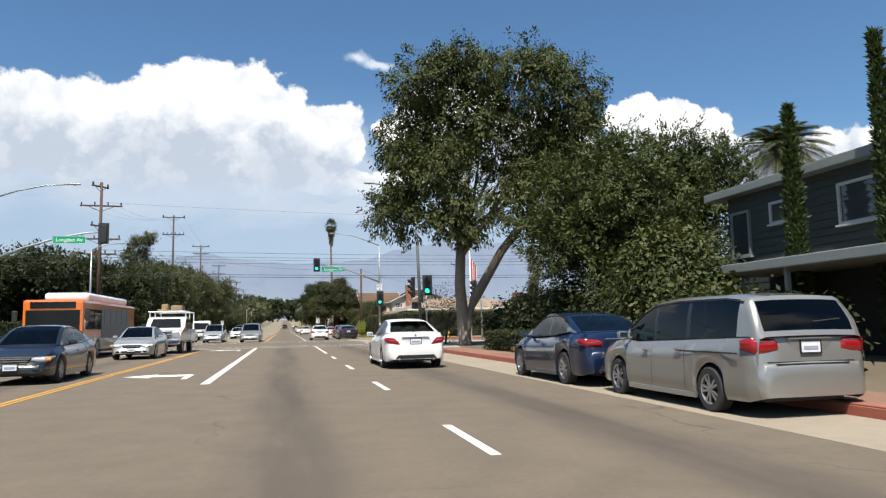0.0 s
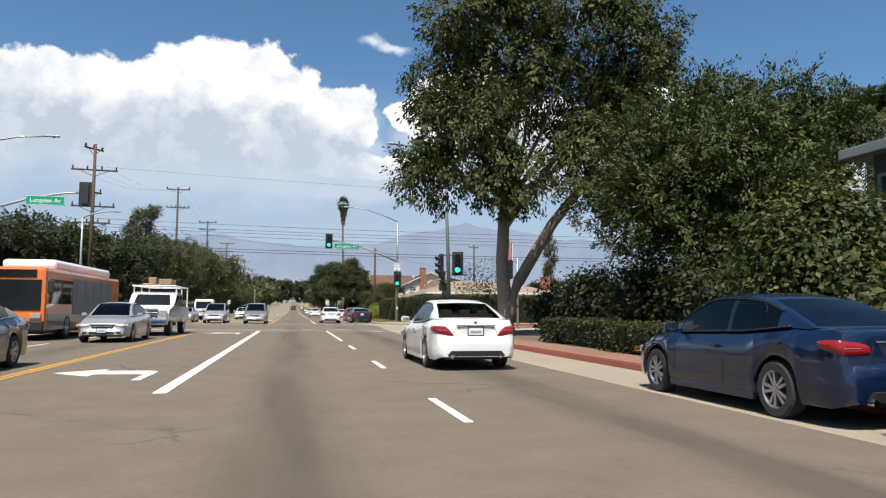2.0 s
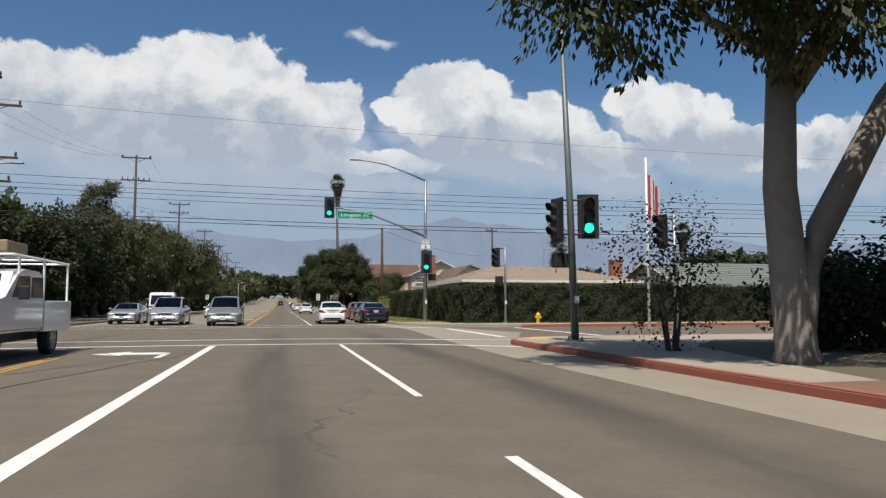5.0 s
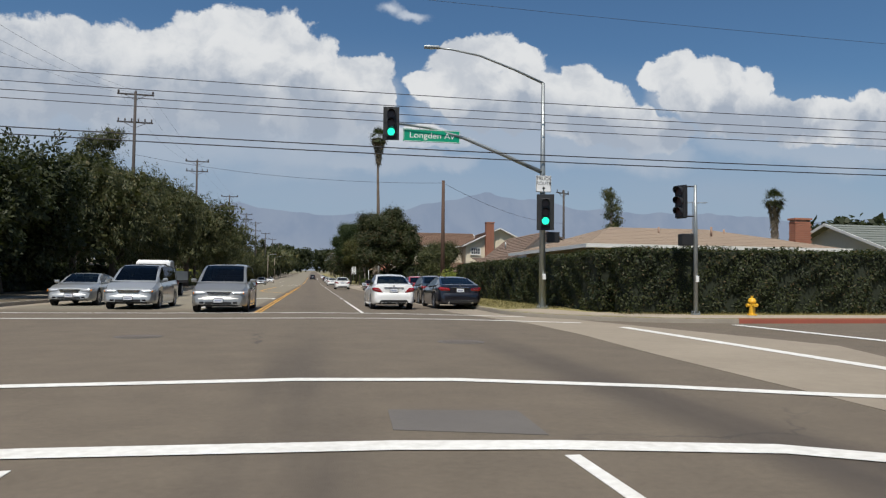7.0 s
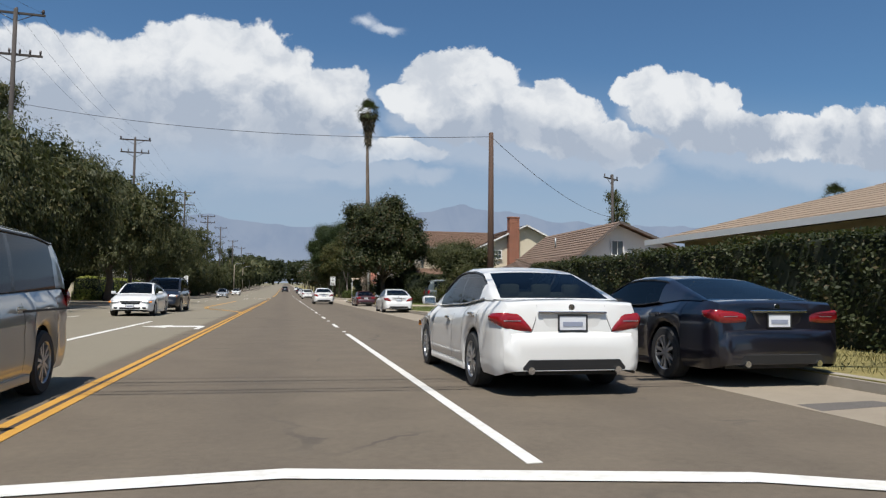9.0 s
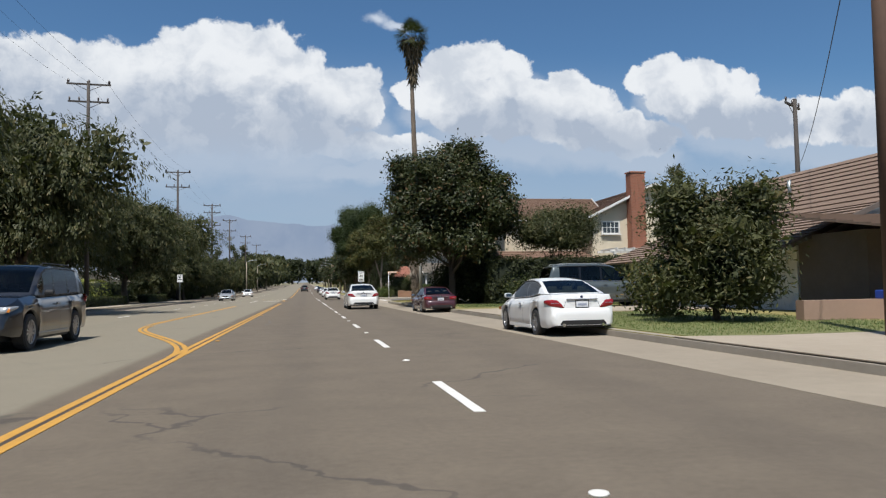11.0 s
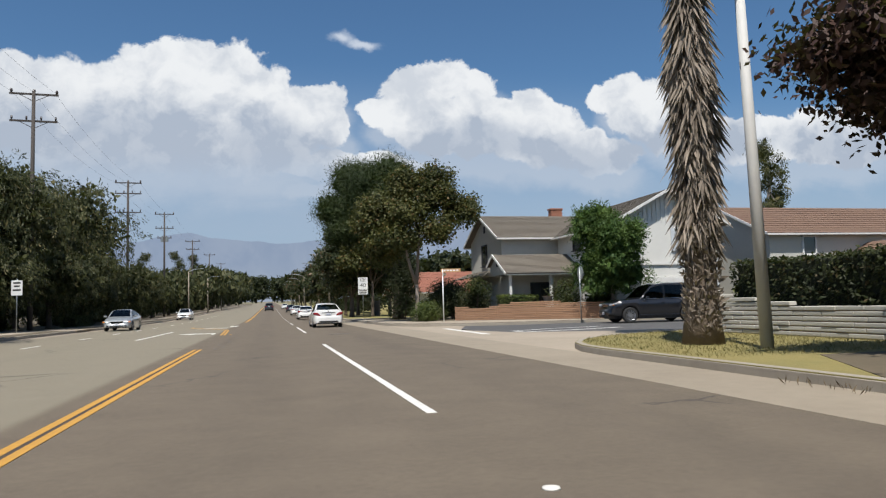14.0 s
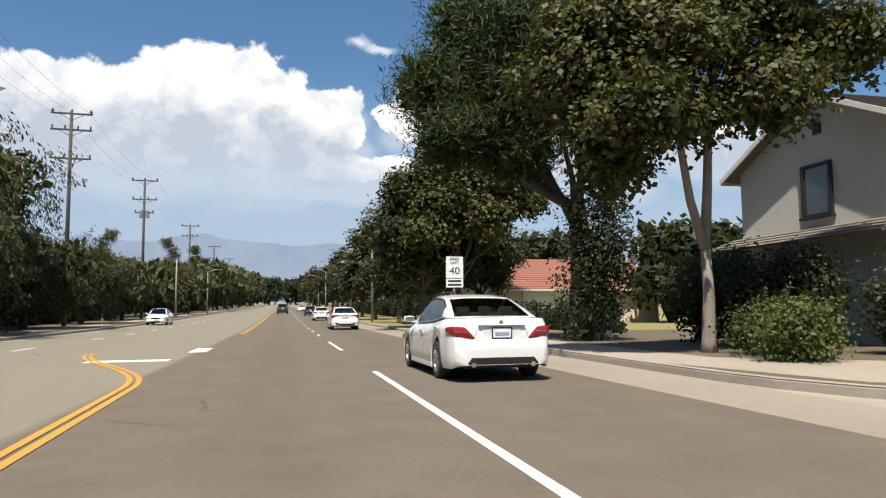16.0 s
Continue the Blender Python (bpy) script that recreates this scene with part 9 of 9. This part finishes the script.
# bungalow behind the tall hedge
h = thing("bungalow", "single-storey bungalow with tan roof behind the hedge", "house")
box("wall", (19.5, 85.0, 1.5), (12.2, 11.0, 2.8), STUCCO_CREAM, h)
for a, b, c, d in (((12.6, 78.4, 2.95), (26.4, 78.4, 2.95), (22.4, 85, 4.3), (16.6, 85, 4.3)), ((12.6, 91.6, 2.95), (26.4, 91.6, 2.95), (22.4, 85, 4.3), (16.6, 85, 4.3)),
                   ((12.6, 91.6, 2.95), (12.6, 78.4, 2.95), (16.6, 84.99, 4.3), (16.6, 85.01, 4.3)), ((26.4, 78.4, 2.95), (26.4, 91.6, 2.95), (22.4, 85.01, 4.3), (22.4, 84.99, 4.3))):
    roof_slope("roof", a, b, c, d, SHINGLE_TAN, h, 12, 0.014)
for a, b in (((12.55, 78.35, 2.9), (26.45, 78.35, 2.9)), ((12.55, 91.6, 2.9), (12.55, 78.35, 2.9))):
    tube_box("fascia", a, b, 0.05, 0.18, TRIM_WHITE, h)
chimney(h, 25.45, 80.9, 0.9, 0.5, 2.4, 4.6)
for x, y in ((18.5, 83.0), (21.0, 82.0), (22.6, 83.4)):
    tube("roof_vent", [(x, y, 3.7), (x, y, 4.2)], 0.06, MORTAR, h, 8)
bm = bmesh.new()
bm_tube(bm, [(20.2, 82.5, 3.9), (20.2, 82.5, 5.6)], 0.02, 5)
bm_tube(bm, [(19.4, 82.5, 5.5), (21.0, 82.4, 5.55)], 0.015, 5)
for k in range(6):
    bm_tube(bm, [(19.5 + 0.28 * k, 82.2, 5.52), (19.5 + 0.28 * k, 82.8, 5.52)], 0.01, 4)
part("antenna", bm, STEEL, h, "thin roof aerial")
h = thing("grey_roof_bungalow", "single-storey bungalow with grey roof along the cross street", "house")
box("wall", (36.5, 84.0, 1.5), (13.0, 10.0, 2.8), STUCCO_GREY, h)
gable_roof(h, 30.0, 43.0, 79.0, 89.0, 2.9, 4.7, "x", SHINGLE_GREY, 0.6, 12)
walls(h, 30.0, 43.0, 79.0, 89.0, 2.9, 4.7, "x", STUCCO_GREY)

# tiled house with a broad gable
h = thing("tiled_house", "white gabled house with brown tile roof", "house")
PORCH_BROWN = material("brown_porch_boards", (0.13, 0.105, 0.09), (0.085, 0.07, 0.06), 5, 0.8, bump=0.2)
prism("wall", [(16.9, 0.1), (30.0, 0.1), (30.0, 3.15), (22.5, 5.95), (19.6, 3.62), (16.9, 2.55)], "y", 114.2, 127.0, STUCCO_WHITE, h)
roof_slope("roof", (15.6, 113.5, 2.15), (15.6, 127.6, 2.15), (19.6, 127.6, 3.75), (19.6, 113.5, 3.75), TILE_BROWN, h, 12, 0.07)
roof_slope("roof", (19.56, 113.5, 3.74), (19.56, 127.6, 3.74), (22.5, 127.6, 6.08), (22.5, 113.5, 6.08), TILE_BROWN, h, 11, 0.07)
roof_slope("roof", (30.6, 127.6, 3.05), (30.6, 113.5, 3.05), (22.5, 113.5, 6.08), (22.5, 127.6, 6.08), TILE_BROWN, h, 24, 0.07)
for (xa, za), (xb, zb) in (((15.6, 2.1), (19.6, 3.7)), ((19.6, 3.7), (22.5, 6.02)), ((30.6, 3.0), (22.5, 6.02))):
    tube_box("barge_board", (xa, 113.46, za), (xb, 113.46, zb), 0.05, 0.16, PORCH_BROWN, h)
window(h, (22.6, 114.17, 4.3), 0.8, 0.95, "y", (2, 1))
window(h, (25.4, 114.17, 3.9), 0.8, 0.95, "y", (2, 1))
roof_slope("porch_roof", (15.2, 108.4, 2.5), (31, 108.4, 2.5), (31, 114.1, 3.4), (15.2, 114.1, 3.4), TILE_BROWN, h, 9, 0.07)
tube_box("fascia", (15.15, 108.35, 2.44), (31, 108.35, 2.44), 0.05, 0.18, PORCH_BROWN, h)
box("porch_wall", (23.4, 112.6, 1.4), (13.0, 3.0, 2.5), PORCH_BROWN, h)
window(h, (18.4, 111.07, 1.5), 1.5, 1.3, "y", (2, 1), BLACK)
window(h, (22.6, 111.07, 1.5), 1.5, 1.3, "y", (2, 1), BLACK)
for x in (15.5, 17.6, 20.6, 24.0):
    box("porch_post", (x, 108.75, 1.3), (0.14, 0.14, 2.5), PORCH_BROWN, h)
box("planter_wall", (17.0, 108.3, 0.4), (9.2, 0.3, 0.5), MORTAR, h, label="low brown planter wall")
box("white_trough", (15.7, 108.25, 0.76), (0.9, 0.35, 0.22), TRIM_WHITE, h, 0.03)
tube("roof_vent", [(19.6, 118.0, 4.5), (19.6, 118.0, 5.2)], 0.07, STEEL, h, 8)
box("blue_tub", (14.9, 108.25, 0.76), (0.5, 0.35, 0.22), material("blue_plastic", (0.02, 0.06, 0.35), None, 5, 0.5), h, 0.03)

# cream house with the tall brick chimney
h = thing("cream_house", "cream two-storey house with tall brick chimney", "house")
walls(h, 19.9, 28.9, 138.7, 150.0, 6.0, 8.15, "y", STUCCO_CREAM)
gable_roof(h, 19.9, 28.9, 138.7, 150.0, 6.0, 8.15, "y", SHINGLE_BROWN, 0.5, 26)
walls(h, 14.2, 20.0, 140.6, 146.6, 6.0, 7.7, "x", STUCCO_CREAM)
gable_roof(h, 14.2, 21.5, 140.6, 146.6, 6.0, 7.7, "x", SHINGLE_BROWN, 0.4, 22)
chimney(h, 23.0, 138.35, 1.05, 0.75, 0.2, 8.85)
window(h, (21.2, 138.67, 5.1), 1.15, 0.75, "y", (4, 2))
window(h, (26.8, 138.67, 5.2), 1.25, 0.75, "y", (4, 2))
box("vent_grille", (25.2, 138.64, 4.45), (0.5, 0.06, 0.8), MORTAR, h, 0.02)
for k in range(14):
    box("pergola_slat", (20.4 + 0.6 * k, 137.2, 3.5), (0.1, 2.6, 0.14), TRIM_WHITE, h)
for y in (136.2, 138.2):
    box("pergola_beam", (24.3, y, 3.38), (8.6, 0.14, 0.14), TRIM_WHITE, h)
for x in (20.3, 24.3, 28.3):
    box("pergola_post", (x, 136.1, 1.7), (0.14, 0.14, 3.3), TRIM_WHITE, h)
roof_slope("porch_roof", (12.9, 137.4, 2.75), (20.3, 137.4, 2.75), (20.3, 140.55, 3.6), (12.9, 140.55, 3.6), SHINGLE_BROWN, h, 6)
tube_box("fascia", (12.8, 137.35, 2.7), (20.3, 137.35, 2.7), 0.05, 0.18, BRICK, h)
window(h, (17.0, 140.57, 4.9), 1.2, 0.9, "y", (4, 2))

# corner house: grey west gable, white garage wing
h = thing("corner_house", "grey and white two-storey corner house with taupe roofs", "house")
walls(h, 15.6, 27.0, 181.8, 189.2, 5.75, 7.5, "x", STUCCO_GREY)
gable_roof(h, 15.6, 30.0, 181.8, 189.2, 5.75, 7.5, "x", SHINGLE_TAUPE, 0.45, 24)
window(h, (15.57, 185.6, 4.6), 1.0, 1.4, "x", (1, 1), BLACK)
box("gable_vent", (15.56, 185.5, 6.5), (0.05, 0.3, 0.5), BLACK, h)
walls(h, 19.7, 26.5, 173.6, 188.0, 5.75, 7.55, "y", STUCCO_WHITE)
gable_roof(h, 19.7, 26.5, 173.6, 188.0, 5.75, 7.55, "y", SHINGLE_TAUPE, 0.55, 24)
for k in range(23):
    x = 19.9 + 0.29 * k
    top = 5.75 + 1.8 * (1 - abs(x - 23.1) / 3.4)
    box("batten", (x, 173.57, (5.7 + top) / 2), (0.05, 0.05, max(0.05, top - 5.75)), TRIM_WHITE, h)
window(h, (24.6, 173.57, 4.6), 1.3, 1.25, "y", (4, 4), None, True)
box("belly_band", (23.1, 173.55, 3.2), (6.8, 0.08, 0.14), TRIM_WHITE, h)
gd = box("garage_door", (23.3, 173.54, 1.3), (4.8, 0.08, 2.3), STUCCO_WHITE, h, 0.01, "white panelled garage door")
bm = bmesh.new()
for r in range(4):
    for k in range(6):
        bm_box(bm, (21.3 + 0.8 * k, 173.49, 0.5 + 0.55 * r), (0.66, 0.02, 0.42), 0.006)
part("door_panels", bm, TRIM_WHITE, gd)
window(h, (19.67, 178.6, 4.9), 0.9, 0.8, "x", (1, 1), BLACK)
roof_slope("porch_roof", (14.5, 177.8, 2.97), (19.7, 177.8, 2.97), (19.7, 180.4, 4.3), (14.5, 180.4, 4.3), SHINGLE_TAUPE, h, 16)
roof_slope("porch_roof", (19.7, 181.8, 3.58), (14.5, 181.8, 3.58), (14.5, 180.4, 4.3), (19.7, 180.4, 4.3), SHINGLE_TAUPE, h, 8)
for ya, za in ((177.8, 2.97), (181.8, 3.58)):
    tube_box("barge_board", (14.47, ya, za - 0.04), (14.47, 180.4, 4.26), 0.05, 0.16, TRIM_WHITE, h)
box("gable_vent", (14.72, 180.2, 3.7), (0.05, 0.24, 0.4), BLACK, h)
roof_slope("porch_roof", (14.2, 182.0, 3.0), (14.2, 189.6, 3.0), (15.6, 189.6, 3.5), (15.6, 182.0, 3.5), SHINGLE_TAUPE, h, 4)
prism("porch_gable", [(178.0, 2.95), (181.8, 2.95), (181.8, 3.5), (180.4, 4.2)], "x", 14.75, 15.1, STUCCO_GREY, h)
tube_box("fascia", (14.55, 177.85, 2.95), (20.5, 177.85, 2.95), 0.05, 0.18, TRIM_GREY, h)
box("porch_wall", (18.0, 180.6, 1.55), (5.0, 2.2, 2.8), STUCCO_GREY, h)
window(h, (17.4, 179.47, 1.6), 1.2, 1.5, "y", (2, 1), BLACK)
for x in (14.9, 17.6, 20.2):
    box("porch_post", (x, 178.2, 1.6), (0.16, 0.16, 2.8), TRIM_WHITE, h)
chimney(h, 22.2, 188.0, 0.9, 0.6, 7.0, 8.35)
box("roof_vent", (16.5, 180.6, 4.2), (0.3, 0.3, 0.25), TRIM_WHITE, h, 0.04)

h = thing("brown_roof_house", "grey two-storey house with brown roof up the side street", "house")
walls(h, 32.0, 50.0, 176.0, 186.0, 5.4, 7.6, "x", STUCCO_GREY)
gable_roof(h, 32.0, 50.0, 176.0, 186.0, 5.4, 7.6, "x", SHINGLE_BROWN, 0.5, 12)
window(h, (35.0, 175.97, 4.4), 0.9, 1.1, "y", (1, 1))
walls(h, 36.5, 43.0, 173.0, 176.0, 2.8, 4.6, "y", STUCCO_WHITE)
gable_roof(h, 36.5, 43.0, 172.6, 176.0, 2.8, 4.6, "y", SHINGLE_BROWN, 0.4, 8)

h = thing("red_tile_house", "low house with red clay tile roof along the avenue", "house")
walls(h, 15.5, 28.0, 217.0, 229.0, 2.9, 5.3, "x", STUCCO_CREAM)
gable_roof(h, 15.5, 28.0, 217.0, 229.0, 2.9, 5.3, "x", TILE_RED, 0.6, 14)
box("garage_door", (19.5, 216.95, 1.4), (4.6, 0.1, 2.3), STUCCO_WHITE, h, 0.01, "white garage door")

# far-side houses among the trees
for x, y in ((-34, 60 + 44), (-32, 140), (-32, 176), (-32, 215)):
    h = thing("bungalow", "low house among the trees of the far side", "house")
    walls(h, x - 6, x + 6, y - 6, y + 6, 2.9, 4.8, "y", STUCCO_CREAM)
    gable_roof(h, x - 6, x + 6, y - 6, y + 6, 2.9, 4.8, "y", SHINGLE_TAUPE, 0.5, 9)


# ---- garden walls of stacked pieces, bin ----
def stacked_wall(name, label, a, b, heights, mat, piece, course=0.13, length=1.5, thick=0.22, z0=0.15):
    """Low wall of stacked long pieces with a waving top; one mesh shared by the pieces."""
    A, B = Vector((a[0], a[1], 0)), Vector((b[0], b[1], 0))
    d, L = (B - A).normalized(), (B - A).length
    yaw = math.degrees(math.atan2(d.y, d.x))
    t = thing(name, label, "wall", pose(a[0], a[1], z0, 0, 0, yaw))
    box("wall_core", (L / 2, 0, min(heights) / 2 - 0.02), (L - 0.04, thick * 0.6, min(heights) - 0.06), MORTAR, t)
    me = bpy.data.meshes.new(piece)
    bm = bmesh.new()
    bm_box(bm, (0, 0, 0), (length - 0.015, thick, course - 0.022), 0.018)
    bm.to_mesh(me)
    bm.free()
    me.materials.append(mat)
    n = max(1, round(L / length))
    for r in range(int(max(heights) / course)):
        joints = sorted([0.0, L] + [(k + (0.5 if r % 2 else 0.0) + rng.uniform(-0.12, 0.12)) * L / n for k in range(0 if r % 2 else 1, n)])
        for x0, x1 in zip(joints, joints[1:]):
            x = (x0 + x1) / 2
            if (r + 0.6) * course > float(np.interp(x / L, np.linspace(0, 1, len(heights)), heights)):
                continue
            o = new(piece, me)
            o.parent = t
            o.matrix_basis = pose(x, rng.uniform(-0.014, 0.014), (r + 0.5) * course, rng.uniform(-1.5, 1.5), 0, rng.uniform(-0.3, 0.3)) @ Matrix.Diagonal(((x1 - x0) / length, 1, 1, 1))


stacked_wall("timber_wall", "low wall of stacked weathered red timbers", (11.6, 179.2), (18.4, 172.9), [0.9, 0.75, 0.95, 1.1, 1.15, 1.0, 0.9, 0.95], TIMBER, "timber", 0.105, 1.5)
stacked_wall("timber_wall", "low wall of stacked weathered red timbers along the side street", (18.4, 172.9), (20.4, 172.4), [0.95, 0.8], TIMBER, "timber", 0.105, 1.0)
stacked_wall("stone_wall", "low scalloped wall of pale whitewashed blocks", (12.7, 154.6), (12.7, 146.4), [1.15, 0.95, 0.8, 0.75, 0.8, 0.9], TIMBER_WHITE, "block", 0.12, 0.9)
stacked_wall("stone_wall", "low scalloped wall of pale whitewashed blocks along the side street", (12.7, 154.7), (24.0, 154.7), [1.15, 0.95, 0.8, 0.75, 0.8, 0.9], TIMBER_WHITE, "block", 0.12, 1.2)
t = thing("garden_urn", "pale stone urn behind the timber wall", "urn", pose(16.35, 175.75, 0.5))
bm = bmesh.new()
bm_tube(bm, [(0, 0, 0), (0, 0, 0.06), (0, 0, 0.5), (0, 0, 0.75), (0, 0, 0.95), (0, 0, 1.0)], [0.2, 0.2, 0.1, 0.22, 0.3, 0.34], 14)
part("bowl", bm, KERB, t)

t = thing("wheelie_bin", "blue plastic wheelie bin beside the driveway", "bin", pose(9.1, 100.6, 0.17, 0, 0, 10))
BLUE = material("bin_blue", (0.012, 0.07, 0.32), (0.012, 0.055, 0.26), 5, 0.5)
bm = bmesh.new()
lo, hi = [bm.verts.new((a * 0.26, b * 0.29, 0.08)) for a, b in ((-1, -1), (1, -1), (1, 1), (-1, 1))], [bm.verts.new((a * 0.34, b * 0.39, 1.0)) for a, b in ((-1, -1), (1, -1), (1, 1), (-1, 1))]
bm.faces.new(lo), bm.faces.new(hi)
for k in range(4):
    bm.faces.new((lo[k], lo[(k + 1) % 4], hi[(k + 1) % 4], hi[k]))
part("tub", bm, BLUE, t)
box("lid", (0, 0, 1.04), (0.74, 0.84, 0.07), BLUE, t, 0.03)
bm = bmesh.new()
bm_tube(bm, [(-0.3, 0.44, 0.95), (0.3, 0.44, 0.95)], 0.02, 6)
part("handle", bm, BLUE, t)
for s in (-1, 1):
    bm = bmesh.new()
    bm_tube(bm, [(s * 0.3, 0.28, 0.12), (s * 0.36, 0.28, 0.12)], 0.12, 12)
    part("wheel", bm, RUBBER, t)

# wooden fence up the avenue
t = thing("board_fence", "weathered brown board fence beside the magnolias", "fence")
for k in range(14):
    box("board", (11.4, 209.5 + 0.42 * k, 0.95 + climb(210)), (0.03, 0.4, 1.7), WOOD_POLE_GREY, t)
for z in (0.5, 1.5):
    box("rail", (11.44, 212.2, z), (0.05, 5.8, 0.08), WOOD_POLE_GREY, t)
